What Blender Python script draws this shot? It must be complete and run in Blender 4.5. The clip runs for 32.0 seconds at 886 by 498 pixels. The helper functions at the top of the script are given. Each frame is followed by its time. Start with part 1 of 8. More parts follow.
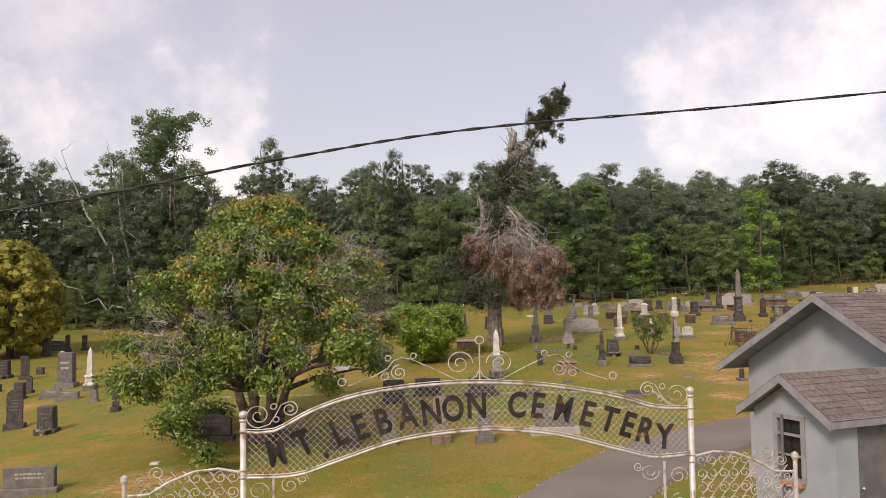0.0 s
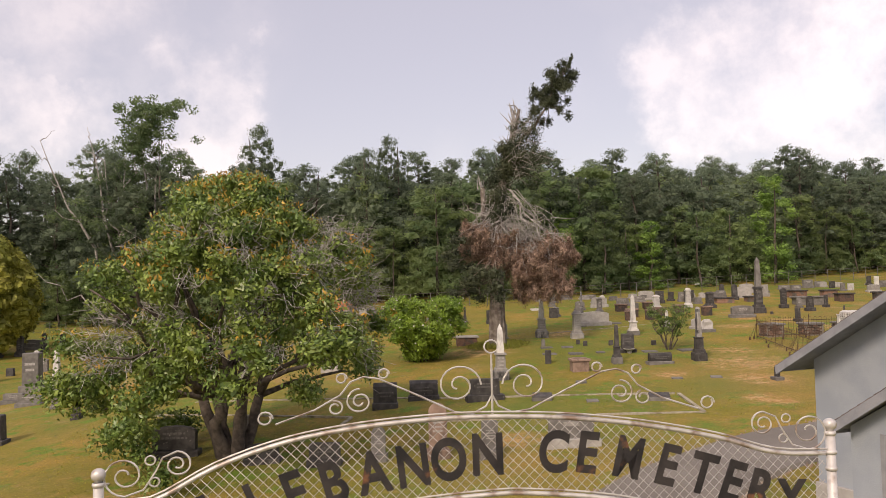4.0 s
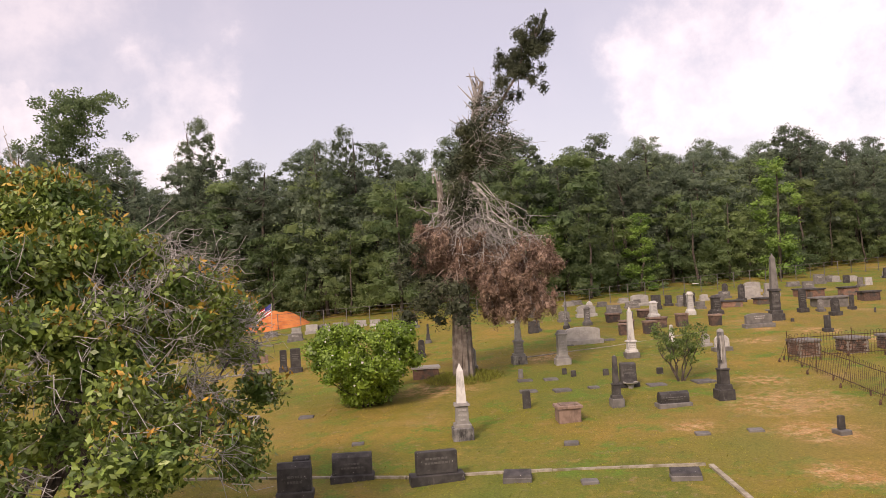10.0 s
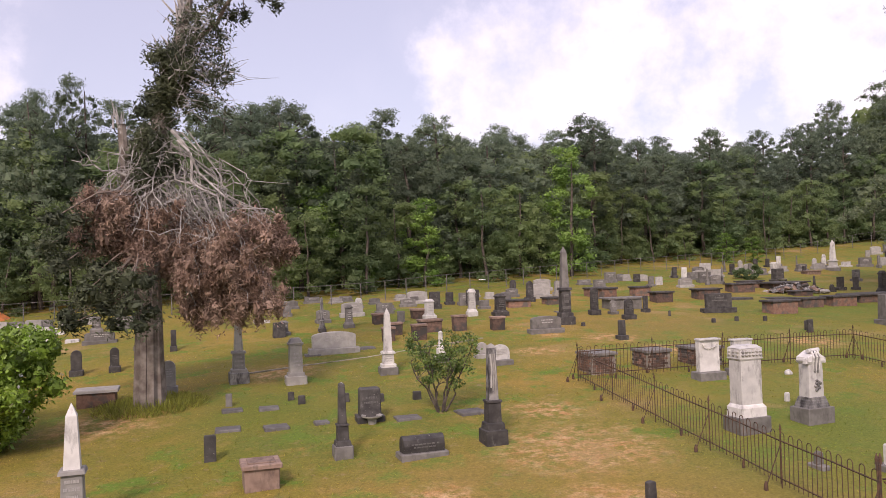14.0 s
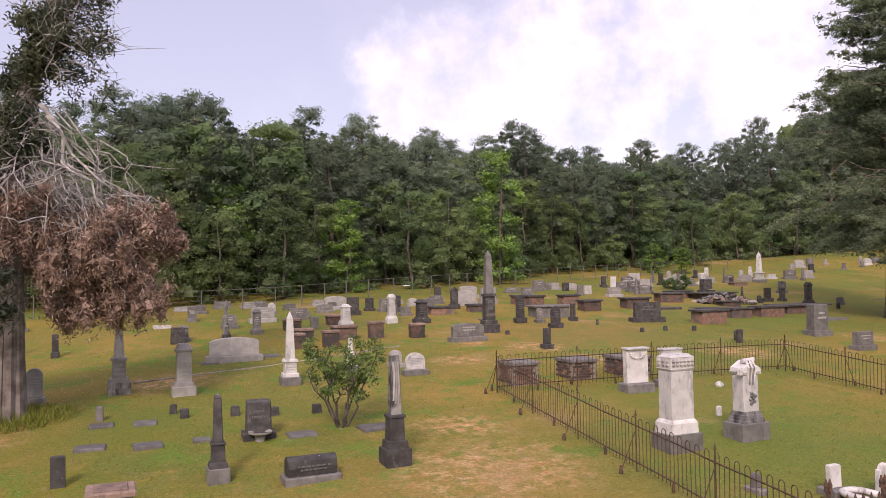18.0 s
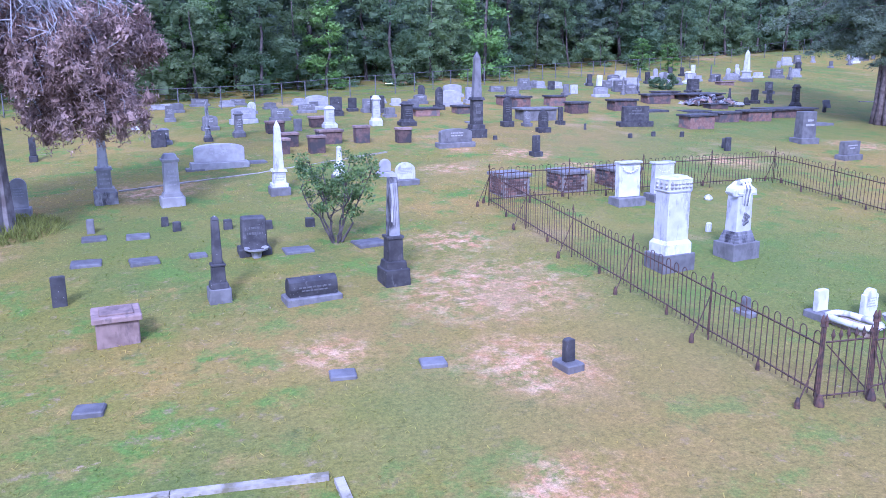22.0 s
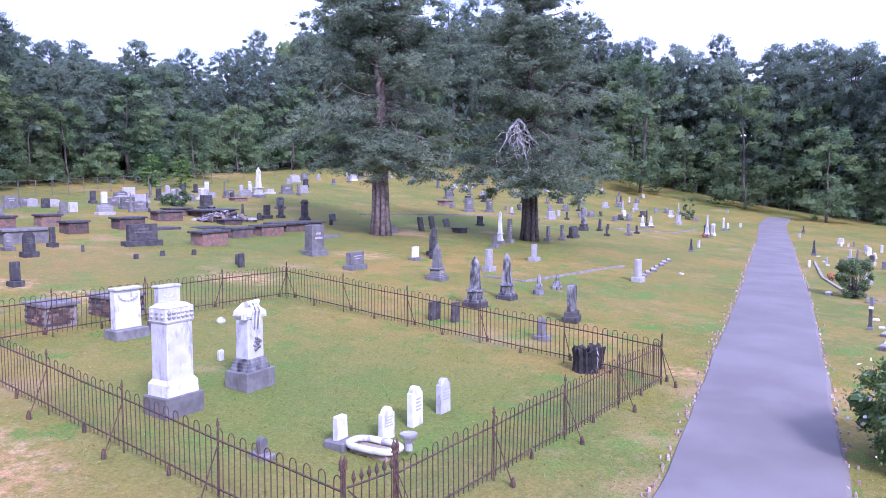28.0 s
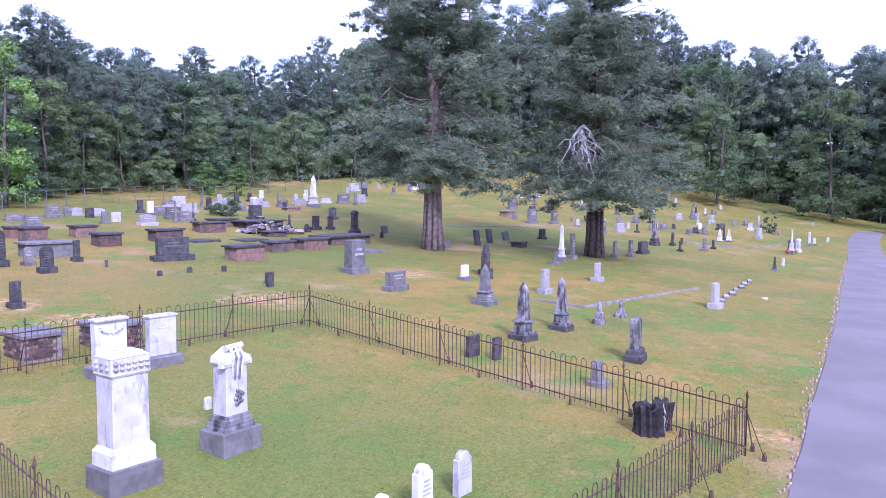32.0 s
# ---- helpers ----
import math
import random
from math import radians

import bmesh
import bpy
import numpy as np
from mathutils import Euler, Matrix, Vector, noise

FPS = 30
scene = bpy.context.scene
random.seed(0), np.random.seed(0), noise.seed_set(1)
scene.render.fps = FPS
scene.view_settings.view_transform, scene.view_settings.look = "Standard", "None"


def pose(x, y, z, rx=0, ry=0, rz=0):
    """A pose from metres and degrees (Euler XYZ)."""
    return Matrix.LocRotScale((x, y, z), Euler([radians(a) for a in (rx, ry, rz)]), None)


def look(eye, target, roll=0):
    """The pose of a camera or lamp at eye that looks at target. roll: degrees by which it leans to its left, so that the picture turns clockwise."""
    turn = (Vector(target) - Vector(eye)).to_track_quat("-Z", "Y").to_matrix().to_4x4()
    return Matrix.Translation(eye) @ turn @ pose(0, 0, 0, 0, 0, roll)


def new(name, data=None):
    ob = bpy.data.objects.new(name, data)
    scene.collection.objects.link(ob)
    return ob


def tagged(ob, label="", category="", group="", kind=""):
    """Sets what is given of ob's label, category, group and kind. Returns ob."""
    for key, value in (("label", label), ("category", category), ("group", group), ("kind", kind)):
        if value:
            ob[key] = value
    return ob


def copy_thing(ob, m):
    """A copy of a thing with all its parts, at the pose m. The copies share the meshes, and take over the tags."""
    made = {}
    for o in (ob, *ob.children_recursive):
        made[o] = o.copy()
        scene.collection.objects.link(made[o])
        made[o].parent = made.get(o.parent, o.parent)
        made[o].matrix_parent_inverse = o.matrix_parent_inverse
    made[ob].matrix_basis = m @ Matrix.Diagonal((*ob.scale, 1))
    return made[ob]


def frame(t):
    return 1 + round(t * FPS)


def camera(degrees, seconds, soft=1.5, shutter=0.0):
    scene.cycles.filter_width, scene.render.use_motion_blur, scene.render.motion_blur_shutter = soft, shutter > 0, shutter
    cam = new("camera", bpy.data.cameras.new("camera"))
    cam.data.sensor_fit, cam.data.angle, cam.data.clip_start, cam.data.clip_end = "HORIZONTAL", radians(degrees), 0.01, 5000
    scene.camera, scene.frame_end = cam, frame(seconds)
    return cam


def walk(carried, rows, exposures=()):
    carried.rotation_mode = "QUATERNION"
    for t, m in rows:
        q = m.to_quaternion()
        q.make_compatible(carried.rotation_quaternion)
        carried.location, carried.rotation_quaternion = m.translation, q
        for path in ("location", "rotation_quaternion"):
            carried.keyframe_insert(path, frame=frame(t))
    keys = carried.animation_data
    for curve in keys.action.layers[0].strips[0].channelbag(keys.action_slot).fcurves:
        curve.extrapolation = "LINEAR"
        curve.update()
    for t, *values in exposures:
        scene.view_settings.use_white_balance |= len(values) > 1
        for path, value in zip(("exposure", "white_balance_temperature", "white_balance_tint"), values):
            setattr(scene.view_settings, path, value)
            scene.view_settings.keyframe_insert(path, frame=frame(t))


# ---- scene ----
cam = camera(57.5, 32.0, soft=0.6)
PATH = [
    (0, (-1.426, -1.559, 4.342), (-0.903, 8.411, 4.906), -0.79),
    (0.5, (-1.448, -1.392, 4.286), (-0.926, 8.579, 4.841), -0.81),
    (1, (-1.480, -0.794, 4.278), (-0.956, 9.179, 4.794), -0.88),
    (1.5, (-1.496, -0.370, 4.186), (-0.959, 9.602, 4.712), -1.02),
    (2, (-1.465, 0.042, 4.107), (-0.924, 10.015, 4.615), -1.04),
    (2.5, (-1.407, 0.546, 4.072), (-0.870, 10.519, 4.562), -1.08),
    (3, (-1.350, 1.069, 4.070), (-0.811, 11.042, 4.565), -1.11),
    (3.5, (-1.258, 1.626, 4.099), (-0.724, 11.599, 4.596), -1.09),
    (5.5, (-0.908, 3.654, 4.732), (-0.365, 13.630, 5.176), -2.03),
    (6, (-0.845, 4.216, 4.794), (-0.307, 14.194, 5.191), -1.87),
    (6.5, (-0.715, 4.962, 4.882), (-0.180, 14.940, 5.270), -2.11),
    (7, (-0.575, 5.590, 4.959), (-0.043, 15.568, 5.341), -2.33),
    (7.5, (-0.406, 6.303, 4.980), (0.125, 16.281, 5.379), -2.50),
    (8, (-0.274, 7.035, 5.045), (0.265, 17.013, 5.432), -2.56),
    (8.5, (-0.067, 7.807, 5.082), (0.459, 17.786, 5.467), -2.70),
    (9, (0.156, 8.629, 5.139), (0.683, 18.607, 5.547), -3.01),
    (9.5, (0.370, 9.507, 5.188), (0.870, 19.485, 5.619), -3.19),
    (10, (0.621, 10.412, 5.176), (1.390, 20.374, 5.600), -3.11),
    (10.5, (0.894, 11.721, 5.126), (2.436, 21.594, 5.496), -2.77),
    (11, (1.348, 13.248, 5.069), (3.724, 22.956, 5.383), -2.29),
    (11.5, (2.025, 14.305, 5.021), (4.939, 23.867, 5.312), -2.02),
    (12, (2.535, 15.119, 5.024), (5.617, 24.628, 5.313), -1.98),
    (12.5, (3.189, 16.104, 5.060), (6.270, 25.613, 5.339), -1.97),
    (13, (3.596, 16.661, 5.033), (6.686, 26.168, 5.324), -1.87),
    (13.5, (4.069, 17.477, 5.005), (7.177, 26.978, 5.267), -1.71),
    (14, (4.655, 18.452, 5.013), (7.746, 27.960, 5.243), -1.72),
    (14.5, (5.206, 19.238, 5.030), (8.286, 28.749, 5.254), -1.62),
    (15, (5.752, 20.027, 4.989), (9.227, 29.401, 5.208), -1.43),
    (15.5, (6.199, 20.464, 4.980), (9.711, 29.824, 5.214), -1.28),
    (17.5, (6.096, 20.374, 4.719), (9.886, 29.623, 5.049), -0.94),
    (18, (6.018, 20.328, 4.707), (9.867, 29.551, 5.047), -0.89),
    (18.5, (5.944, 20.382, 4.684), (9.853, 29.580, 5.021), -0.85),
    (19, (5.934, 20.487, 4.691), (9.871, 29.673, 5.032), -0.94),
    (19.5, (5.891, 20.638, 4.771), (9.839, 29.804, 4.146), -0.60),
    (20, (5.875, 20.747, 4.908), (9.825, 29.813, 3.423), -0.30),
    (20.5, (5.773, 20.838, 5.025), (9.683, 29.668, 2.425), 0.32),
    (21, (5.696, 20.857, 5.141), (9.629, 29.612, 2.336), 0.38),
    (21.5, (5.676, 20.880, 5.229), (9.622, 29.623, 2.401), 0.32),
    (22, (5.760, 20.903, 5.306), (9.764, 29.789, 3.069), -0.20),
    (22.5, (5.787, 20.729, 5.225), (9.873, 29.803, 4.238), -0.77),
    (23, (5.728, 20.707, 5.154), (9.839, 29.794, 4.419), -0.87),
    (23.5, (5.830, 20.821, 5.062), (10.184, 29.794, 4.340), -0.68),
    (24, (5.408, 21.019, 5.109), (11.084, 29.214, 4.316), -0.24),
    (24.5, (5.467, 21.107, 5.134), (11.944, 28.681, 4.304), -0.18),
    (25, (5.588, 21.018, 5.277), (12.657, 28.036, 4.391), -0.26),
    (25.5, (6.009, 21.309, 5.167), (13.850, 27.453, 4.290), -0.04),
    (26, (6.031, 21.525, 5.131), (14.381, 26.955, 4.251), 0.21),
    (26.5, (6.050, 21.576, 5.122), (14.407, 26.999, 4.245), 0.15),
    (28.5, (8.376, 22.578, 5.208), (16.727, 28.015, 4.373), -0.01),
    (29, (8.846, 22.758, 5.209), (17.197, 28.196, 4.377), 0.08),
    (29.5, (9.264, 22.901, 5.231), (17.623, 28.327, 4.397), 0.19),
    (30, (9.642, 23.039, 5.260), (18.004, 28.463, 4.449), 0.26),
    (30.5, (10.224, 23.219, 5.295), (18.109, 29.318, 4.510), 0.29),
    (31, (10.567, 23.403, 5.341), (18.451, 29.505, 4.567), 0.31),
    (31.5, (10.756, 23.469, 5.361), (18.635, 29.579, 4.595), 0.31),
    (32, (10.886, 23.510, 5.368), (18.742, 29.651, 4.618), 0.29),
]
EXPOSURES = [(0, 0.36, 8100, 18), (6.0, 0.41, 8200, 22), (10.0, 0.47, 8250, 26), (13.0, 0.47, 7350, 27), (19.0, 0.49, 7200, 29), (19.5, 0.62, 6600, 27), (20.0, 0.98, 5000, 22), (20.6, 1.17, 4550, 27), (22.0, 1.22, 4400, 40), (23.5, 1.27, 4450, 43), (25.0, 1.27, 4700, 46), (28.0, 1.28, 4950, 46), (32, 1.28, 5000, 46)]
walk(cam, [(t, look(eye, target, roll)) for t, eye, target, roll in PATH], EXPOSURES)

# ---- light: bright broken overcast, sun high behind thin cloud ----
world = bpy.data.worlds.new("sky")
scene.world = world
world.use_nodes = True
SUN_EL, SUN_AZ = 38.0, 212.0


# Last three banks lie out of view, added to light tree and stone fronts.
CLOUDS = ((40, 15, 0.33, 1.0), (23, 13, 0.13, 0.8), (50, 8, 0.30, 0.8), (-15, 11, 0.13, 0.75), (-26, 24, 0.24, 0.55), (-24, 12, 0.09, 0.7), (75, 12, 0.35, 0.8), (110, 20, 0.5, 0.8), (-80, 25, 0.6, 0.8), (200, 30, 1.1, 1.0))


def sky_nodes():
    """Nishita sky behind a broken overcast: grey-lavender sheet, brighter overhead, with white cloud banks, three of
    them added out of view as light.
    """
    nt = world.node_tree
    nt.nodes.clear()

    def node(kind, **sets):
        n = nt.nodes.new("ShaderNode" + kind)
        for k, v in sets.items():
            n.inputs[k].default_value = v
        return n

    def link(a, b):
        nt.links.new(a, b)

    def maths(op, a, b=None):
        n = nt.nodes.new("ShaderNodeMath")
        n.operation = op
        for i, v in enumerate((a, b)):
            if v is None:
                continue
            if isinstance(v, (int, float)):
                n.inputs[i].default_value = v
            else:
                link(v, n.inputs[i])
        return n.outputs[0]

    out = node("OutputWorld")
    add = node("AddShader")
    b1, b2 = node("Background", Strength=0.05), node("Background", Strength=1.0)
    sk = nt.nodes.new("ShaderNodeTexSky")
    sk.sky_type = "NISHITA"
    sk.sun_disc = False
    sk.sun_elevation = radians(SUN_EL)
    sk.sun_rotation = radians(SUN_AZ)
    link(sk.outputs[0], b1.inputs[0])
    tc = node("TexCoord")
    # ragged edges: the direction is stirred before the banks are laid out
    stir = node("TexNoise", Scale=4.5, Detail=8.0, Roughness=0.62)
    link(tc.outputs["Generated"], stir.inputs["Vector"])
    half = nt.nodes.new("ShaderNodeVectorMath")
    half.operation = "SUBTRACT"
    half.inputs[1].default_value = (0.5, 0.5, 0.5)
    link(stir.outputs["Color"], half.inputs[0])
    sc = nt.nodes.new("ShaderNodeVectorMath")
    sc.operation = "MULTIPLY"
    sc.inputs[1].default_value = (0.42, 0.42, 0.36)
    link(half.outputs[0], sc.inputs[0])
    sm = nt.nodes.new("ShaderNodeVectorMath")
    link(tc.outputs["Generated"], sm.inputs[0])
    link(sc.outputs[0], sm.inputs[1])
    total = None
    for az, el, size, force in CLOUDS:
        d = nt.nodes.new("ShaderNodeVectorMath")
        d.operation = "DISTANCE"
        d.inputs[1].default_value = (math.sin(radians(az)) * math.cos(radians(el)), math.cos(radians(az)) * math.cos(radians(el)), math.sin(radians(el)))
        link(sm.outputs[0], d.inputs[0])
        mr = nt.nodes.new("ShaderNodeMapRange")
        mr.interpolation_type = "SMOOTHSTEP"
        mr.inputs["From Min"].default_value, mr.inputs["From Max"].default_value = size, size * 0.5
        mr.inputs["To Max"].default_value = force
        link(d.outputs["Value"], mr.inputs["Value"])
        total = mr.outputs[0] if total is None else maths("MAXIMUM", total, mr.outputs[0])
    soft = node("TexNoise", Scale=2.6, Detail=5.0, Roughness=0.5)
    link(tc.outputs["Generated"], soft.inputs["Vector"])
    wisp = nt.nodes.new("ShaderNodeMapRange")
    wisp.inputs["From Min"].default_value, wisp.inputs["From Max"].default_value = 0.45, 0.75
    wisp.inputs["To Max"].default_value = 0.35
    link(soft.outputs["Fac"], wisp.inputs["Value"])
    total = maths("MAXIMUM", total, wisp.outputs[0])
    mx = nt.nodes.new("ShaderNodeMix")
    mx.data_type = "RGBA"
    mx.inputs[6].default_value = (0.303, 0.324, 0.412, 1)
    mx.inputs[7].default_value = (0.63, 0.615, 0.67, 1)
    grain = node("TexNoise", Scale=7.0, Detail=7.0, Roughness=0.6)
    link(tc.outputs["Generated"], grain.inputs["Vector"])
    thin = nt.nodes.new("ShaderNodeMapRange")
    thin.inputs["From Min"].default_value, thin.inputs["From Max"].default_value = 0.40, 0.58
    thin.inputs["To Min"].default_value, thin.inputs["To Max"].default_value = 0.12, 1.0
    link(grain.outputs["Fac"], thin.inputs["Value"])
    total = maths("MULTIPLY", total, thin.outputs[0])
    link(total, mx.inputs[0])
    link(mx.outputs[2], b2.inputs[0])
    # an overcast sky is brightest overhead
    sep = node("SeparateXYZ")
    link(tc.outputs["Generated"], sep.inputs[0])
    up = nt.nodes.new("ShaderNodeMapRange")
    up.inputs["From Min"].default_value, up.inputs["From Max"].default_value = 0.35, 1.0
    up.inputs["To Min"].default_value, up.inputs["To Max"].default_value = 1.0, 1.75
    link(sep.outputs["Z"], up.inputs["Value"])
    link(up.outputs[0], b2.inputs["Strength"])
    link(b1.outputs[0], add.inputs[0])
    link(b2.outputs[0], add.inputs[1])
    link(add.outputs[0], out.inputs[0])


sky_nodes()
sun = new("sun", bpy.data.lights.new("sun", "SUN"))
sun.data.energy = 2.2
sun.data.angle = radians(12)
sun.data.color = (1.0, 0.95, 0.86)
sun.matrix_world = look((0, 0, 60), (-60 / math.tan(radians(SUN_EL)) * math.sin(radians(SUN_AZ)), -60 / math.tan(radians(SUN_EL)) * math.cos(radians(SUN_AZ)), 0))


# ---- materials ----
def mat(name, c1, c2=None, rough=0.8, scale=6.0, detail=4.0, bump=0.2, bump_scale=None, c3=None, scale3=1.0, lo3=0.55, hi3=0.7, metal=0.0, island=0.0, lo=0.38, hi=0.62, objrand=0.0):
    m = bpy.data.materials.new(name)
    m.use_nodes = True
    nt = m.node_tree
    bs = nt.nodes["Principled BSDF"]
    bs.inputs["Roughness"].default_value = rough
    bs.inputs["Metallic"].default_value = metal
    geo = nt.nodes.new("ShaderNodeNewGeometry")
    nz = nt.nodes.new("ShaderNodeTexNoise")
    nz.inputs["Scale"].default_value, nz.inputs["Detail"].default_value = scale, detail
    nt.links.new(geo.outputs["Position"], nz.inputs["Vector"])
    mr = nt.nodes.new("ShaderNodeMapRange")
    mr.inputs["From Min"].default_value, mr.inputs["From Max"].default_value = lo, hi
    nt.links.new(nz.outputs["Fac"], mr.inputs["Value"])
    mx = nt.nodes.new("ShaderNodeMix")
    mx.data_type = "RGBA"
    mx.inputs[6].default_value = (*c1, 1)
    mx.inputs[7].default_value = (*(c2 or c1), 1)
    nt.links.new(mr.outputs[0], mx.inputs[0])
    col = mx.outputs[2]
    if c3:
        n3 = nt.nodes.new("ShaderNodeTexNoise")
        n3.inputs["Scale"].default_value, n3.inputs["Detail"].default_value = scale3, 5.0
        nt.links.new(geo.outputs["Position"], n3.inputs["Vector"])
        m3 = nt.nodes.new("ShaderNodeMapRange")
        m3.inputs["From Min"].default_value, m3.inputs["From Max"].default_value = lo3, hi3
        nt.links.new(n3.outputs["Fac"], m3.inputs["Value"])
        x3 = nt.nodes.new("ShaderNodeMix")
        x3.data_type = "RGBA"
        x3.inputs[7].default_value = (*c3, 1)
        nt.links.new(m3.outputs[0], x3.inputs[0])
        nt.links.new(col, x3.inputs[6])
        col = x3.outputs[2]
    if island or objrand:
        hs = nt.nodes.new("ShaderNodeHueSaturation")
        mv = nt.nodes.new("ShaderNodeMapRange")
        amount = island + objrand
        mv.inputs["To Min"].default_value, mv.inputs["To Max"].default_value = 1 - amount, 1 + amount
        each = nt.nodes.new("ShaderNodeObjectInfo").outputs["Random"]
        mw = nt.nodes.new("ShaderNodeMix")
        mw.inputs[0].default_value = objrand / amount
        nt.links.new(geo.outputs["Random Per Island"], mw.inputs[2])
        nt.links.new(each, mw.inputs[3])
        src = mw.outputs[0]
        nt.links.new(src, mv.inputs["Value"])
        nt.links.new(mv.outputs[0], hs.inputs["Value"])
        nt.links.new(col, hs.inputs["Color"])
        col = hs.outputs[0]
    nt.links.new(col, bs.inputs["Base Color"])
    if bump:
        nb = nt.nodes.new("ShaderNodeTexNoise")
        nb.inputs["Scale"].default_value, nb.inputs["Detail"].default_value = bump_scale or scale * 4, 5.0
        nt.links.new(geo.outputs["Position"], nb.inputs["Vector"])
        bp = nt.nodes.new("ShaderNodeBump")
        bp.inputs["Strength"].default_value, bp.inputs["Distance"].default_value = bump, 0.02
        nt.links.new(nb.outputs["Fac"], bp.inputs["Height"])
        nt.links.new(bp.outputs[0], bs.inputs["Normal"])
    return m


BARE = ((13.0, 34.8, 3.4), (12.0, 31.3, 2.0), (10.7, 28.0, 1.5), (17.2, 45.7, 1.6), (7.7, 46.1, 2.2), (-8.9, 22.0, 2.4), (1.8, 24.9, 1.5), (14.3, 25.4, 1.4), (21.0, 47.3, 2.0), (-14.1, 43.4, 3.0), (13.8, 37.9, 1.8), (9.2, 32.8, 1.3), (21.8, 44.3, 1.8), (27.9, 44.0, 2.5), (36.8, 45.6, 2.5), (26.8, 28.0, 1.0), (2.7, 41.6, 2.6), (19.1, 48.7, 1.2))


LUSH = ((19.8, 34.0, 8.5), (7.1, 41.7, 5.0), (27.9, 45.0, 6.0), (39.0, 52.1, 9.0), (2.4, 28.7, 3.5), (9.9, 30.5, 2.5), (56.2, 54.9, 12.0))


TAWNY = ((12.6, 30.0, 5.0), (15.2, 26.0, 4.0), (10.2, 33.6, 3.2), (6.0, 22.0, 4.0), (0.8, 22.4, 3.5), (-4.0, 38.0, 4.0), (25.0, 50.0, 5.0), (17.0, 27.0, 3.0))


def lawn_mat(name, blade=False):
    """Mown lawn: broad yellow and green drifts, small tufts, worn spots of bare clay."""
    m = bpy.data.materials.new(name)
    m.use_nodes = True
    nt = m.node_tree
    bs = nt.nodes["Principled BSDF"]
    bs.inputs["Roughness"].default_value = 0.9
    bs.inputs["Specular IOR Level"].default_value = 0.2
    geo = nt.nodes.new("ShaderNodeNewGeometry")
    pos = geo.outputs["Position"]

    def fac(scale, detail, lo, hi, rough=0.55):
        n = nt.nodes.new("ShaderNodeTexNoise")
        n.inputs["Scale"].default_value, n.inputs["Detail"].default_value, n.inputs["Roughness"].default_value = scale, detail, rough
        nt.links.new(pos, n.inputs["Vector"])
        r = nt.nodes.new("ShaderNodeMapRange")
        r.inputs["From Min"].default_value, r.inputs["From Max"].default_value = lo, hi
        nt.links.new(n.outputs["Fac"], r.inputs["Value"])
        return r.outputs[0]

    def blend(f, a, b, how="MIX"):
        x = nt.nodes.new("ShaderNodeMix")
        x.data_type = "RGBA"
        x.blend_type = how
        for sock, v in ((x.inputs[0], f), (x.inputs[6], a), (x.inputs[7], b)):
            if isinstance(v, tuple):
                sock.default_value = (*v, 1)
            elif isinstance(v, float):
                sock.default_value = v
            else:
                nt.links.new(v, sock)
        return x.outputs[2]

    col = blend(fac(0.13, 5, 0.40, 0.60), (0.118, 0.140, 0.028), (0.258, 0.178, 0.044))
    col = blend(fac(0.55, 6, 0.42, 0.66), col, (0.175, 0.155, 0.026))
    col = blend(fac(1.7, 6, 0.52, 0.74, 0.65), col, (0.27, 0.188, 0.058))
    col = blend(fac(2.3, 5, 0.24, 0.40, 0.6), (0.098, 0.112, 0.028), col)
    col = blend(fac(0.75, 8, 0.52, 0.62, 0.72), col, (0.105, 0.172, 0.026))
    col = blend(fac(2.7, 8, 0.57, 0.68, 0.75), col, (0.235, 0.175, 0.095))
    col = blend(fac(3.6, 9, 0.63, 0.67, 0.78), col, (0.33, 0.24, 0.15))
    wob = nt.nodes.new("ShaderNodeTexNoise")
    wob.inputs["Scale"].default_value, wob.inputs["Detail"].default_value, wob.inputs["Roughness"].default_value = 0.9, 8.0, 0.7
    nt.links.new(pos, wob.inputs["Vector"])
    masks = []
    for spots, reach in ((LUSH, 0.5), (BARE, 0.25), (TAWNY, 0.6)):
        whole = None
        for x, y, size in spots:
            d = nt.nodes.new("ShaderNodeVectorMath")
            d.operation = "DISTANCE"
            d.inputs[1].default_value = (x, y, gz(x, y))
            nt.links.new(pos, d.inputs[0])
            k = nt.nodes.new("ShaderNodeMath")
            k.operation = "MULTIPLY_ADD"
            k.inputs[1].default_value = 1.0 / size
            nt.links.new(d.outputs["Value"], k.inputs[0])
            nt.links.new(wob.outputs["Fac"], k.inputs[2])
            r = nt.nodes.new("ShaderNodeMapRange")
            r.inputs["From Min"].default_value, r.inputs["From Max"].default_value = 1.0 + reach, 1.0 - reach
            nt.links.new(k.outputs[0], r.inputs["Value"])
            if whole is None:
                whole = r.outputs[0]
            else:
                q = nt.nodes.new("ShaderNodeMath")
                q.operation = "MAXIMUM"
                nt.links.new(whole, q.inputs[0])
                nt.links.new(r.outputs[0], q.inputs[1])
                whole = q.outputs[0]
        masks.append(whole)
    damp = nt.nodes.new("ShaderNodeMath")
    damp.operation = "MULTIPLY"
    damp.inputs[1].default_value = 0.88
    nt.links.new(masks[0], damp.inputs[0])
    col = blend(damp.outputs[0], col, (0.108, 0.147, 0.027))
    dry = nt.nodes.new("ShaderNodeMath")
    dry.operation = "MULTIPLY"
    dry.inputs[1].default_value = 0.55
    nt.links.new(masks[2], dry.inputs[0])
    col = blend(dry.outputs[0], col, (0.24, 0.158, 0.056))
    bare = masks[1]
    clay = blend(fac(3.0, 7, 0.38, 0.62, 0.7), (0.38, 0.19, 0.08), (0.50, 0.33, 0.19))
    torn = nt.nodes.new("ShaderNodeMath")
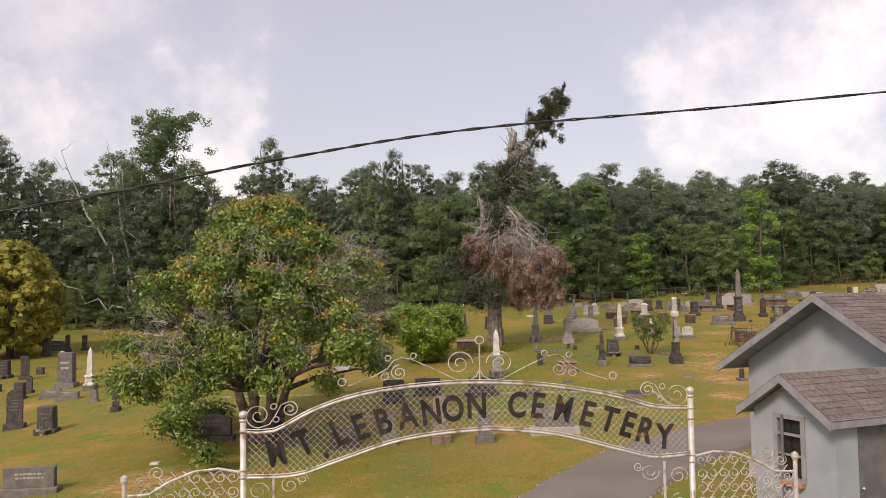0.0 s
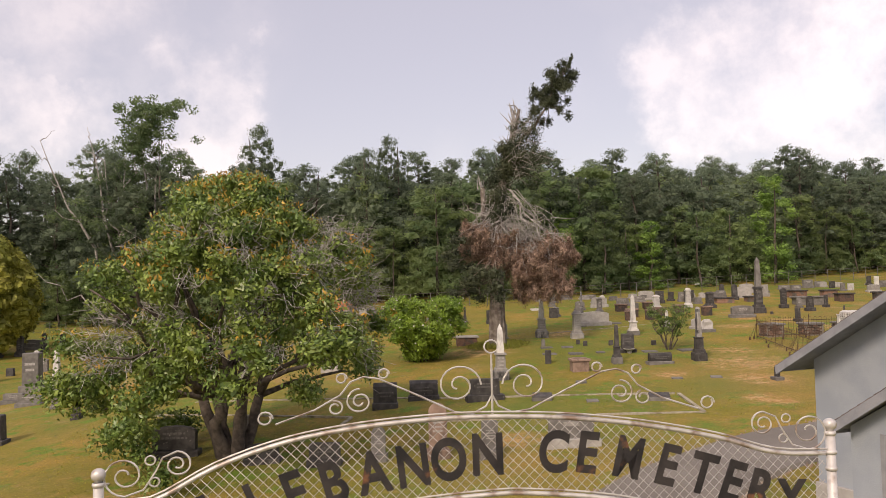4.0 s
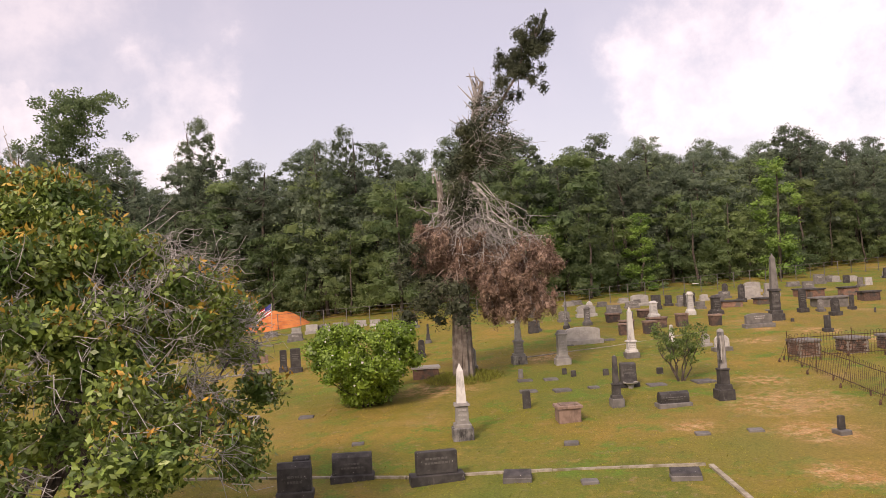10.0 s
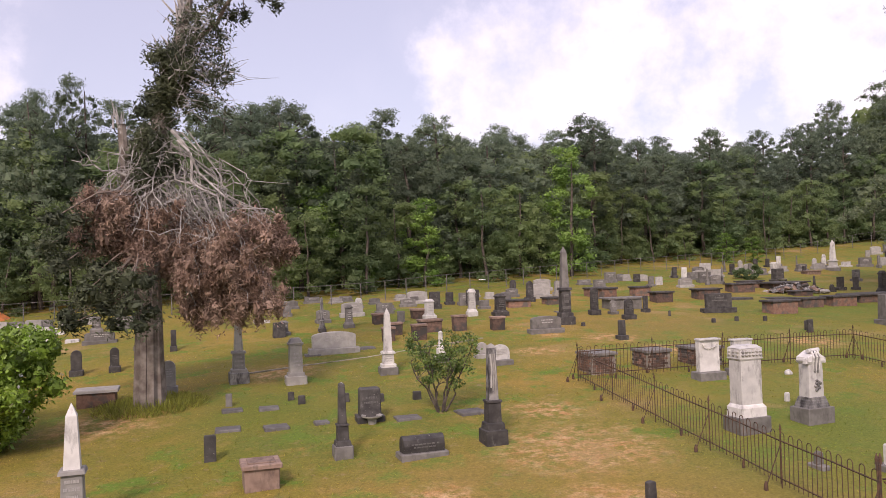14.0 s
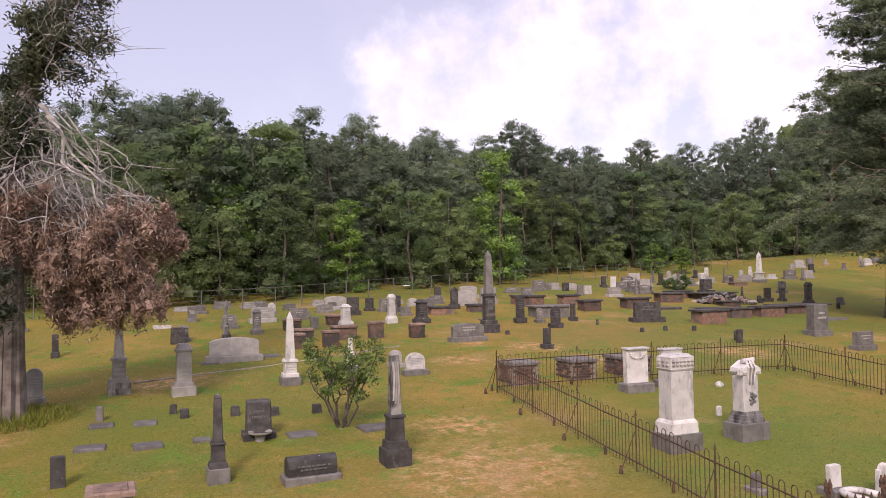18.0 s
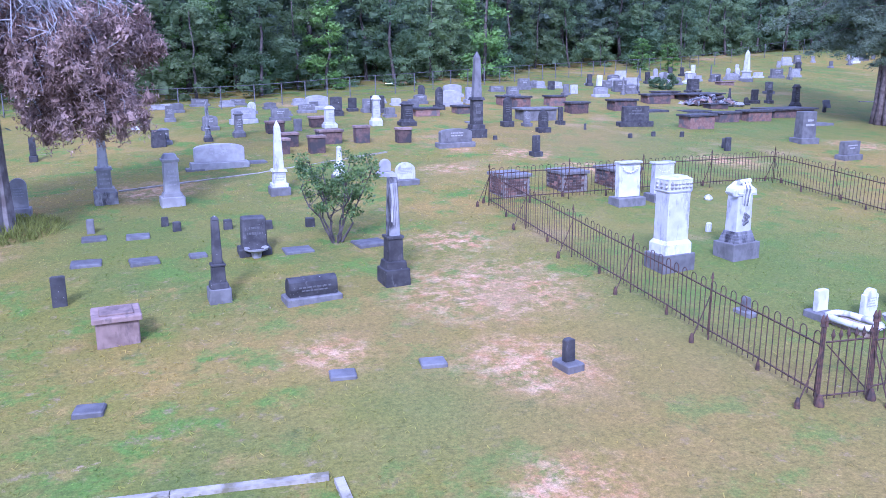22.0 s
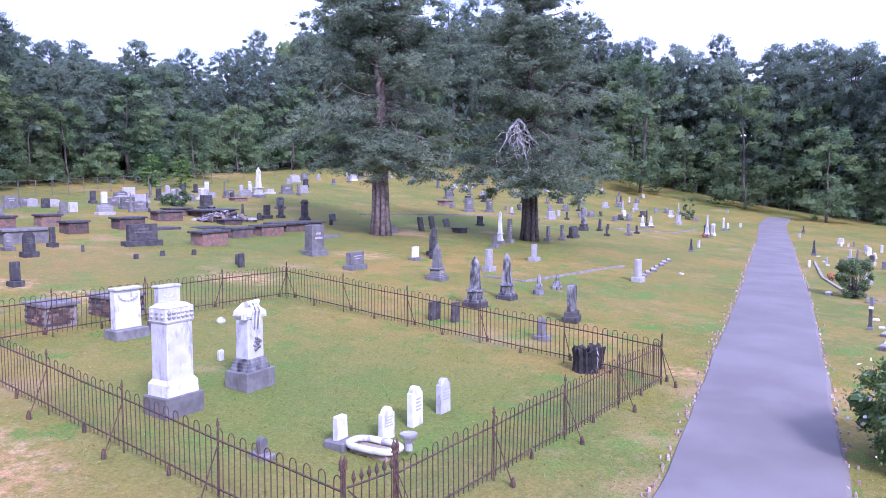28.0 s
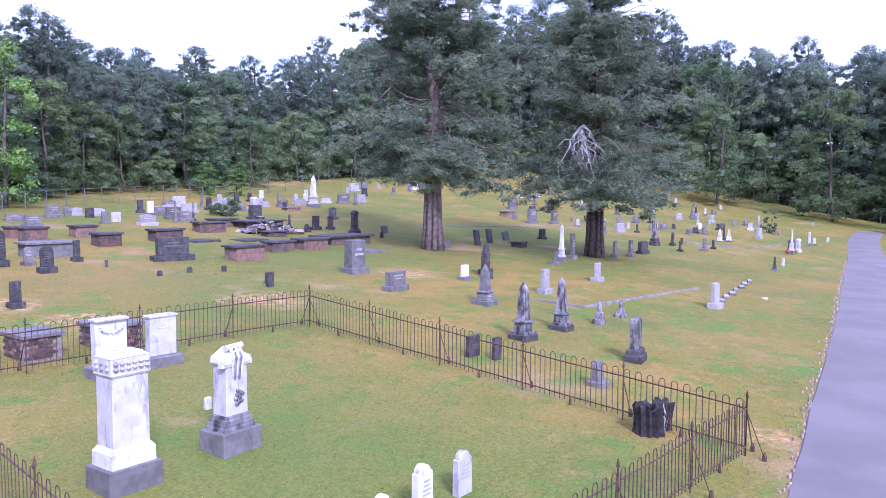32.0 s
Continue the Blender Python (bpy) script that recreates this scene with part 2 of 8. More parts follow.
    torn.operation = "MULTIPLY"
    nt.links.new(bare, torn.inputs[0])
    nt.links.new(fac(3.2, 9, 0.44, 0.58, 0.78), torn.inputs[1])
    if not blade:
        col = blend(torn.outputs[0], col, clay)
        col = blend(fac(0.21, 6, 0.60, 0.74), col, (0.31, 0.21, 0.10))
        col = blend(fac(14.0, 6, 0.30, 0.72, 0.75), blend(1.0, col, (0.62, 0.64, 0.60), "MULTIPLY"), blend(1.0, col, (1.30, 1.27, 1.22), "MULTIPLY"))
        col = blend(fac(42.0, 5, 0.32, 0.68, 0.7), blend(1.0, col, (0.74, 0.76, 0.72), "MULTIPLY"), blend(1.0, col, (1.24, 1.22, 1.2), "MULTIPLY"))
        nb = nt.nodes.new("ShaderNodeTexNoise")
        nb.inputs["Scale"].default_value, nb.inputs["Detail"].default_value = 22.0, 6.0
        nt.links.new(pos, nb.inputs["Vector"])
        bp = nt.nodes.new("ShaderNodeBump")
        bp.inputs["Strength"].default_value, bp.inputs["Distance"].default_value = 0.7, 0.03
        nt.links.new(nb.outputs["Fac"], bp.inputs["Height"])
        nt.links.new(bp.outputs[0], bs.inputs["Normal"])
    else:
        hs = nt.nodes.new("ShaderNodeHueSaturation")
        mv = nt.nodes.new("ShaderNodeMapRange")
        mv.inputs["To Min"].default_value, mv.inputs["To Max"].default_value = 1.45, 2.1
        nt.links.new(geo.outputs["Random Per Island"], mv.inputs["Value"])
        nt.links.new(mv.outputs[0], hs.inputs["Value"])
        nt.links.new(col, hs.inputs["Color"])
        col = hs.outputs[0]
        tr = nt.nodes.new("ShaderNodeBsdfTranslucent")
        nt.links.new(col, tr.inputs[0])
        ms = nt.nodes.new("ShaderNodeMixShader")
        nt.links.new(bs.outputs[0], ms.inputs[1])
        nt.links.new(tr.outputs[0], ms.inputs[2])
        nt.links.new(ms.outputs[0], nt.nodes["Material Output"].inputs[0])
    nt.links.new(col, bs.inputs["Base Color"])
    return m


ASPHALT = mat("worn_asphalt", (0.132, 0.118, 0.102), (0.166, 0.150, 0.131), 0.9, 0.5, 6, 0.3, 60)


# ---- ground ----
GROUND_TERMS = [1.4473, 3.7791, 0.8605, -1.0993, 0.6527, -0.4222, 0.2063, 0.8029, -0.0851, -1.5424, -0.1850, 0.7718, 1.1602, 0.2840, -0.1646]


def gz(x, y):
    """Height of the ground: a smooth fourth-order surface that is level far out."""
    u = min(max((x - 30) / 50, -1.1), 1.9)
    v = min(max((y - 40) / 50, -0.8), 1.0)
    z, k = 0.0, 0
    for i in range(5):
        for j in range(5 - i):
            z += GROUND_TERMS[k] * u ** i * v ** j
            k += 1
    return z


def mesh_object(name, verts, faces, material, parent=None, label="", smooth=False):
    me = bpy.data.meshes.new(name)
    me.from_pydata(verts, [], faces)
    me.materials.append(material)
    if smooth:
        me.polygons.foreach_set("use_smooth", [True] * len(me.polygons))
    me.update()
    ob = new(name, me)
    if parent is not None:
        ob.parent = parent
    if label:
        ob["label"] = label
    return ob


class Shape:
    """Collects verts and faces for one mesh."""

    def __init__(self):
        self.v, self.f = [], []

    def rings(self, rings, caps=True, closed=True):
        """Joins rings of equally many points into a skin."""
        base, n = len(self.v), len(rings[0])
        for r in rings:
            self.v += [tuple(p) for p in r]
        for a in range(len(rings) - 1):
            for i in range(n if closed else n - 1):
                j = (i + 1) % n
                self.f.append((base + a * n + i, base + a * n + j, base + (a + 1) * n + j, base + (a + 1) * n + i))
        if caps:
            self.f.append(tuple(base + i for i in reversed(range(n))))
            self.f.append(tuple(base + (len(rings) - 1) * n + i for i in range(n)))
        return self

    def block(self, cx, cy, z0, z1, w, d, w1=None, d1=None, c=0.015):
        """A block with chamfered edges; w1, d1: its size at the top."""
        w1, d1 = w if w1 is None else w1, d if d1 is None else d1

        def ring(z, a, b, k):
            a, b = a / 2, b / 2
            return [(cx + x, cy + y, z) for x, y in ((-a + k, -b), (a - k, -b), (a, -b + k), (a, b - k), (a - k, b), (-a + k, b), (-a, b - k), (-a, -b + k))]
        c = min(c, w1 / 3, d1 / 3)
        return self.rings([ring(z0, w, d, c), ring(z1 - c, w1, d1, c), ring(z1, w1 - 2 * c, d1 - 2 * c, c / 2)])

    def slab(self, prof, d, c=0.012, cy=0.0):
        """A profile in x and z, counter-clockwise, given a thickness d along y with eased edges."""
        mx = sum(p[0] for p in prof) / len(prof)
        mz = sum(p[1] for p in prof) / len(prof)
        small = []
        for x, z in prof:
            k = 1 - c / max(math.hypot(x - mx, z - mz), 0.05)
            small.append((mx + (x - mx) * k, mz + (z - mz) * k))
        h = d / 2
        return self.rings([[(x, cy - h, z) for x, z in small], [(x, cy - h + c, z) for x, z in prof], [(x, cy + h - c, z) for x, z in prof], [(x, cy + h, z) for x, z in small]])

    def tube(self, path, r0, r1=None, n=6):
        """A round bar along a path of points, tapering from r0 to r1."""
        r1 = r0 if r1 is None else r1
        rings = []
        pts = [Vector(p) for p in path]
        side = Vector((0.31, 0.17, 0.93))
        for i, p in enumerate(pts):
            way = (pts[min(i + 1, len(pts) - 1)] - pts[max(i - 1, 0)]).normalized()
            a = way.cross(side)
            if a.length < 0.05:
                a = way.cross(Vector((1, 0, 0)))
            a.normalize()
            b = way.cross(a)
            r = r0 + (r1 - r0) * i / max(len(pts) - 1, 1)
            rings.append([p + a * (r * math.cos(2 * math.pi * k / n)) + b * (r * math.sin(2 * math.pi * k / n)) for k in range(n)])
        return self.rings(rings)

    def turned(self, cx, cy, prof, n=12):
        """A body of revolution from rows of (radius, z)."""
        return self.rings([[(cx + r * math.cos(2 * math.pi * k / n), cy + r * math.sin(2 * math.pi * k / n), z) for k in range(n)] for r, z in prof])

    def done(self, name, material, parent=None, label="", smooth=False):
        return mesh_object(name, self.v, self.f, material, parent, label, smooth)


GRASS = lawn_mat("mown_grass")
GRASS_BLADE = lawn_mat("grass_blade", True)


def build_ground():
    far = [40, 70, 120, 220, 420, 800, 1500]
    xs = [-75 - f for f in reversed(far)] + list(np.arange(-75, 141, 1.0)) + [140 + f for f in far]
    ys = [-20 - f for f in reversed(far)] + list(np.arange(-20, 101, 1.0)) + [100 + f for f in far]
    verts, faces = [], []
    for y in ys:
        for x in xs:
            n = noise.noise(Vector((x * 0.35, y * 0.35, 0.0))) * 0.035 + noise.noise(Vector((x * 1.3, y * 1.3, 5.0))) * 0.012
            verts.append((x, y, gz(x, y) + n - 0.02))
    w = len(xs)
    for j in range(len(ys) - 1):
        for i in range(w - 1):
            faces.append((j * w + i, j * w + i + 1, (j + 1) * w + i + 1, (j + 1) * w + i))
    return tagged(mesh_object("ground", verts, faces, GRASS, smooth=True), "mown yellow-green cemetery lawn with patches of bare clay", "lawn", kind="structure")


build_ground()

ROAD_LINE = [(-0.2, -14.0), (-0.2, 4.0), (0.0, 10.0), (0.9, 13.8), (2.6, 16.9), (5.2, 20.0), (8.2, 22.2), (10.8, 23.2), (14.5, 24.0), (18.0, 24.6), (22.3, 25.2), (29.5, 26.5), (44.0, 29.1), (59.0, 32.0), (80.0, 36.0), (100.0, 40.0), (112.0, 41.6)]


def smooth_line(pts, step):
    """A Catmull-Rom line through the points, cut into equal steps."""
    p = [Vector((*a, 0)) for a in pts]
    p = [2 * p[0] - p[1]] + p + [2 * p[-1] - p[-2]]
    dense = []
    for i in range(1, len(p) - 2):
        n = max(2, int((p[i + 1] - p[i]).length / step))
        for k in range(n):
            t = k / n
            dense.append(0.5 * ((2 * p[i]) + (p[i + 1] - p[i - 1]) * t + (2 * p[i - 1] - 5 * p[i] + 4 * p[i + 1] - p[i + 2]) * t * t + (3 * p[i] - p[i - 1] - 3 * p[i + 1] + p[i + 2]) * t ** 3))
    dense.append(p[-2])
    return dense


def build_road():
    line = smooth_line(ROAD_LINE, 0.7)
    rings = []
    for i, c in enumerate(line):
        way = (line[min(i + 1, len(line) - 1)] - line[max(i - 1, 0)]).normalized()
        side = Vector((-way.y, way.x, 0))
        ring = []
        for s, z in ((-1.46, -0.12), (-1.3, 0.05), (-0.7, 0.08), (0, 0.09), (0.7, 0.08), (1.3, 0.05), (1.46, -0.12)):
            wob = noise.noise(Vector((c.x * 0.37, c.y * 0.37, 3.0 * (1 if s > 0 else 2)))) * 0.08 if abs(s) > 1.2 else 0
            q = c + side * (s + wob)
            ring.append((q.x, q.y, gz(c.x, c.y) * 0.5 + gz(q.x, q.y) * 0.5 + z))
        rings.append(ring)
    sh = Shape().rings(rings, caps=False, closed=False)
    ob = sh.done("road", ASPHALT, smooth=False)
    return tagged(ob, "narrow grey asphalt lane with crumbling edges", "road", kind="structure")


build_road()


def road_edge():
    """Broken bits of asphalt, stone and clay along both edges of the lane."""
    rng = np.random.default_rng(17)
    line = smooth_line(ROAD_LINE, 0.25)
    sh = Shape()
    for i in range(1, len(line) - 1):
        c = line[i]
        if c.y < 14 or c.x > 75:
            continue
        way = (line[i + 1] - line[i - 1]).normalized()
        side = Vector((-way.y, way.x, 0))
        for f in (-1, 1):
            for k in range(2):
                if rng.random() < 0.3:
                    continue
                q = c + side * f * (1.33 + abs(rng.normal()) * 0.09) + way * rng.normal() * 0.1
                r = 0.018 + 0.03 * rng.random() ** 2
                z = gz(q.x, q.y)
                a = rng.random() * 3
                ring = [(q.x + r * (0.7 + 0.5 * rng.random()) * math.cos(a + t), q.y + r * (0.7 + 0.5 * rng.random()) * math.sin(a + t)) for t in (0, 1.5, 3.1, 4.6)]
                sh.rings([[(u, v, z - 0.03) for u, v in ring], [(q.x + (u - q.x) * 0.7, q.y + (v - q.y) * 0.7, z + 0.03 + r * 0.4) for u, v in ring]])
    ob = sh.done("gravel", mat("pale_clay_stones", (0.26, 0.18, 0.14), (0.36, 0.29, 0.24), 0.95, 6, 3, 0, island=0.3))
    return tagged(ob, "pale broken stones along the lane's edge", "gravel", kind="stuff")


road_edge()


# ---- trees ----
BARK_CEDAR = mat("cedar_bark", (0.10, 0.075, 0.06), (0.20, 0.16, 0.135), 0.95, 5, 5, 0.8, 14)
BARK_DEAD = mat("bare_dead_wood", (0.235, 0.222, 0.215), (0.38, 0.365, 0.35), 0.9, 6, 5, 0.4, 18)
BARK_GREY = mat("weathered_grey_bark", (0.115, 0.095, 0.082), (0.21, 0.185, 0.165), 0.95, 4, 6, 0.9, 12, c3=(0.05, 0.04, 0.033), scale3=1.2, lo3=0.55, hi3=0.68)
BARK_DARK = mat("dark_bark", (0.05, 0.04, 0.035), (0.11, 0.09, 0.075), 0.95, 6, 5, 0.8, 16)


def leaf_mat(name, c1, c2, rough, scale, island, through_light=0.3, objrand=0.0):
    """A leaf: glossy or dull face, some light passing through the blade."""
    m = mat(name, c1, c2, rough, scale, 3, 0, island=island, objrand=objrand)
    nt = m.node_tree
    bs = nt.nodes["Principled BSDF"]
    tr = nt.nodes.new("ShaderNodeBsdfTranslucent")
    nt.links.new(bs.inputs["Base Color"].links[0].from_socket, tr.inputs[0])
    mx = nt.nodes.new("ShaderNodeMixShader")
    mx.inputs[0].default_value = through_light
    nt.links.new(bs.outputs[0], mx.inputs[1])
    nt.links.new(tr.outputs[0], mx.inputs[2])
    nt.links.new(mx.outputs[0], nt.nodes["Material Output"].inputs[0])
    return m


LEAF_MAG = leaf_mat("glossy_broad_leaf", (0.09, 0.16, 0.038), (0.195, 0.265, 0.058), 0.42, 1.2, 0.4, 0.2)
LEAF_NEW = leaf_mat("bronze_new_leaf", (0.46, 0.24, 0.04), (0.36, 0.30, 0.06), 0.5, 1.5, 0.4)
LEAF_BUSH = leaf_mat("shrub_leaf", (0.14, 0.24, 0.035), (0.23, 0.35, 0.05), 0.5, 0.9, 0.45)
LEAF_CEDAR = leaf_mat("cedar_foliage", (0.135, 0.18, 0.115), (0.215, 0.265, 0.16), 0.85, 0.35, 0.3, 0.55)
LEAF_SOMBRE = leaf_mat("dark_cedar_foliage", (0.045, 0.06, 0.036), (0.085, 0.102, 0.056), 0.8, 0.8, 0.4)
LEAF_BROWN = leaf_mat("dead_brown_foliage", (0.215, 0.14, 0.105), (0.36, 0.26, 0.205), 0.9, 1.6, 0.45)
LEAF_PINE = leaf_mat("pine_needles", (0.142, 0.192, 0.135), (0.20, 0.258, 0.168), 0.85, 0.14, 0.2, 0.6, 0.2)
LEAF_OAK = leaf_mat("understory_leaf", (0.135, 0.21, 0.10), (0.225, 0.30, 0.125), 0.65, 0.16, 0.2, 0.6, 0.22)
LEAF_LIME = leaf_mat("fresh_light_leaf", (0.13, 0.245, 0.05), (0.20, 0.33, 0.07), 0.6, 0.5, 0.35)
LEAF_ARB = leaf_mat("arborvitae_foliage", (0.17, 0.19, 0.03), (0.30, 0.29, 0.05), 0.7, 0.4, 0.4)


def cores(rng, centers, radii, k=0.72, cut=2):
    """Ragged inner bodies of leafy clumps, each face a loose blade, so that a clump hides what lies behind it."""
    grid = np.linspace(-1, 1, cut + 1)
    faces = []
    for ax in range(3):
        for s in (-1, 1):
            for i in range(cut):
                for j in range(cut):
                    q = []
                    for a, b in ((i, j), (i + 1, j), (i + 1, j + 1), (i, j + 1)):
                        v = [0, 0, 0]
                        v[ax], v[(ax + 1) % 3], v[(ax + 2) % 3] = s, grid[a], grid[b]
                        v = np.array(v, float)
                        q.append(v / np.linalg.norm(v))
                    faces.append(q)
    f = np.array(faces)
    out = []
    for c, r in zip(centers, radii):
        out.append(np.asarray(c) + (f * k + rng.normal(size=f.shape) * 0.10) * np.asarray(r))
    return np.concatenate(out)


def leaves(rng, centers, radii, counts, size, flat=1.0, shape=0.45, hollow=0.35, droop=0.0):
    """Leaf blades scattered in ellipsoid clumps: arrays of verts (n, 4, 3), each blade a folded rhomb."""
    out = []
    for c, r, n in zip(centers, radii, counts):
        d = rng.normal(size=(n, 3))
        d /= np.linalg.norm(d, axis=1)[:, None]
        rad = (hollow + (1 - hollow) * rng.random(n)) ** 0.6
        p = np.asarray(c) + d * rad[:, None] * np.asarray(r)
        t = rng.normal(size=(n, 3))
        t[:, 2] = t[:, 2] * flat - droop
        t /= np.linalg.norm(t, axis=1)[:, None]
        b = np.cross(t, d + 0.6 * rng.normal(size=(n, 3)))
        b /= np.linalg.norm(b, axis=1)[:, None] + 1e-9
        s = size * (0.6 + 0.8 * rng.random(n))[:, None]
        nrm = np.cross(t, b)
        out.append(np.stack([p - t * s * 0.5, p + b * s * shape * 0.5 + nrm * s * 0.06, p + t * s * 0.5, p - b * s * shape * 0.5 + nrm * s * 0.06], 1))
    return np.concatenate(out)


def leaf_mesh(name, quads, material):
    n, k = quads.shape[:2]
    me = bpy.data.meshes.new(name)
    me.vertices.add(n * k)
    me.vertices.foreach_set("co", quads.astype(np.float32).ravel())
    me.loops.add(n * k)
    me.loops.foreach_set("vertex_index", np.arange(n * k, dtype=np.int32))
    me.polygons.add(n)
    me.polygons.foreach_set("loop_start", np.arange(0, n * k, k, dtype=np.int32))
    me.polygons.foreach_set("loop_total", np.full(n, k, dtype=np.int32))
    me.materials.append(material)
    me.update(calc_edges=True)
    return me


def halves(quads):
    """Blades cut along the middle: one small triangle each."""
    return quads[:, :3]


def both_halves(quads):
    return np.concatenate([quads[:, [0, 1, 2]], quads[:, [0, 2, 3]]])


def leaf_part(name, quads, material, parent, label=""):
    ob = new(name, leaf_mesh(name, quads, material))
    ob.parent = parent
    if label:
        ob["label"] = label
    return ob


def bent(rng, a, b, n=6, sag=0.0, wobble=0.08):
    """A crooked way from a to b."""
    a, b = Vector(a), Vector(b)
    length = (b - a).length
    pts = []
    for i in range(n + 1):
        t = i / n
        k = math.sin(math.pi * t)
        pts.append(a.lerp(b, t) + Vector(rng.normal(size=3)) * (wobble * length * 0.35 * k) + Vector((0, 0, -sag * length * k)))
    return pts


def thing(name, x, y, label, category, group="", z=None, turn=0.0, kind=""):
    e = new(name)
    e.matrix_basis = pose(x, y, gz(x, y) if z is None else z, 0, 0, turn)
    return tagged(e, label, category, group, kind)


def forest_tree(seed, height, kind, bare_to=0.2):
    """One tree of the wood: trunk and crown, standing at the origin; bare_to: share of the height without boughs."""
    rng = np.random.default_rng(seed)
    e = new("pine_tree" if kind == "pine" else "broadleaf_tree")
    sh = Shape()
    sh.tube(bent(rng, (0, 0, -0.3), (rng.normal() * 0.4, rng.normal() * 0.4, height * 0.93), 7, 0, 0.03), 0.2 if kind == "pine" else 0.14, 0.04, 6)
    cs, rs, ns = [], [], []
    if kind == "pine":
        for i in range(int(190 * (1 - bare_to) / 0.8)):
            t = bare_to + (1 - bare_to) * rng.random() ** 0.8
            reach = (0.15 + 2.7 * math.sin(math.pi * min(1, (1.04 - t) / 0.5) * 0.58)) * (0.25 + 0.75 * rng.random())
            a = rng.random() * 6.283
            c = (reach * math.cos(a), reach * math.sin(a), t * height - 0.2)
            cs.append(c)
            k = (0.3 + 0.38 * rng.random()) * (1.0 if t < 0.8 else 0.72)
            rs.append((1.15 * k, 1.15 * k, 1.0 * k))
            ns.append(62 if t < 0.85 else 60)
            if i % 6 == 0:
                sh.tube([(0, 0, c[2] - 0.5), (c[0] * 0.5, c[1] * 0.5, c[2] - 0.25), c], 0.05, 0.015, 3)
        q = leaves(rng, cs, rs, ns, 0.18, 1.0, 0.5, 0.0)
        body = [i for i, c in enumerate(cs) if c[2] < 0.92 * height]
        lm = LEAF_PINE
    else:
        slim = 0.2 if kind == "lime" else 0.30
        for i in range(64):
            t = 0.03 + 0.95 * rng.random()
            reach = height * slim * math.sin(math.pi * (0.14 + 0.66 * (1 - t))) ** 0.8 * (0.3 + 0.8 * rng.random())
            a = rng.random() * 6.283
            c = (reach * math.cos(a), reach * math.sin(a), t * height)
            cs.append(c)
            k = height / 9 * (0.5 + 0.5 * rng.random()) * (0.72 if kind == "lime" else 1.0)
            rs.append((1.2 * k, 1.2 * k, 0.75 * k))
            ns.append(110)
        q = leaves(rng, cs, rs, ns, 0.175, 0.6, 0.9, 0.0)
        body = list(range(len(cs)))
        lm = LEAF_LIME if kind == "lime" else LEAF_OAK
    sh.done("trunk", BARK_DARK, e, smooth=True)
    leaf_part("crown", np.concatenate([halves(q), both_halves(cores(rng, [cs[i] for i in body], [rs[i] for i in body], 0.45, 1))]), lm, e)
    return e


WOOD_EDGE = [(-62, 20), (-58, 60), (-48, 86), (-22, 78), (8, 67), (22, 70), (40, 78), (56, 84), (78, 92), (100, 88), (122, 76), (131, 58), (127, 44), (119, 30), (113, 12), (108, -10), (100, -28)]
TALLNESS = [(-60, 1.49), (-30, 1.38), (-16, 1.08), (0, 0.97), (8, 1.0), (20, 0.95), (40, 0.93), (75, 1.05), (100, 1.64), (125, 1.84)]


def tallness(x):
    for (a, u), (b, v) in zip(TALLNESS, TALLNESS[1:]):
        if x <= b:
            return u + (v - u) * min(max((x - a) / (b - a), 0), 1)
    return TALLNESS[-1][1]


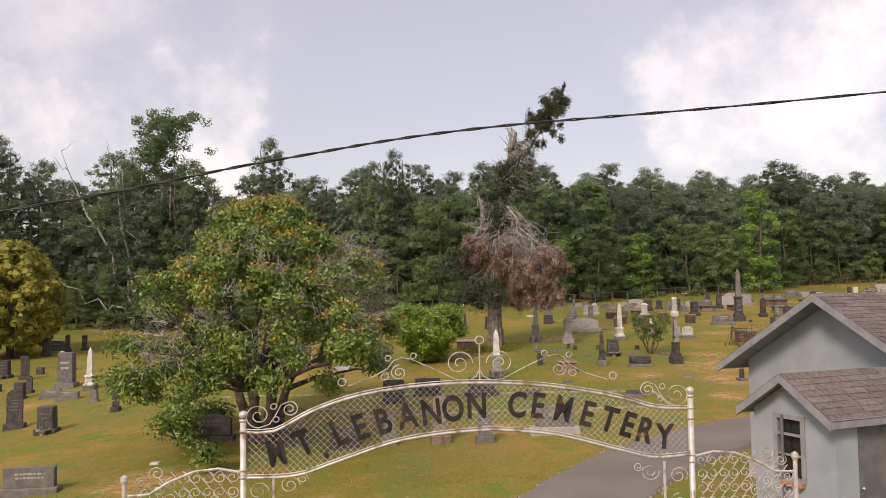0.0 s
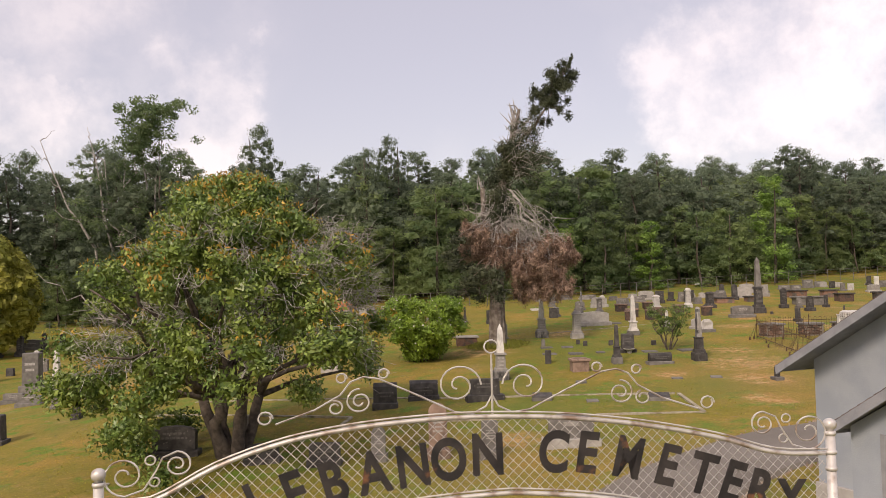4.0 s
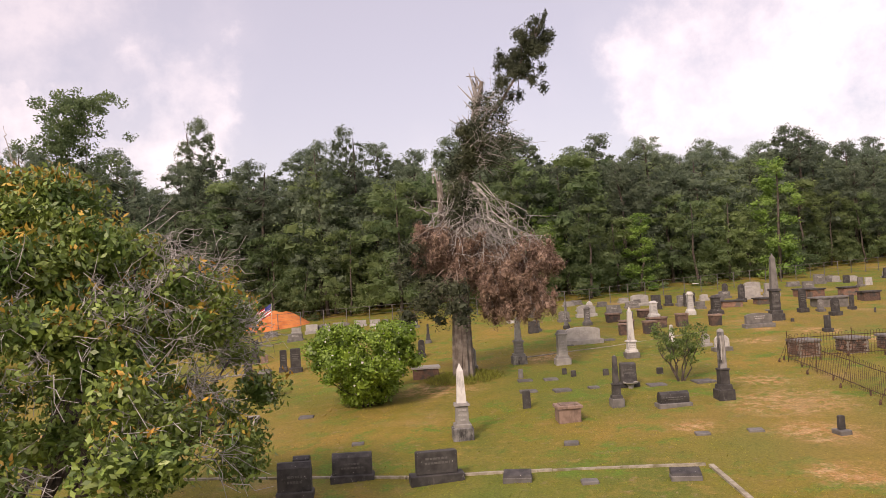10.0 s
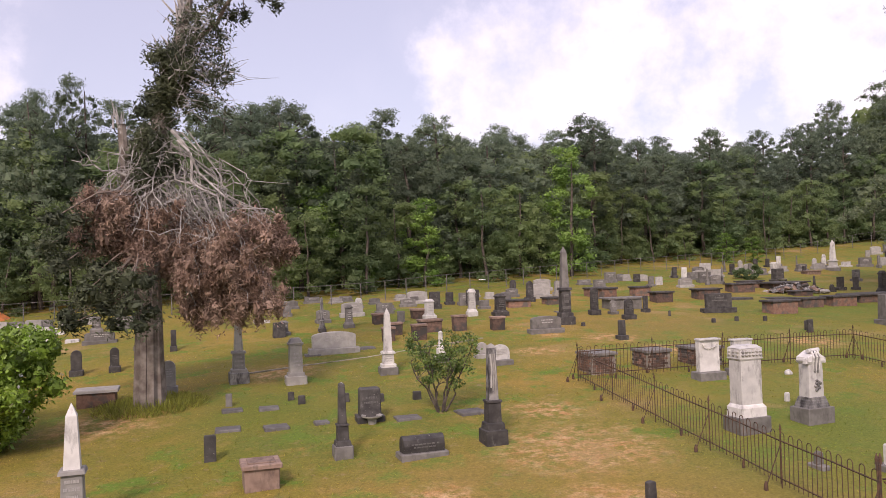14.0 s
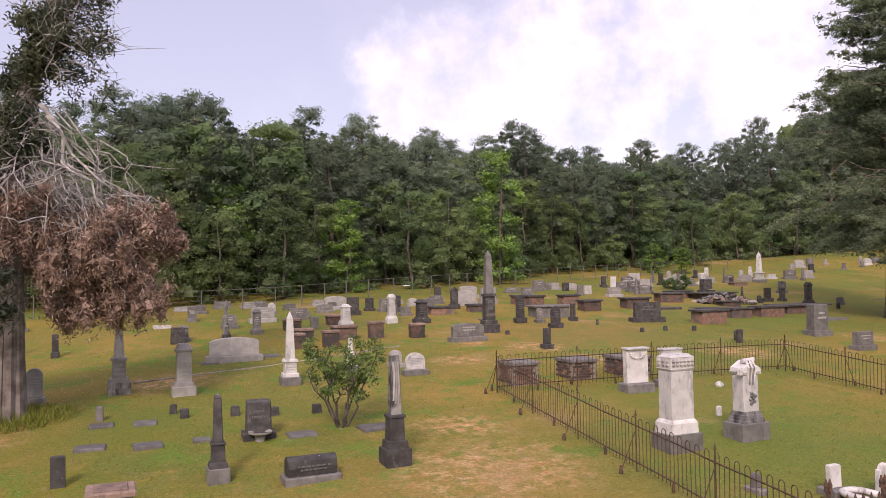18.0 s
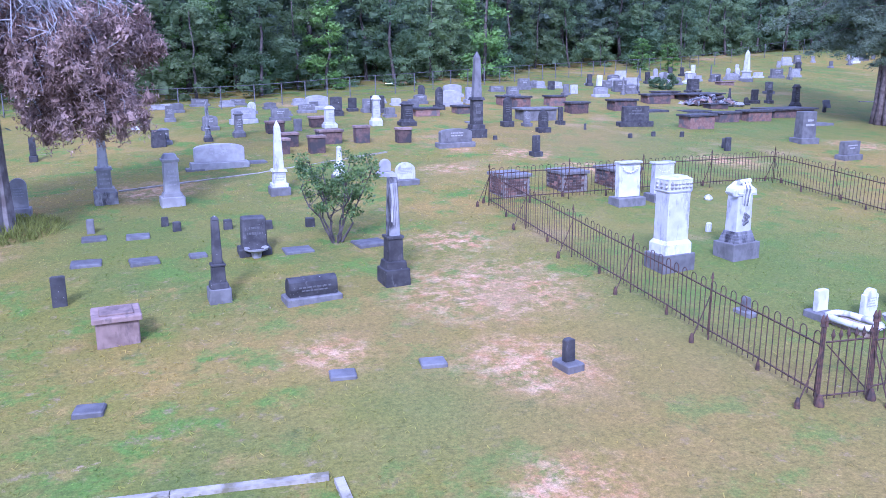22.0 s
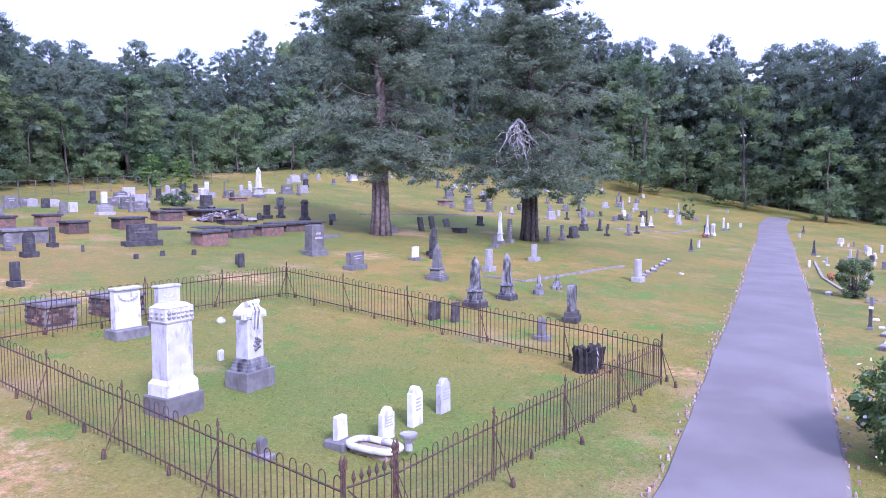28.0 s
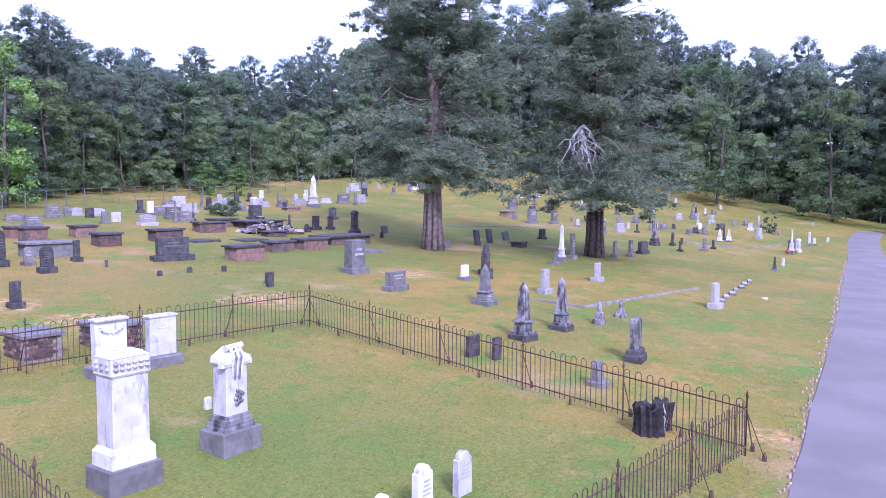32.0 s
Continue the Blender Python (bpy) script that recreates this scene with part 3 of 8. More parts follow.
def build_wood():
    rng = np.random.default_rng(11)
    line = smooth_line(WOOD_EDGE, 1.0)
    pines = [forest_tree(100 + k, h, "pine") for k, h in enumerate((11.0, 12.3, 13.2, 10.4, 12.8, 11.8))]
    tops = [forest_tree(150 + k, h, "pine", 0.5) for k, h in enumerate((12.4, 11.2, 13.0, 11.9))]
    oaks = [forest_tree(200 + k, h, "oak") for k, h in enumerate((8.0, 6.5, 9.5, 7.4))]
    limes = [forest_tree(300 + k, 8.5, "lime") for k in range(2)]
    for p in pines + tops:
        tagged(p, "tall dark pine at the edge of the wood", "tree", "trees of the wood")
    for p in oaks:
        tagged(p, "leafy young broadleaf tree at the wood's edge", "tree", "trees of the wood")
    for p in limes:
        tagged(p, "young tree with bright fresh green leaves before dark pines", "tree", "trees of the wood")
    used = {}

    def stand(k, x, y, s, wide=1.0):
        m = pose(x, y, gz(x, y) - 0.1, rng.normal() * 1.5, rng.normal() * 1.5, rng.random() * 360)
        if k not in used:
            used[k] = 1
            k.matrix_basis = m
            c = k
        else:
            c = copy_thing(k, m)
        c.scale = (s * wide, s * wide, s)

    rows = ((1.2, 3.2, "oaks"), (4.5, 4.2, "oaks"), (5.5, 3.1, "pines"), (9.5, 3.0, "tops"), (14.0, 4.2, "tops"))
    for off, gap, what in rows:
        acc = 0.0
        for i in range(1, len(line)):
            acc += (line[i] - line[i - 1]).length
            way = (line[i] - line[i - 1]).normalized()
            unseen = line[i].y < 10 or line[i].x < -52
            if acc < gap * (2.2 if unseen else 1.0):
                continue
            acc = 0.0
            side = Vector((-way.y, way.x, 0))
            p = line[i] + side * (off + rng.normal() * 0.9)
            tall = tallness(p.x)
            if what == "oaks":
                k = oaks[int(rng.integers(len(oaks)))]
                stand(k, p.x, p.y, (0.45 + 0.65 * rng.random()) * (0.6 + 0.4 * tall) * (1.0 if off < 2 else 1.42 if -18 < p.x < 45 else 1.25))
            else:
                kinds = pines if what == "pines" else tops
                k = kinds[int(rng.integers(len(kinds)))]
                stand(k, p.x, p.y, (0.86 + 0.22 * rng.random()) * tall * (1 + off * 0.004), 1.28 / max(tall, 0.95) ** 0.4)
    for x, y, s in ((-3.7, 74.5, 1.06), (-1.2, 76.8, 1.14), (-14.0, 82.0, 1.38), (-46.0, 90.0, 1.6)):
        stand(pines[2], x, y, s, 0.8)
    for x, y, s in ((117.5, 61.0, 2.0), (119.0, 47.0, 1.7), (113.5, 36.5, 1.2)):
        stand(oaks[2], x, y, s)
    # fresh green young trees along the edge
    for x, y, s, wide in LIME_TREES:
        stand(limes[int(rng.integers(2))], x, y, s, wide)
    # the dark depth of the wood behind the first rows
    cs, rs, ns = [], [], []
    for i in range(1, len(line)):
        if line[i].y < 0 or line[i].x < -56:
            continue
        way = (line[i] - line[i - 1]).normalized()
        side = Vector((-way.y, way.x, 0))
        for k in range(4 if line[i].x < 90 else 7):
            p = line[i] + side * (10 + 3 * rng.random())
            cs.append((p.x, p.y, gz(p.x, p.y) + 0.8 + 2.6 * k + rng.normal() * 0.4))
            rs.append((2.0, 2.0, 1.8))
            ns.append(20)
    wood = new("far_woods", leaf_mesh("far_woods", np.concatenate([leaves(rng, cs, rs, ns, 0.5, 0.8, 0.5, 0.6), cores(rng, cs, rs, 0.85, 4)]), LEAF_OAK))
    tagged(wood, "dense undergrowth deep inside the pine wood", "woods", kind="stuff")


LIME_TREES = ((32.5, 73.0, 1.16, 0.95), (20.0, 70.0, 0.70, 1.2), (16.3, 70.3, 0.23, 2.2), (12.7, 71.4, 0.81, 1.3), (11.3, 71.3, 0.24, 2.0), (52.0, 80.6, 0.32, 1.8), (54.4, 79.8, 0.28, 1.8), (-0.4, 76.9, 0.59, 1.3), (-5.8, 83.2, 1.28, 0.8), (-12.8, 84.2, 1.09, 0.9))
build_wood()


def cedar(x, y, height, spread, seed, label, bark, dead=False):
    rng = np.random.default_rng(seed)
    e = thing("cedar_tree", x, y, label, "tree", "old cedars")
    sh = Shape()
    sh.tube(bent(rng, (0, 0, -0.3), (0.3, 0.2, height * 0.96), 9, 0, 0.02), 0.5, 0.06, 10)
    for k in range(8):
        a = k * 0.8
        sh.tube([(0.5 * math.cos(a), 0.5 * math.sin(a), -0.3), (0.4 * math.cos(a + 0.1), 0.4 * math.sin(a + 0.1), 1.2), (0.34 * math.cos(a + 0.2), 0.34 * math.sin(a + 0.2), 4.5)], 0.2, 0.1, 5)
    cs, rs, ns = [], [], []
    limbs = Shape()
    for i in range(215):
        t = 0.235 + 0.765 * rng.random() ** 1.05
        shape = min(1.0, 0.8 + (t - 0.235) * 2.0) * (1.05 - t) ** 0.42
        reach = spread * shape * (0.28 + 0.76 * rng.random())
        a = rng.random() * 6.283
        z0 = t * height
        rise = 0.14 if t > 0.45 else -0.16 - 0.16 * rng.random()
        tip = Vector((reach * math.cos(a), reach * math.sin(a), z0 + reach * rise))
        way = bent(rng, (0, 0, z0), tip, 5, -0.06, 0.14)
        limbs.tube(way[:5], 0.05, 0.01, 5)
        side = Vector((-math.sin(a), math.cos(a), 0))
        for k in range(10):
            f = 0.25 + 0.085 * k
            p = Vector((0, 0, z0)).lerp(tip, f) + side * rng.normal() * 0.15 * reach
            cs.append((p.x, p.y, p.z - 0.05 - 0.4 * rng.random()))
            q = (0.3 + 0.36 * rng.random()) * (1.0 if t < 0.8 else 0.75)
            rs.append((1.15 * q, 1.15 * q, 0.62 * q))
            ns.append(78 if t < 0.75 else 52)
    sh.done("trunk", bark, e, smooth=True)
    tagged(limbs.done("branchwork", BARK_CEDAR, e), kind="stuff")
    if dead:
        db = Shape()
        for k in range(16):
            m = Vector((-2.4 - 0.5 * rng.random(), -0.5, 7.4 - 0.9 * rng.random()))
            t2 = m + Vector((-0.35 + rng.normal() * 0.7, rng.normal() * 0.6, -0.9 - 1.7 * rng.random()))
            w = bent(rng, m, t2, 5, -0.05, 0.16)
            db.tube(w, 0.045, 0.01, 4)
            for j in range(5):
                p = w[1 + j % 5]
                db.tube(bent(rng, p, p + Vector((rng.normal() * 0.4, rng.normal() * 0.4, -0.3 - 0.4 * rng.random())), 3, 0, 0.25), 0.016, 0.005, 3)
        db.tube(bent(rng, (0, 0, 6.4), (-2.6, -0.5, 7.4), 5, -0.03, 0.08), 0.09, 0.05, 5)
        tagged(db.done("deadwood", BARK_DEAD, e, "bare pale dead branch"), kind="stuff")
    leaf_part("crown", np.concatenate([halves(leaves(rng, cs, rs, ns, 0.19, 0.7, 0.45, 0.05, 0.35)), both_halves(cores(rng, cs, rs, 0.34, 1))[:, :3]]), LEAF_CEDAR, e)
    return e


cedar(44.9, 50.8, 18.4, 7.6, 21, "huge old red cedar with a greyish trunk and drooping boughs", BARK_CEDAR)
cedar(53.2, 45.4, 17.6, 7.5, 22, "huge old red cedar with a dead pale branch in its crown", BARK_DARK, True)


# ---- stone ----
def stone_mat(name, c1, c2, stain, rough=0.7, stain_lo=0.52, stain_hi=0.72, speck=None, speck_lo=0.6):
    """Weathered stone: mottled body, rain streaks that run down, spots of lichen."""
    m = mat(name, c1, c2, rough, 5.0, 6, 0.25, 40)
    nt = m.node_tree
    bs = nt.nodes["Principled BSDF"]
    old = bs.inputs["Base Color"].links[0].from_socket
    geo = nt.nodes.new("ShaderNodeNewGeometry")
    oi = nt.nodes.new("ShaderNodeObjectInfo")
    mp = nt.nodes.new("ShaderNodeMapping")
    mp.inputs["Scale"].default_value = (6.0, 6.0, 2.2)
    nt.links.new(geo.outputs["Position"], mp.inputs[0])
    nz = nt.nodes.new("ShaderNodeTexNoise")
    nz.inputs["Scale"].default_value, nz.inputs["Detail"].default_value = 1.0, 7.0
    nz.inputs["Roughness"].default_value = 0.65
    nt.links.new(mp.outputs[0], nz.inputs["Vector"])
    mr = nt.nodes.new("ShaderNodeMapRange")
    mr.inputs["From Min"].default_value, mr.inputs["From Max"].default_value = stain_lo, stain_hi
    nt.links.new(nz.outputs["Fac"], mr.inputs["Value"])
    mx = nt.nodes.new("ShaderNodeMix")
    mx.data_type = "RGBA"
    mx.inputs[7].default_value = (*stain, 1)
    nt.links.new(mr.outputs[0], mx.inputs[0])
    nt.links.new(old, mx.inputs[6])
    col = mx.outputs[2]
    if speck:
        n2 = nt.nodes.new("ShaderNodeTexNoise")
        n2.inputs["Scale"].default_value, n2.inputs["Detail"].default_value = 16.0, 3.0
        nt.links.new(geo.outputs["Position"], n2.inputs["Vector"])
        m2 = nt.nodes.new("ShaderNodeMapRange")
        m2.inputs["From Min"].default_value, m2.inputs["From Max"].default_value = speck_lo, speck_lo + 0.06
        nt.links.new(n2.outputs["Fac"], m2.inputs["Value"])
        x2 = nt.nodes.new("ShaderNodeMix")
        x2.data_type = "RGBA"
        x2.inputs[7].default_value = (*speck, 1)
        nt.links.new(m2.outputs[0], x2.inputs[0])
        nt.links.new(col, x2.inputs[6])
        col = x2.outputs[2]
    hs = nt.nodes.new("ShaderNodeHueSaturation")
    mv = nt.nodes.new("ShaderNodeMapRange")
    mv.inputs["To Min"].default_value, mv.inputs["To Max"].default_value = 0.78, 1.18
    nt.links.new(oi.outputs["Random"], mv.inputs["Value"])
    nt.links.new(mv.outputs[0], hs.inputs["Value"])
    nt.links.new(col, hs.inputs["Color"])
    nt.links.new(hs.outputs[0], bs.inputs["Base Color"])
    return m


MARBLE = stone_mat("weathered_white_marble", (0.44, 0.43, 0.42), (0.53, 0.52, 0.50), (0.15, 0.145, 0.14), 0.6, 0.52, 0.74)
GRANITE = stone_mat("grey_granite", (0.105, 0.099, 0.093), (0.155, 0.148, 0.14), (0.055, 0.05, 0.046), 0.65, 0.56, 0.8)
PALE = stone_mat("pale_granite", (0.25, 0.24, 0.228), (0.32, 0.31, 0.29), (0.20, 0.185, 0.17), 0.7, 0.58, 0.8)
SLATE = stone_mat("blackened_stone", (0.028, 0.026, 0.026), (0.062, 0.058, 0.056), (0.16, 0.152, 0.145), 0.75, 0.62, 0.74, (0.36, 0.35, 0.32), 0.69)
SOILED = stone_mat("soiled_grey_marble", (0.16, 0.155, 0.155), (0.27, 0.265, 0.255), (0.03, 0.028, 0.03), 0.65, 0.42, 0.60)
RUSTSTONE = stone_mat("brown_sandstone", (0.17, 0.115, 0.09), (0.25, 0.175, 0.14), (0.08, 0.06, 0.05), 0.85, 0.52, 0.7)
BRICK = mat("red_brick", (0.155, 0.086, 0.062), (0.225, 0.132, 0.096), 0.9, 9, 4, 0.4, 50, c3=(0.10, 0.085, 0.075), scale3=3.0, lo3=0.5, hi3=0.62, objrand=0.3)
DARKBRICK = mat("sooty_brick", (0.075, 0.047, 0.038), (0.125, 0.078, 0.06), 0.9, 9, 4, 0.4, 50, c3=(0.05, 0.045, 0.042), scale3=2.5, lo3=0.48, hi3=0.6, objrand=0.3)
LEDGER = stone_mat("dark_flat_slab", (0.08, 0.076, 0.074), (0.13, 0.124, 0.12), (0.07, 0.068, 0.066), 0.7, 0.5, 0.7)
MORTAR = mat("old_mortar", (0.26, 0.235, 0.205), (0.18, 0.16, 0.14), 0.95, 12, 4, 0.4, 60)
LETTERING = mat("cut_letters", (0.115, 0.112, 0.108), (0.085, 0.082, 0.08), 0.8, 20, 2, 0)
CUT_DARK = mat("dark_cut_letters", (0.30, 0.29, 0.28), (0.36, 0.35, 0.34), 0.8, 20, 2, 0)
YELLOW = mat("yellow_petals", (0.75, 0.48, 0.03), (0.85, 0.6, 0.08), 0.7, 20, 2, 0, island=0.3)
KERB_SOIL = mat("bare_grave_soil", (0.20, 0.14, 0.09), (0.28, 0.22, 0.17), 0.95, 3, 6, 0.4, 30)
STONES = {"white": MARBLE, "grey": GRANITE, "pale": PALE, "dark": SLATE, "brown": RUSTSTONE, "brick": BRICK, "darkbrick": DARKBRICK, "soiled": SOILED}
LOOK = {"white": "white marble, streaked with grime", "grey": "weathered grey granite", "pale": "pale grey granite", "dark": "dark, lichen-spotted stone", "brown": "brown sandstone", "brick": "red brick", "darkbrick": "soot-dark brick", "soiled": "blackened grey marble"}


def arch_profile(w, z0, z1, kind):
    """Outline of a tablet: flat, round, pointed or bowed top."""
    a = w / 2
    pts = [(-a, z0), (a, z0)]
    if kind == "flat":
        pts += [(a, z1 - 0.02), (a - 0.03, z1), (-a + 0.03, z1), (-a, z1 - 0.02)]
    elif kind == "bow":
        r = min(0.16 * w, (z1 - z0) * 0.25)
        pts += [(a * math.cos(t), z1 - r + r * math.sin(t)) for t in np.linspace(0, math.pi, 9)]
    elif kind == "round":
        r = min(a, (z1 - z0) * 0.5)
        pts += [(a * math.cos(t), z1 - r + r * math.sin(t)) for t in np.linspace(0, math.pi, 11)]
    elif kind == "shoulder":
        r = a * 0.72
        pts += [(a, z1 - r), (a * 0.93, z1 - r * 0.92), (a * 0.74, z1 - r * 0.9)] + [(r * math.cos(t), z1 - r * 0.9 + r * 0.9 * math.sin(t)) for t in np.linspace(0.25, math.pi - 0.25, 7)] + [(-a * 0.74, z1 - r * 0.9), (-a * 0.93, z1 - r * 0.92), (-a, z1 - r)]
    else:
        pts += [(a, z1 - w * 0.55), (a * 0.8, z1 - w * 0.32), (a * 0.45, z1 - w * 0.12), (0, z1), (-a * 0.45, z1 - w * 0.12), (-a * 0.8, z1 - w * 0.32), (-a, z1 - w * 0.55)]
    return pts


def bars(parent, w, z0, z1, y, material, rng, rows=3):
    """Worn lettering, too worn to read: raised bars in rows."""
    sh = Shape()
    step = (z1 - z0) / rows
    for r in range(rows):
        x = -w / 2 * (0.55 + 0.45 * rng.random())
        end = -x
        while x < end:
            k = w * (0.06 + 0.10 * rng.random())
            sh.block(x + k / 2, y, z0 + r * step + step * 0.25, z0 + r * step + step * 0.68, min(k, end - x + 0.01), 0.008, c=0.001)
            x += k + w * 0.03
    return tagged(sh.done("inscription", material, parent), kind="stuff")


rng_stone = np.random.default_rng(5)
CATS = {"ob": "obelisk", "obw": "obelisk", "obd": "obelisk", "col": "monument", "colu": "monument", "colw": "monument", "bx": "box tomb", "bxb": "box tomb", "tb": "box tomb", "tbl": "box tomb", "ftm": "grave marker", "ftr": "grave marker", "mk": "grave marker", "mkb": "grave marker", "mon": "monument", "monu": "monument", "rock": "rock", "crad": "grave kerb", "bench": "monument", "ped": "monument", "die": "monument", "twin": "monument"}
NAMES = {"ob": "obelisk_monument", "obw": "obelisk_monument", "obd": "obelisk_monument", "col": "column_monument", "colu": "column_monument", "colw": "column_monument", "bx": "box_tomb", "bxb": "box_tomb", "tb": "box_tomb", "tbl": "box_tomb", "ftm": "ledger_marker", "ftr": "raised_marker", "mk": "marker_stone", "mkb": "marker_stone", "mon": "pedestal_monument", "monu": "pedestal_monument", "rock": "rock", "crad": "grave_kerb", "bench": "roll_top_monument", "ped": "pedestal_monument", "die": "die_monument", "twin": "twin_tablet_monument", "slant": "slant_marker"}
TOPS = {"tabs": "shoulder", "tabf": "flat", "tabr": "round", "tabg": "pointed", "tabw": "flat", "tabm": "bow", "tabb": "flat"}


def stone(kind, x, y, w, h, look_key, turn=None):
    """A grave monument of one kind, w wide and h high over all, on the ground at x, y."""
    m = STONES[look_key]
    if look_key == "dark" and kind in ("ob", "twin", "colu", "mkb"):
        m = SOILED
    if kind == "ftm" and look_key in ("grey", "pale"):
        m = LEDGER if look_key == "grey" else GRANITE
    if kind == "tb":
        m = DARKBRICK
    r = rng_stone
    t = r.normal() * 3.0 if turn is None else turn
    words = {"obw": "slender obelisk of %s on a grey pedestal", "ob": "tapered obelisk of %s on a stepped base", "obd": "tall obelisk of %s on a high pedestal", "col": "slim column of %s on a square pedestal", "colu": "draped shaft of %s on a stepped pedestal", "colw": "short post of %s with a white cap", "bx": "low box tomb of %s under a stone slab", "bxb": "box tomb of %s under a dark ledger slab", "tb": "small box tomb of %s with an overhanging lid", "tbl": "box tomb of %s with a panelled lid", "ftm": "flat grave marker of %s set in grass", "ftr": "raised slab marker of %s", "mk": "small marker stone of %s", "mkb": "small broken stone of %s on a base", "mon": "tall pedestal monument of %s", "monu": "urn-topped monument of %s with carved drapery", "rock": "lump of %s lying in grass", "crad": "grave kerb of %s round bare soil", "bench": "roll-top headstone of %s on a plinth", "ped": "upright pedestal monument of %s", "die": "block monument of %s on a plinth", "twin": "paired tablets of %s on one stepped base", "slant": "slanted tablet of %s"}.get(kind, "headstone of %s on a low base" if kind.startswith("wide") or kind == "roll" else "upright tablet headstone of %s")
    e = thing(NAMES.get(kind, "headstone"), x, y, words % LOOK["soiled" if m is SOILED else look_key], CATS.get(kind, "headstone"), "gravestones", turn=t)
    z = -0.10
    lean = r.normal() * 1.3
    if kind in ("ob", "obd", "obw"):
        k = h * {"obd": 0.43, "obw": 0.44}.get(kind, 0.30)
        foot = h * (0.15 if kind == "obw" else 0.09)
        low = SLATE if m is SOILED else m
        Shape().block(0, 0, z, foot, w, w, c=0.02).done("base", SOILED if kind == "obw" else low if look_key != "white" else GRANITE, e)
        s2 = Shape().block(0, 0, foot, foot + h * 0.05, w * 0.82, w * 0.82, c=0.02)
        s2.block(0, 0, foot + h * 0.05, k, w * 0.62, w * 0.62, w * 0.58, w * 0.58)
        s2.block(0, 0, k, k + h * 0.035, w * 0.76, w * 0.76, w * 0.70, w * 0.70)
        s2.done("pedestal", PALE if kind == "obw" else m, e)
        a = w * (0.48 if kind == "obd" else 0.46)
        z0, z1 = k + h * 0.035, h - a * 0.75
        Shape().rings([[(i * q / 2, j * q / 2, zz) for i, j in ((-1, -1), (1, -1), (1, 1), (-1, 1))] for q, zz in ((a, z0), (a * 0.66, z1), (0.015, h))]).done("shaft", GRANITE if kind == "obd" else m, e)
        if w > 0.55:
            bars(e, w * 0.5, foot + h * 0.08, k * 0.95, -w * 0.31, CUT_DARK if look_key != "dark" else LETTERING, r, 3)
    elif kind in ("col", "colu", "colw"):
        Shape().block(0, 0, z, h * 0.14, w, w, w * 0.98, w * 0.98, c=0.015).done("base", SLATE if m is SOILED else GRANITE if look_key != "pale" else m, e)
        s2 = Shape().block(0, 0, h * 0.14, h * 0.21, w * 0.82, w * 0.82, w * 0.76, w * 0.76, c=0.015)
        s2.block(0, 0, h * 0.21, h * 0.41, w * 0.6, w * 0.6, w * 0.57, w * 0.57)
        s2.block(0, 0, h * 0.41, h * 0.435, w * 0.66, w * 0.66)
        s2.done("pedestal", SLATE if m is SOILED else m, e)
        if look_key == "white" and kind == "col":
            Shape().turned(0, 0, [(w * 0.27, h * 0.435), (w * 0.29, h * 0.49), (w * 0.22, h * 0.51), (w * 0.17, h * 0.93), (w * 0.2, h * 0.95), (w * 0.12, h * 0.975), (0.01, h)], 14).done("shaft", m, e, smooth=True)
        elif kind == "colw":
            Shape().block(0, 0, h * 0.435, h, w * 0.6, w * 0.6).done("post", m, e)
            Shape().block(0, 0, h, h * 1.1, w, w * 0.8).done("cap", MARBLE, e)
        else:
            Shape().block(0, 0, h * 0.435, h * 0.955, w * 0.44, w * 0.44, w * 0.33, w * 0.33, c=0.02).done("shaft", m, e)
            Shape().rings([[(i * q * w, j * q * w, zz * h) for i, j in ((-1, -1), (1, -1), (1, 1), (-1, 1))] for q, zz in ((0.165, 0.955), (0.13, 0.98), (0.03, 1.0))]).done("tip", PALE if kind == "colu" else m, e)
            if kind == "colu":
                for i in range(3):
                    q = w * (-0.1 + 0.09 * i)
                    Shape().tube([(q, -w * 0.17, h * 0.90), (q + 0.02, -w * 0.2, h * (0.76 - 0.04 * i)), (q - 0.01, -w * 0.215, h * (0.56 - 0.03 * i))], 0.028, 0.02, 6).done("drape_fold", PALE, e, "pale carved fold")
    elif kind in ("bx", "bxb", "tb", "tbl"):
        d = w * 0.95 if kind == "tbl" else w * 0.7 if kind == "tb" else max(1.0, min(2.0, w * 1.1)) if kind == "bxb" else max(0.8, w * 0.55)
        slab = 0.09 if h > 0.3 else 0.06
        top = RUSTSTONE if kind == "tb" else GRANITE if kind == "bxb" else SLATE if look_key in ("brick", "darkbrick") else PALE if look_key == "pale" else m
        if kind == "bxb":
            core = Shape().block(0, 0, z, h - slab, w - 0.06, d - 0.06, c=0.01).done("core", MORTAR, e)
            lay_bricks(core, w - 0.06, d - 0.06, h - slab, r)
        else:
            Shape().block(0, 0, z, h - slab, w * 0.92, d * 0.9, w * (0.98 if kind == "tb" else 0.92), d * 0.92, c=0.02).done("masonry", BRICK if look_key == "pale" else m, e)
        Shape().block(0, 0, h - slab, h, w * 1.06, d * 1.08, c=0.02).done("slab", top, e)
        if kind == "tbl":
            s = Shape().block(0, -0.02, h, h + 0.03, w * 0.72, d * 0.7, c=0.01)
            s.done("panel", RUSTSTONE, e, "raised panel on the lid")
    elif kind in ("ftm", "ftr"):
        d = w * (0.55 if kind == "ftr" else 0.85)
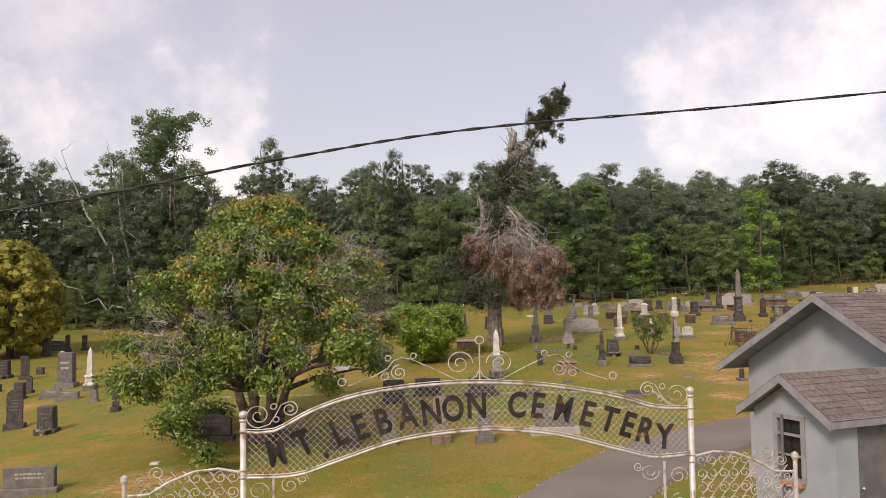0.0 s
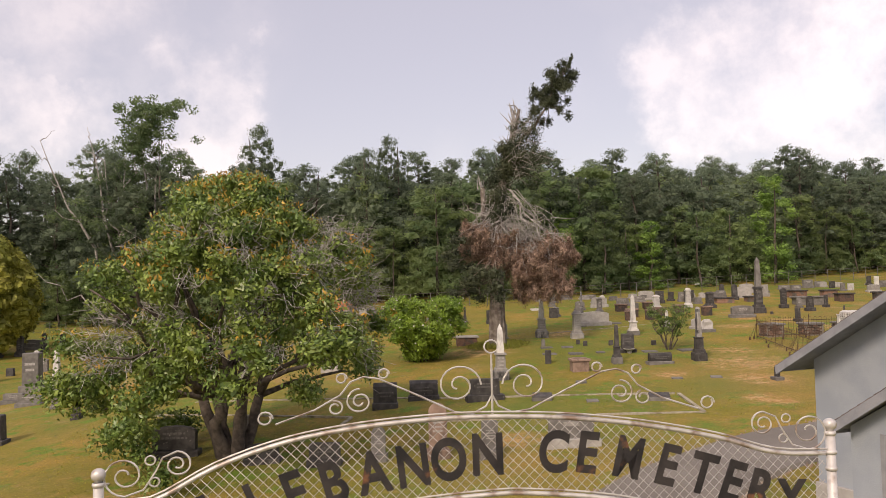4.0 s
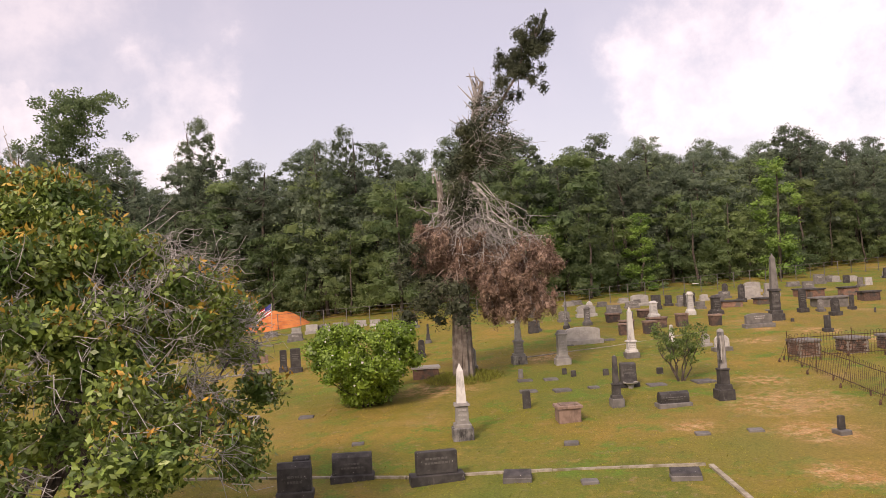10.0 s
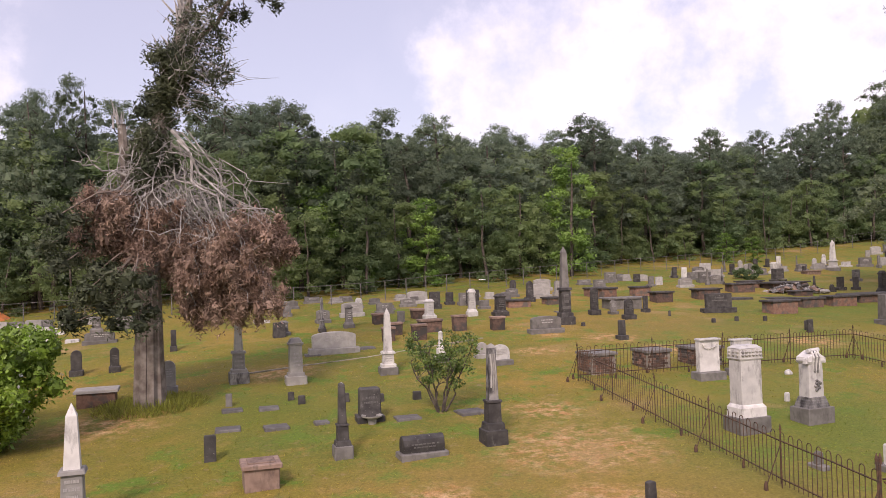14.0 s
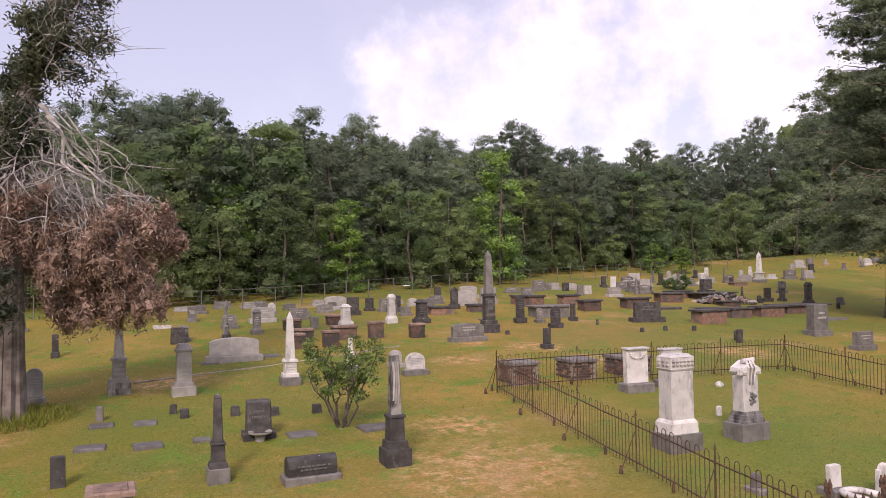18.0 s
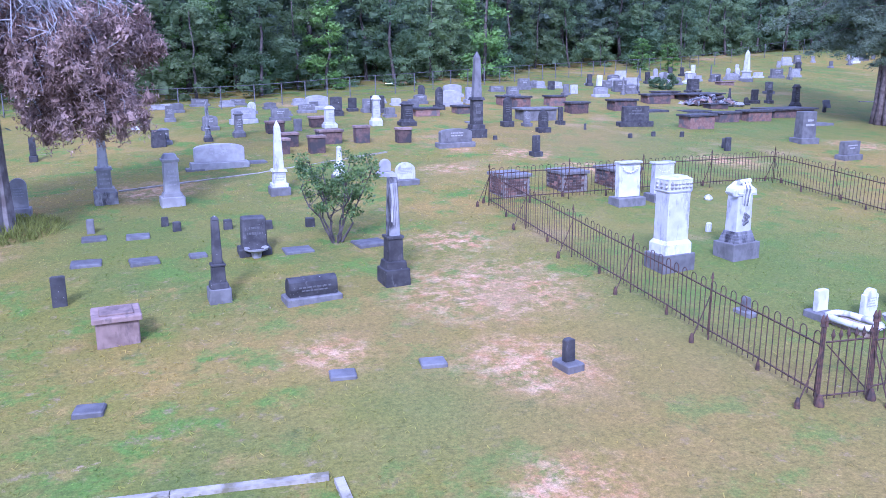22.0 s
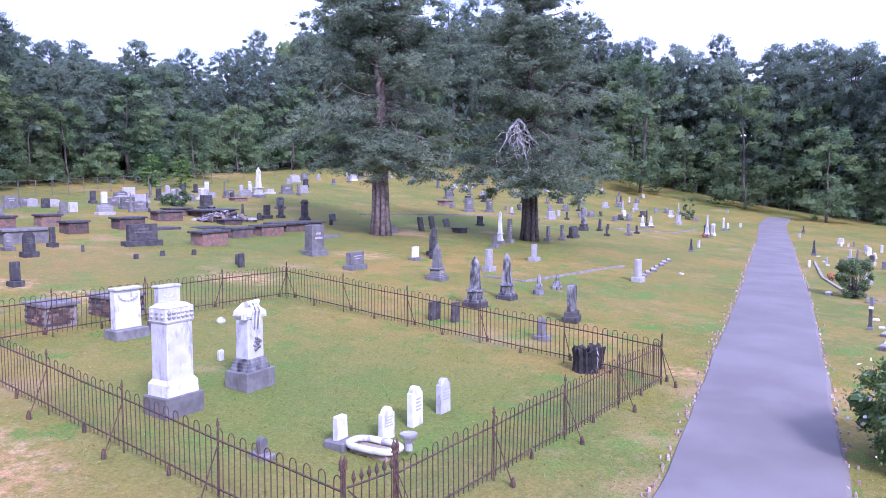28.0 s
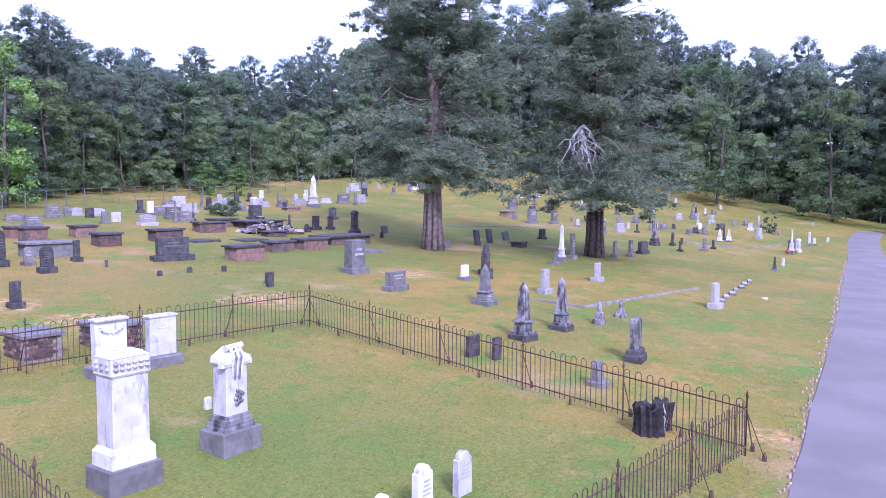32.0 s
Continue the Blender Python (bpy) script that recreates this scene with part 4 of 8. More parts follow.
        if kind == "ftr":
            Shape().block(0, 0, z, 0.08, w * 1.04, d * 1.1, c=0.015).done("base", GRANITE, e)
            Shape().rings([[(-w / 2, -d / 2, 0.08), (w / 2, -d / 2, 0.08), (w / 2, d / 2, 0.08), (-w / 2, d / 2, 0.08)], [(-w / 2, -d / 2 + 0.02, 0.12), (w / 2, -d / 2 + 0.02, 0.12), (w / 2, d / 2, h), (-w / 2, d / 2, h)], [(-w / 2 + 0.03, -d / 2 + 0.05, 0.14), (w / 2 - 0.03, -d / 2 + 0.05, 0.14), (w / 2 - 0.03, d / 2 - 0.02, h + 0.01), (-w / 2 + 0.03, d / 2 - 0.02, h + 0.01)]]).done("slab", m, e)
        else:
            Shape().block(0, 0, z, h * 0.9, w, d, w * 0.97, d * 0.95, c=0.02).done("slab", m, e)
    elif kind in ("mk", "mkb"):
        if kind == "mkb":
            Shape().block(0, 0, z, h * 0.22, w, w * 0.85, c=0.02).done("base", m, e)
            Shape().block(0, 0, h * 0.22, h * 0.5, w * 0.72, w * 0.6, w * 0.62, w * 0.55).done("die", m, e)
            Shape().turned(0.03, 0, [(w * 0.2, h * 0.5), (w * 0.19, h * 0.75), (w * 0.14, h * 0.92), (w * 0.03, h)], 8).done("stump", m, e)
        else:
            Shape().block(0, 0, z, h, w, w * 0.7, w * 0.92, w * 0.6, c=0.02).done("block", m, e)
    elif kind == "mon":
        d = w * 0.74
        Shape().block(0, 0, z, h * 0.17, w, d, c=0.012).done("base", GRANITE, e, "grey granite foot")
        s = Shape().block(0, 0, h * 0.17, h * 0.285, w * 0.84, d * 0.84, w * 0.83, d * 0.83, c=0.015)
        s.block(0, 0, h * 0.285, h * 0.315, w * 0.80, d * 0.80, w * 0.72, d * 0.72, c=0.015)
        s.done("plinth", m, e)
        Shape().block(0, 0, h * 0.315, h * 0.83, w * 0.68, d * 0.68, w * 0.675, d * 0.675).done("die", m, e)
        c = Shape().block(0, 0, h * 0.83, h * 0.855, w * 0.70, d * 0.70, w * 0.75, d * 0.76, c=0.012)
        c.block(0, 0, h * 0.855, h * 0.97, w * 0.735, d * 0.74, w * 0.735, d * 0.74)
        c.block(0, 0, h * 0.97, h, w * 0.75, d * 0.76, w * 0.62, d * 0.6, c=0.03)
        c.done("cap", m, e, "carved capital, grimy along its top")
        for i in range(6):
            px = w * (-0.29 + 0.116 * i)
            Shape().turned(px, -d * 0.37, [(0.012, h * 0.868), (0.045, h * 0.89), (0.02, h * 0.91), (0.045, h * 0.93), (0.012, h * 0.955)], 8).done("rosette", PALE, e, "carved leaf, grey with grime")
        for f in (-1, 1):
            for j in range(3):
                Shape().turned(f * w * 0.368, d * (-0.22 + 0.22 * j), [(0.012, h * 0.868), (0.04, h * 0.89), (0.02, h * 0.91), (0.04, h * 0.93), (0.012, h * 0.955)], 8).done("rosette", PALE, e, "carved leaf, grey with grime")
    elif kind == "monu":
        d = w * 0.74
        Shape().block(0, 0, z, h * 0.2, w, d, c=0.012).done("base", GRANITE, e, "grey granite foot")
        s = Shape()
        for i in range(4):
            q = 0.80 - 0.05 * i
            s.block(0, 0, h * (0.2 + 0.035 * i), h * (0.235 + 0.035 * i), w * q, d * q, w * (q - 0.02), d * (q - 0.02), c=0.012)
        s.done("plinth", SOILED, e, "moulded plinth with black joints")
        Shape().block(0, 0, h * 0.34, h * 0.80, w * 0.56, d * 0.56, w * 0.54, d * 0.54).done("die", m, e)
        c = Shape().block(0, 0, h * 0.80, h * 0.84, w * 0.58, d * 0.6, w * 0.66, d * 0.68, c=0.012)
        c.done("cornice", m, e)
        pr = [(-w * 0.33, h * 0.84), (w * 0.33, h * 0.84), (w * 0.31, h * 0.885), (0, h * 0.965), (-w * 0.31, h * 0.885)]
        Shape().slab(pr, d * 0.62, 0.015).done("hood", m, e, "gabled hood stone")
        Shape().tube([(-w * 0.18, -d * 0.1, h * 0.965), (w * 0.24, -d * 0.1, h * 0.975)], 0.055, n=10).done("scroll", m, e, "small carved scroll lying on top")
        for i in range(5):
            q = w * (-0.13 + 0.065 * i)
            Shape().tube([(q * 0.8, -d * 0.2, h * 0.965), (q, -d * 0.345, h * 0.885), (q * 0.95, -d * 0.30, h * 0.80), (q * 0.8, -d * 0.285, h * (0.70 - 0.03 * (i % 2)))], 0.034, 0.018, 6).done("drape_fold", SOILED if i % 2 else m, e, "carved cloth, blackened in its folds")
        for i in range(9):
            a = i * 2.4
            rr = 0.02 + 0.022 * i ** 0.5 * 1.1
            bx, bz = rr * math.cos(a) + 0.02, h * 0.50 + rr * math.sin(a) * 1.5
            Shape().turned(bx, -d * 0.29, [(0.008, bz - 0.04), (0.038, bz - 0.015), (0.038, bz + 0.015), (0.008, bz + 0.04)], 7).done("carved_flower", SOILED, e)
        for f in (-1, 1):
            Shape().block(f * w * 0.34, -d * 0.2, h * 0.80, h * 0.88, 0.1, 0.12, 0.08, 0.1).done("corner_scroll", m, e)
    elif kind == "rock":
        Shape().turned(0, 0, [(w * 0.4, -0.05), (w * 0.52, h * 0.3), (w * 0.4, h * 0.7), (w * 0.12, h)], 8).done("lump", m, e)
        e.rotation_euler[0] = 0.2
    elif kind == "crad":
        d = 0.8
        for nm, cx, cy, a, b in (("kerb", 0, -d / 2, w, 0.1), ("kerb", 0, d / 2, w, 0.1), ("kerb", -w / 2 + 0.05, 0, 0.1, d - 0.1), ("kerb", w / 2 - 0.05, 0, 0.1, d - 0.1)):
            Shape().block(cx, cy, z, h * 0.6, a, b).done(nm, PALE, e)
        Shape().block(0, 0, z, h * 0.35, w - 0.2, d - 0.1).done("bed", GRANITE, e)
    elif kind in ("bench", "roll"):
        d = 0.5
        Shape().block(0, 0, z, h * 0.2, w, d, c=0.02).done("plinth", GRANITE if kind == "bench" else m, e)
        prof = [(-0.16, h * 0.2), (0.16, h * 0.2), (0.18, h * 0.55), (0.15, h * 0.85), (0.06, h), (-0.06, h), (-0.15, h * 0.85), (-0.18, h * 0.55)]
        k = w * 0.42 if kind == "bench" else w * 0.44
        Shape().rings([[(sx * q, yy * f, zz) for yy, zz in prof] for sx, q, f in ((-1, k + 0.015, 0.9), (-1, k, 1), (1, k, 1), (1, k + 0.015, 0.9))]).done("roll", m, e)
        bars(e, w * 0.6, h * 0.4, h * 0.7, -0.185, LETTERING, r, 2)
    elif kind in ("ped", "die"):
        d = w * 0.8
        Shape().block(0, 0, z, h * 0.16, w, d, c=0.02).done("base", m, e)
        if kind == "ped":
            s = Shape().block(0, 0, h * 0.16, h * 0.24, w * 0.84, d * 0.84, w * 0.78, d * 0.78, c=0.02)
            s.done("plinth", m, e)
            Shape().block(0, 0, h * 0.24, h * 0.84, w * 0.64, d * 0.64, w * 0.6, d * 0.6).done("die", m, e)
            s = Shape().block(0, 0, h * 0.84, h * 0.9, w * 0.7, d * 0.7, w * 0.76, d * 0.76, c=0.02)
            s.block(0, 0, h * 0.9, h, w * 0.66, d * 0.66, w * 0.5, d * 0.5, c=0.03)
            s.done("cap", m, e)
            bars(e, w * 0.42, h * 0.36, h * 0.7, -d * 0.325, CUT_DARK if look_key != "dark" else LETTERING, r, 4)
        else:
            Shape().block(0, 0, h * 0.16, h, w * 0.78, d * 0.7, w * 0.74, d * 0.66, c=0.03).done("die", m, e)
            if w > 0.6:
                if look_key == "dark" and w > 0.7:
                    Shape().turned(0, -d * 0.62, [(0.1, -0.05), (0.12, 0.08), (0.26, 0.14), (0.27, 0.18), (0.21, 0.16), (0.19, 0.12)], 14).done("planter", PALE, e, "shallow round stone planter")
                bars(e, w * 0.5, h * 0.5, h * 0.8, -d * 0.352, CUT_DARK if look_key != "dark" else LETTERING, r, 2)
    elif kind == "twin":
        d = w * 0.62
        Shape().block(0, 0, z, h * 0.15, w, d, c=0.02).done("base", SLATE, e, "black-stained base")
        Shape().block(0, 0, h * 0.15, h * 0.28, w * 0.8, d * 0.8, c=0.03).done("plinth", SLATE, e, "black-stained plinth")
        for sx in (-1, 1):
            o = Shape().slab(arch_profile(w * 0.3, h * 0.28, h, "bow"), 0.2).done("tablet", m, e)
            o.location.x = sx * w * 0.2
    elif kind == "slant":
        o = Shape().slab(arch_profile(w, z, h, "flat"), 0.14).done("tablet", m, e)
        o.rotation_euler[0] = radians(-14)
        o.rotation_euler[1] = radians(r.normal() * 5)
    elif kind.startswith("wide") or kind == "widel":
        b = min(0.2, h * 0.25)
        Shape().block(0, 0, z, b, w * (1.3 if kind != "wide" else 1.16), 0.48, c=0.02).done("base", m if kind != "widep" else PALE, e)
        kindtop = "bow" if kind in ("wide", "widep") and r.random() < 0.6 else "flat"
        Shape().slab(arch_profile(w, b, h, kindtop), 0.26, 0.018).done("tablet", m, e)
        if w > 0.6:
            if kind == "widep":
                Shape().block(0, -0.135, h * 0.62, h * 0.76, w * 0.36, 0.015).done("plaque", PALE, e, "pale name plaque, unreadable")
            else:
                bars(e, w * 0.6, h * 0.55, h * 0.85, -0.133, LETTERING if look_key == "dark" else CUT_DARK, r, 2)
    else:
        b = 0.0 if (kind == "tabf" and h < 0.6) or kind == "tabs" else min(0.22, h * 0.2)
        wide_base = {"tabw": 1.0, "tabm": 1.5, "tabb": 1.2}.get(kind, 1.0)
        ww = w * 0.78 if b else w
        if b:
            Shape().block(0, 0, z, b, w * wide_base, 0.42 if kind != "tabw" else 0.55, c=0.02).done("base", GRANITE if look_key == "white" else GRANITE if kind == "tabm" else m, e)
        tk = 0.2 if kind == "tabw" else 0.10 + 0.06 * r.random()
        o = Shape().slab(arch_profile(ww, b if b else z, h, TOPS.get(kind, "flat")), tk).done("tablet", m, e)
        o.rotation_euler[0] = radians(lean)
        if kind == "tabw":
            Shape().block(0, 0, h, h + 0.05, ww * 1.08, tk * 1.5, c=0.015).done("cap", m, e)
            g = Shape()
            for i in range(9):
                a = math.pi * i / 8
                g.turned(ww * 0.34 * math.cos(a), -tk / 2 - 0.005, [(0.01, h * 0.9 - 0.14 * math.sin(a) - 0.04), (0.035, h * 0.9 - 0.14 * math.sin(a)), (0.01, h * 0.9 - 0.14 * math.sin(a) + 0.04)], 6)
            g.done("garland", m, e, "carved swag")
        if ww > 0.3 and h > 0.5 and kind != "tabw":
            bars(e, ww * 0.66, b + (h - b) * 0.35, b + (h - b) * 0.72, -tk / 2 - 0.004, CUT_DARK if look_key != "dark" else LETTERING, r, 4)
        if kind == "tabb":
            ring = [(0.11 + 0.24 * math.copysign(abs(math.cos(q)) ** 0.6, math.cos(q)), -0.62 + 0.46 * math.copysign(abs(math.sin(q)) ** 0.7, math.sin(q)), 0.07) for q in np.linspace(0.0, 2 * math.pi, 33)]
            Shape().tube(ring, 0.06, n=8).done("kerb", MARBLE, e, "rounded white kerb round the grave", smooth=True)
            Shape().block(0.11, -0.62, z, 0.02, 0.36, 0.76).done("bed", KERB_SOIL, e, "bare orange soil inside the kerb")
            Shape().turned(0.38, -1.12, [(0.07, 0), (0.06, 0.12), (0.14, 0.24), (0.15, 0.28), (0.10, 0.26)], 10).done("urn", PALE, e, "small stone planter urn")
    return e


def unit_brick(material):
    me = bpy.data.meshes.new("brick")
    s = Shape().block(0, 0, -0.032, 0.032, 0.2, 0.03, c=0.004)
    me.from_pydata(s.v, [], s.f)
    me.materials.append(material)
    return me


BRICK_MESHES = [unit_brick(BRICK), unit_brick(DARKBRICK)]


def lay_bricks(core, w, d, h, r):
    """Courses of single bricks on the four faces of a tomb's core."""
    rows = int(h / 0.078)
    for row in range(rows):
        zc = 0.04 + row * 0.078
        for face in range(4):
            length, away = (w, d) if face % 2 == 0 else (d, w)
            off = 0.105 if row % 2 else 0.0
            n = int((length - off) / 0.212)
            for i in range(n):
                s = -length / 2 + off + 0.106 + i * 0.212
                o = new("brick", BRICK_MESHES[int(r.random() < 0.62)])
                o.parent = core
                a = face * math.pi / 2
                px, py = s, -away / 2 - 0.004 + r.normal() * 0.003
                o.location = (px * math.cos(a) - py * math.sin(a), px * math.sin(a) + py * math.cos(a), zc)
                o.rotation_euler[2] = a


# ---- the gravestones ----
stone("tabr", 4.22, 44.75, 0.54, 0.98, "pale")
stone("bx", 2.23, 44.33, 1.15, 0.46, "pale")
stone("ftm", 5.91, 41.48, 0.58, 0.04, "grey")
stone("mk", 5.86, 42.08, 0.19, 0.34, "grey")
stone("ftm", 6.88, 41.25, 0.56, 0.04, "grey")
stone("ftm", 5.69, 39.55, 0.65, 0.04, "grey")
stone("ftm", 6.85, 39.19, 0.63, 0.04, "grey")
stone("ftm", 7.98, 39.12, 0.39, 0.04, "grey")
stone("tabf", 5.18, 37.09, 0.26, 0.56, "dark")
stone("col", 7.96, 36.17, 0.42, 1.60, "dark")
stone("ftm", -1.20, 61.41, 0.90, 0.10, "white")
stone("ftm", -0.05, 58.18, 0.60, 0.10, "white")
stone("ftm", 0.97, 57.74, 0.60, 0.10, "white")
stone("ftm", 8.31, 58.45, 0.75, 0.10, "white")
stone("ftm", 5.56, 32.45, 0.42, 0.05, "pale", -12.0)
stone("bench", 9.57, 35.46, 1.08, 0.43, "dark")
stone("die", 9.17, 38.81, 0.71, 0.82, "dark")
stone("mk", 7.58, 41.96, 0.19, 0.22, "dark")
stone("mk", 7.80, 41.38, 0.21, 0.22, "dark")
stone("mk", 8.97, 40.99, 0.22, 0.24, "dark")
stone("mk", 9.89, 40.61, 0.20, 0.21, "dark")
stone("mk", 10.90, 40.44, 0.24, 0.21, "dark")
stone("ftm", 10.10, 38.56, 0.67, 0.04, "grey")
stone("ftm", 11.78, 38.46, 0.75, 0.04, "grey")
stone("ob", 11.04, 44.27, 0.59, 2.10, "white")
stone("col", 13.20, 45.31, 0.44, 1.05, "white")
stone("ped", 8.02, 44.15, 0.64, 1.41, "pale")
stone("obw", 6.35, 45.22, 0.62, 2.08, "white")
stone("wide", 10.05, 48.63, 1.64, 0.80, "pale")
stone("ftm", 11.39, 49.10, 0.64, 0.04, "grey")
stone("ftm", 9.24, 48.63, 0.62, 0.04, "pale")
stone("tb", 13.41, 55.08, 0.74, 0.47, "brown")
stone("tb", 13.16, 51.73, 0.72, 0.51, "brown")
stone("tb", 12.59, 50.33, 0.51, 0.55, "brown")
stone("tb", 13.80, 50.05, 0.60, 0.62, "brown")
stone("tb", 14.80, 51.83, 0.96, 0.52, "brown")
stone("tb", 15.59, 55.98, 0.87, 0.44, "brown")
stone("tb", 16.03, 51.49, 0.60, 0.66, "brown")
stone("tb", 17.62, 51.03, 0.60, 0.56, "brown")
stone("ped", 15.93, 55.56, 0.61, 0.92, "white")
stone("wide", 17.32, 59.09, 0.56, 0.85, "dark")
stone("ped", 18.09, 55.52, 0.52, 1.30, "white")
stone("tabf", 18.53, 60.27, 0.53, 0.64, "dark")
stone("ped", 11.82, 54.56, 0.48, 1.03, "grey")
stone("ob", 10.51, 54.02, 0.32, 1.53, "dark")
stone("wide", 11.01, 56.73, 0.61, 0.60, "grey")
stone("ped", 8.86, 54.15, 0.59, 0.59, "grey")
stone("tabf", 14.39, 55.07, 0.34, 0.50, "grey")
stone("wide", 10.39, 62.88, 0.58, 0.43, "grey")
stone("wide", 10.11, 64.31, 0.78, 0.24, "pale")
stone("wide", 9.55, 64.22, 0.59, 0.24, "pale")
stone("wide", 11.73, 64.72, 0.85, 0.34, "grey")
stone("wide", 12.98, 64.02, 0.67, 0.30, "pale")
stone("wide", 13.64, 64.52, 0.74, 0.28, "grey")
stone("wide", 13.17, 60.96, 0.68, 0.28, "pale")
stone("wide", 14.86, 62.44, 0.59, 0.30, "grey")
stone("wide", 14.86, 59.70, 0.78, 0.25, "grey")
stone("wide", 16.64, 63.53, 0.62, 0.31, "pale")
stone("wide", 16.24, 60.49, 0.81, 0.40, "grey")
stone("tabf", 16.78, 61.16, 0.47, 0.41, "grey")
stone("wide", 17.21, 61.26, 0.47, 0.29, "pale")
stone("wide", 19.27, 59.67, 0.76, 0.64, "grey")
stone("wide", 21.00, 62.92, 0.51, 0.25, "pale")
stone("tabf", 19.25, 58.57, 0.34, 0.45, "grey")
stone("ped", 19.40, 55.08, 0.73, 1.05, "dark")
stone("wide", 21.34, 59.06, 0.53, 0.64, "grey")
stone("wide", 23.01, 62.16, 0.70, 0.47, "grey")
stone("bx", 21.53, 57.87, 1.31, 0.37, "brick")
stone("tabg", 23.02, 59.63, 0.54, 1.14, "dark")
stone("wide", 25.03, 62.66, 0.59, 0.49, "grey")
stone("wide", 21.45, 61.75, 0.50, 0.37, "pale")
stone("wide", 19.60, 57.81, 0.50, 0.42, "grey")
stone("bx", 23.61, 58.14, 0.88, 0.38, "brick")
stone("ftm", 22.63, 55.05, 0.59, 0.04, "grey")
stone("obd", 21.05, 51.39, 0.72, 3.46, "dark")
stone("wide", 19.13, 49.38, 1.33, 0.69, "grey")
stone("mk", 21.44, 50.45, 0.18, 0.15, "dark")
stone("tabr", 23.72, 53.58, 0.53, 1.28, "dark")
stone("tabr", 24.65, 53.42, 0.42, 0.65, "grey")
stone("tabr", 24.50, 51.71, 0.59, 0.92, "dark")
stone("tabf", 26.50, 53.49, 0.32, 0.80, "dark")
stone("bx", 26.25, 55.33, 1.94, 0.55, "grey")
stone("tabf", 21.21, 46.78, 0.38, 0.74, "dark")
stone("wide", 32.63, 67.67, 0.83, 0.68, "grey")
stone("bx", 27.58, 59.27, 1.04, 0.62, "brick")
stone("bx", 27.53, 60.80, 0.83, 0.48, "brick")
stone("wide", 30.18, 66.80, 0.88, 0.33, "grey")
stone("wide", 34.00, 68.60, 0.62, 0.46, "grey")
stone("wide", 34.39, 68.55, 0.62, 0.43, "pale")
stone("wide", 35.52, 68.40, 0.93, 0.39, "pale")
stone("bx", 30.23, 60.00, 1.09, 0.54, "brick")
stone("bx", 29.71, 57.02, 1.13, 0.56, "darkbrick")
stone("tabf", 38.95, 69.44, 0.44, 0.77, "dark")
stone("mk", 26.75, 51.81, 0.12, 0.26, "dark")
stone("mk", 40.75, 70.38, 0.33, 0.25, "white")
stone("wided", 29.90, 52.33, 1.34, 0.91, "dark")
stone("mk", 27.34, 49.27, 0.19, 0.19, "dark")
stone("mk", 28.74, 49.49, 0.19, 0.19, "dark")
stone("mk", 30.04, 49.16, 0.20, 0.20, "dark")
stone("wide", 41.09, 69.59, 0.90, 0.74, "grey")
stone("wide", 38.93, 65.87, 0.91, 0.72, "grey")
stone("tabf", 29.84, 46.32, 0.27, 0.38, "dark")
stone("tabf", 29.41, 45.70, 0.26, 0.52, "dark")
stone("tbl", 6.08, 35.00, 0.74, 0.47, "brown")
stone("colu", 11.32, 35.66, 0.53, 2.24, "dark")
stone("bx", 32.71, 51.29, 1.64, 0.63, "brick")
stone("bx", 35.95, 52.92, 1.44, 0.48, "darkbrick")
stone("bx", 38.08, 53.03, 1.68, 0.53, "brick")
stone("bx", 41.50, 54.30, 3.02, 0.44, "darkbrick")
stone("ftm", 43.18, 56.85, 2.49, 0.04, "dark")
stone("ftm", 40.60, 51.50, 1.60, 0.04, "pale")
stone("bx", 33.04, 57.63, 1.55, 0.57, "darkbrick")
stone("bx", 37.37, 60.19, 1.68, 0.53, "darkbrick")
stone("bx", 39.81, 62.35, 1.65, 0.43, "brick")
stone("ftm", 34.57, 57.12, 1.59, 0.04, "dark")
stone("ftm", 37.16, 56.64, 1.60, 0.04, "dark")
stone("bx", 41.66, 61.47, 2.91, 0.40, "darkbrick")
stone("bx", 39.54, 57.51, 1.34, 0.30, "darkbrick")
stone("die", 44.48, 65.17, 0.95, 0.90, "dark")
stone("col", 41.95, 59.00, 0.32, 0.99, "dark")
stone("tabr", 43.15, 58.85, 0.36, 0.44, "dark")
stone("tabf", 44.60, 59.66, 0.67, 0.82, "dark")
stone("tabf", 45.75, 59.57, 0.46, 0.80, "dark")
stone("tabf", 50.59, 64.35, 0.77, 0.81, "grey")
stone("ped", 45.47, 57.23, 0.59, 1.40, "dark")
stone("wide", 35.70, 63.43, 0.94, 0.57, "pale")
stone("wide", 39.20, 67.74, 0.82, 0.52, "grey")
stone("ob", 38.11, 64.41, 0.25, 1.10, "grey")
stone("ob", 39.75, 65.03, 0.26, 1.13, "dark")
stone("ob", 45.70, 72.58, 0.26, 0.94, "grey")
stone("wide", 39.03, 64.86, 0.79, 0.58, "grey")
stone("wide", 42.37, 69.28, 1.11, 0.55, "pale")
stone("wide", 45.55, 71.15, 0.67, 0.46, "pale")
stone("tabf", 46.69, 70.79, 0.35, 0.81, "grey")
stone("wide", 47.02, 69.89, 0.77, 0.51, "grey")
stone("ped", 48.77, 70.63, 0.70, 0.87, "white")
stone("wide", 50.98, 72.13, 0.64, 0.41, "pale")
stone("ob", 52.70, 72.54, 0.24, 1.21, "grey")
stone("wide", 52.46, 71.74, 0.93, 0.60, "grey")
stone("bx", 51.33, 69.50, 1.35, 0.27, "brown")
stone("tabf", 51.44, 70.32, 0.27, 0.54, "dark")
stone("wide", 55.11, 72.76, 1.26, 0.53, "pale")
stone("ob", 55.64, 71.73, 0.82, 2.49, "white")
stone("wide", 59.45, 74.25, 0.92, 0.41, "white")
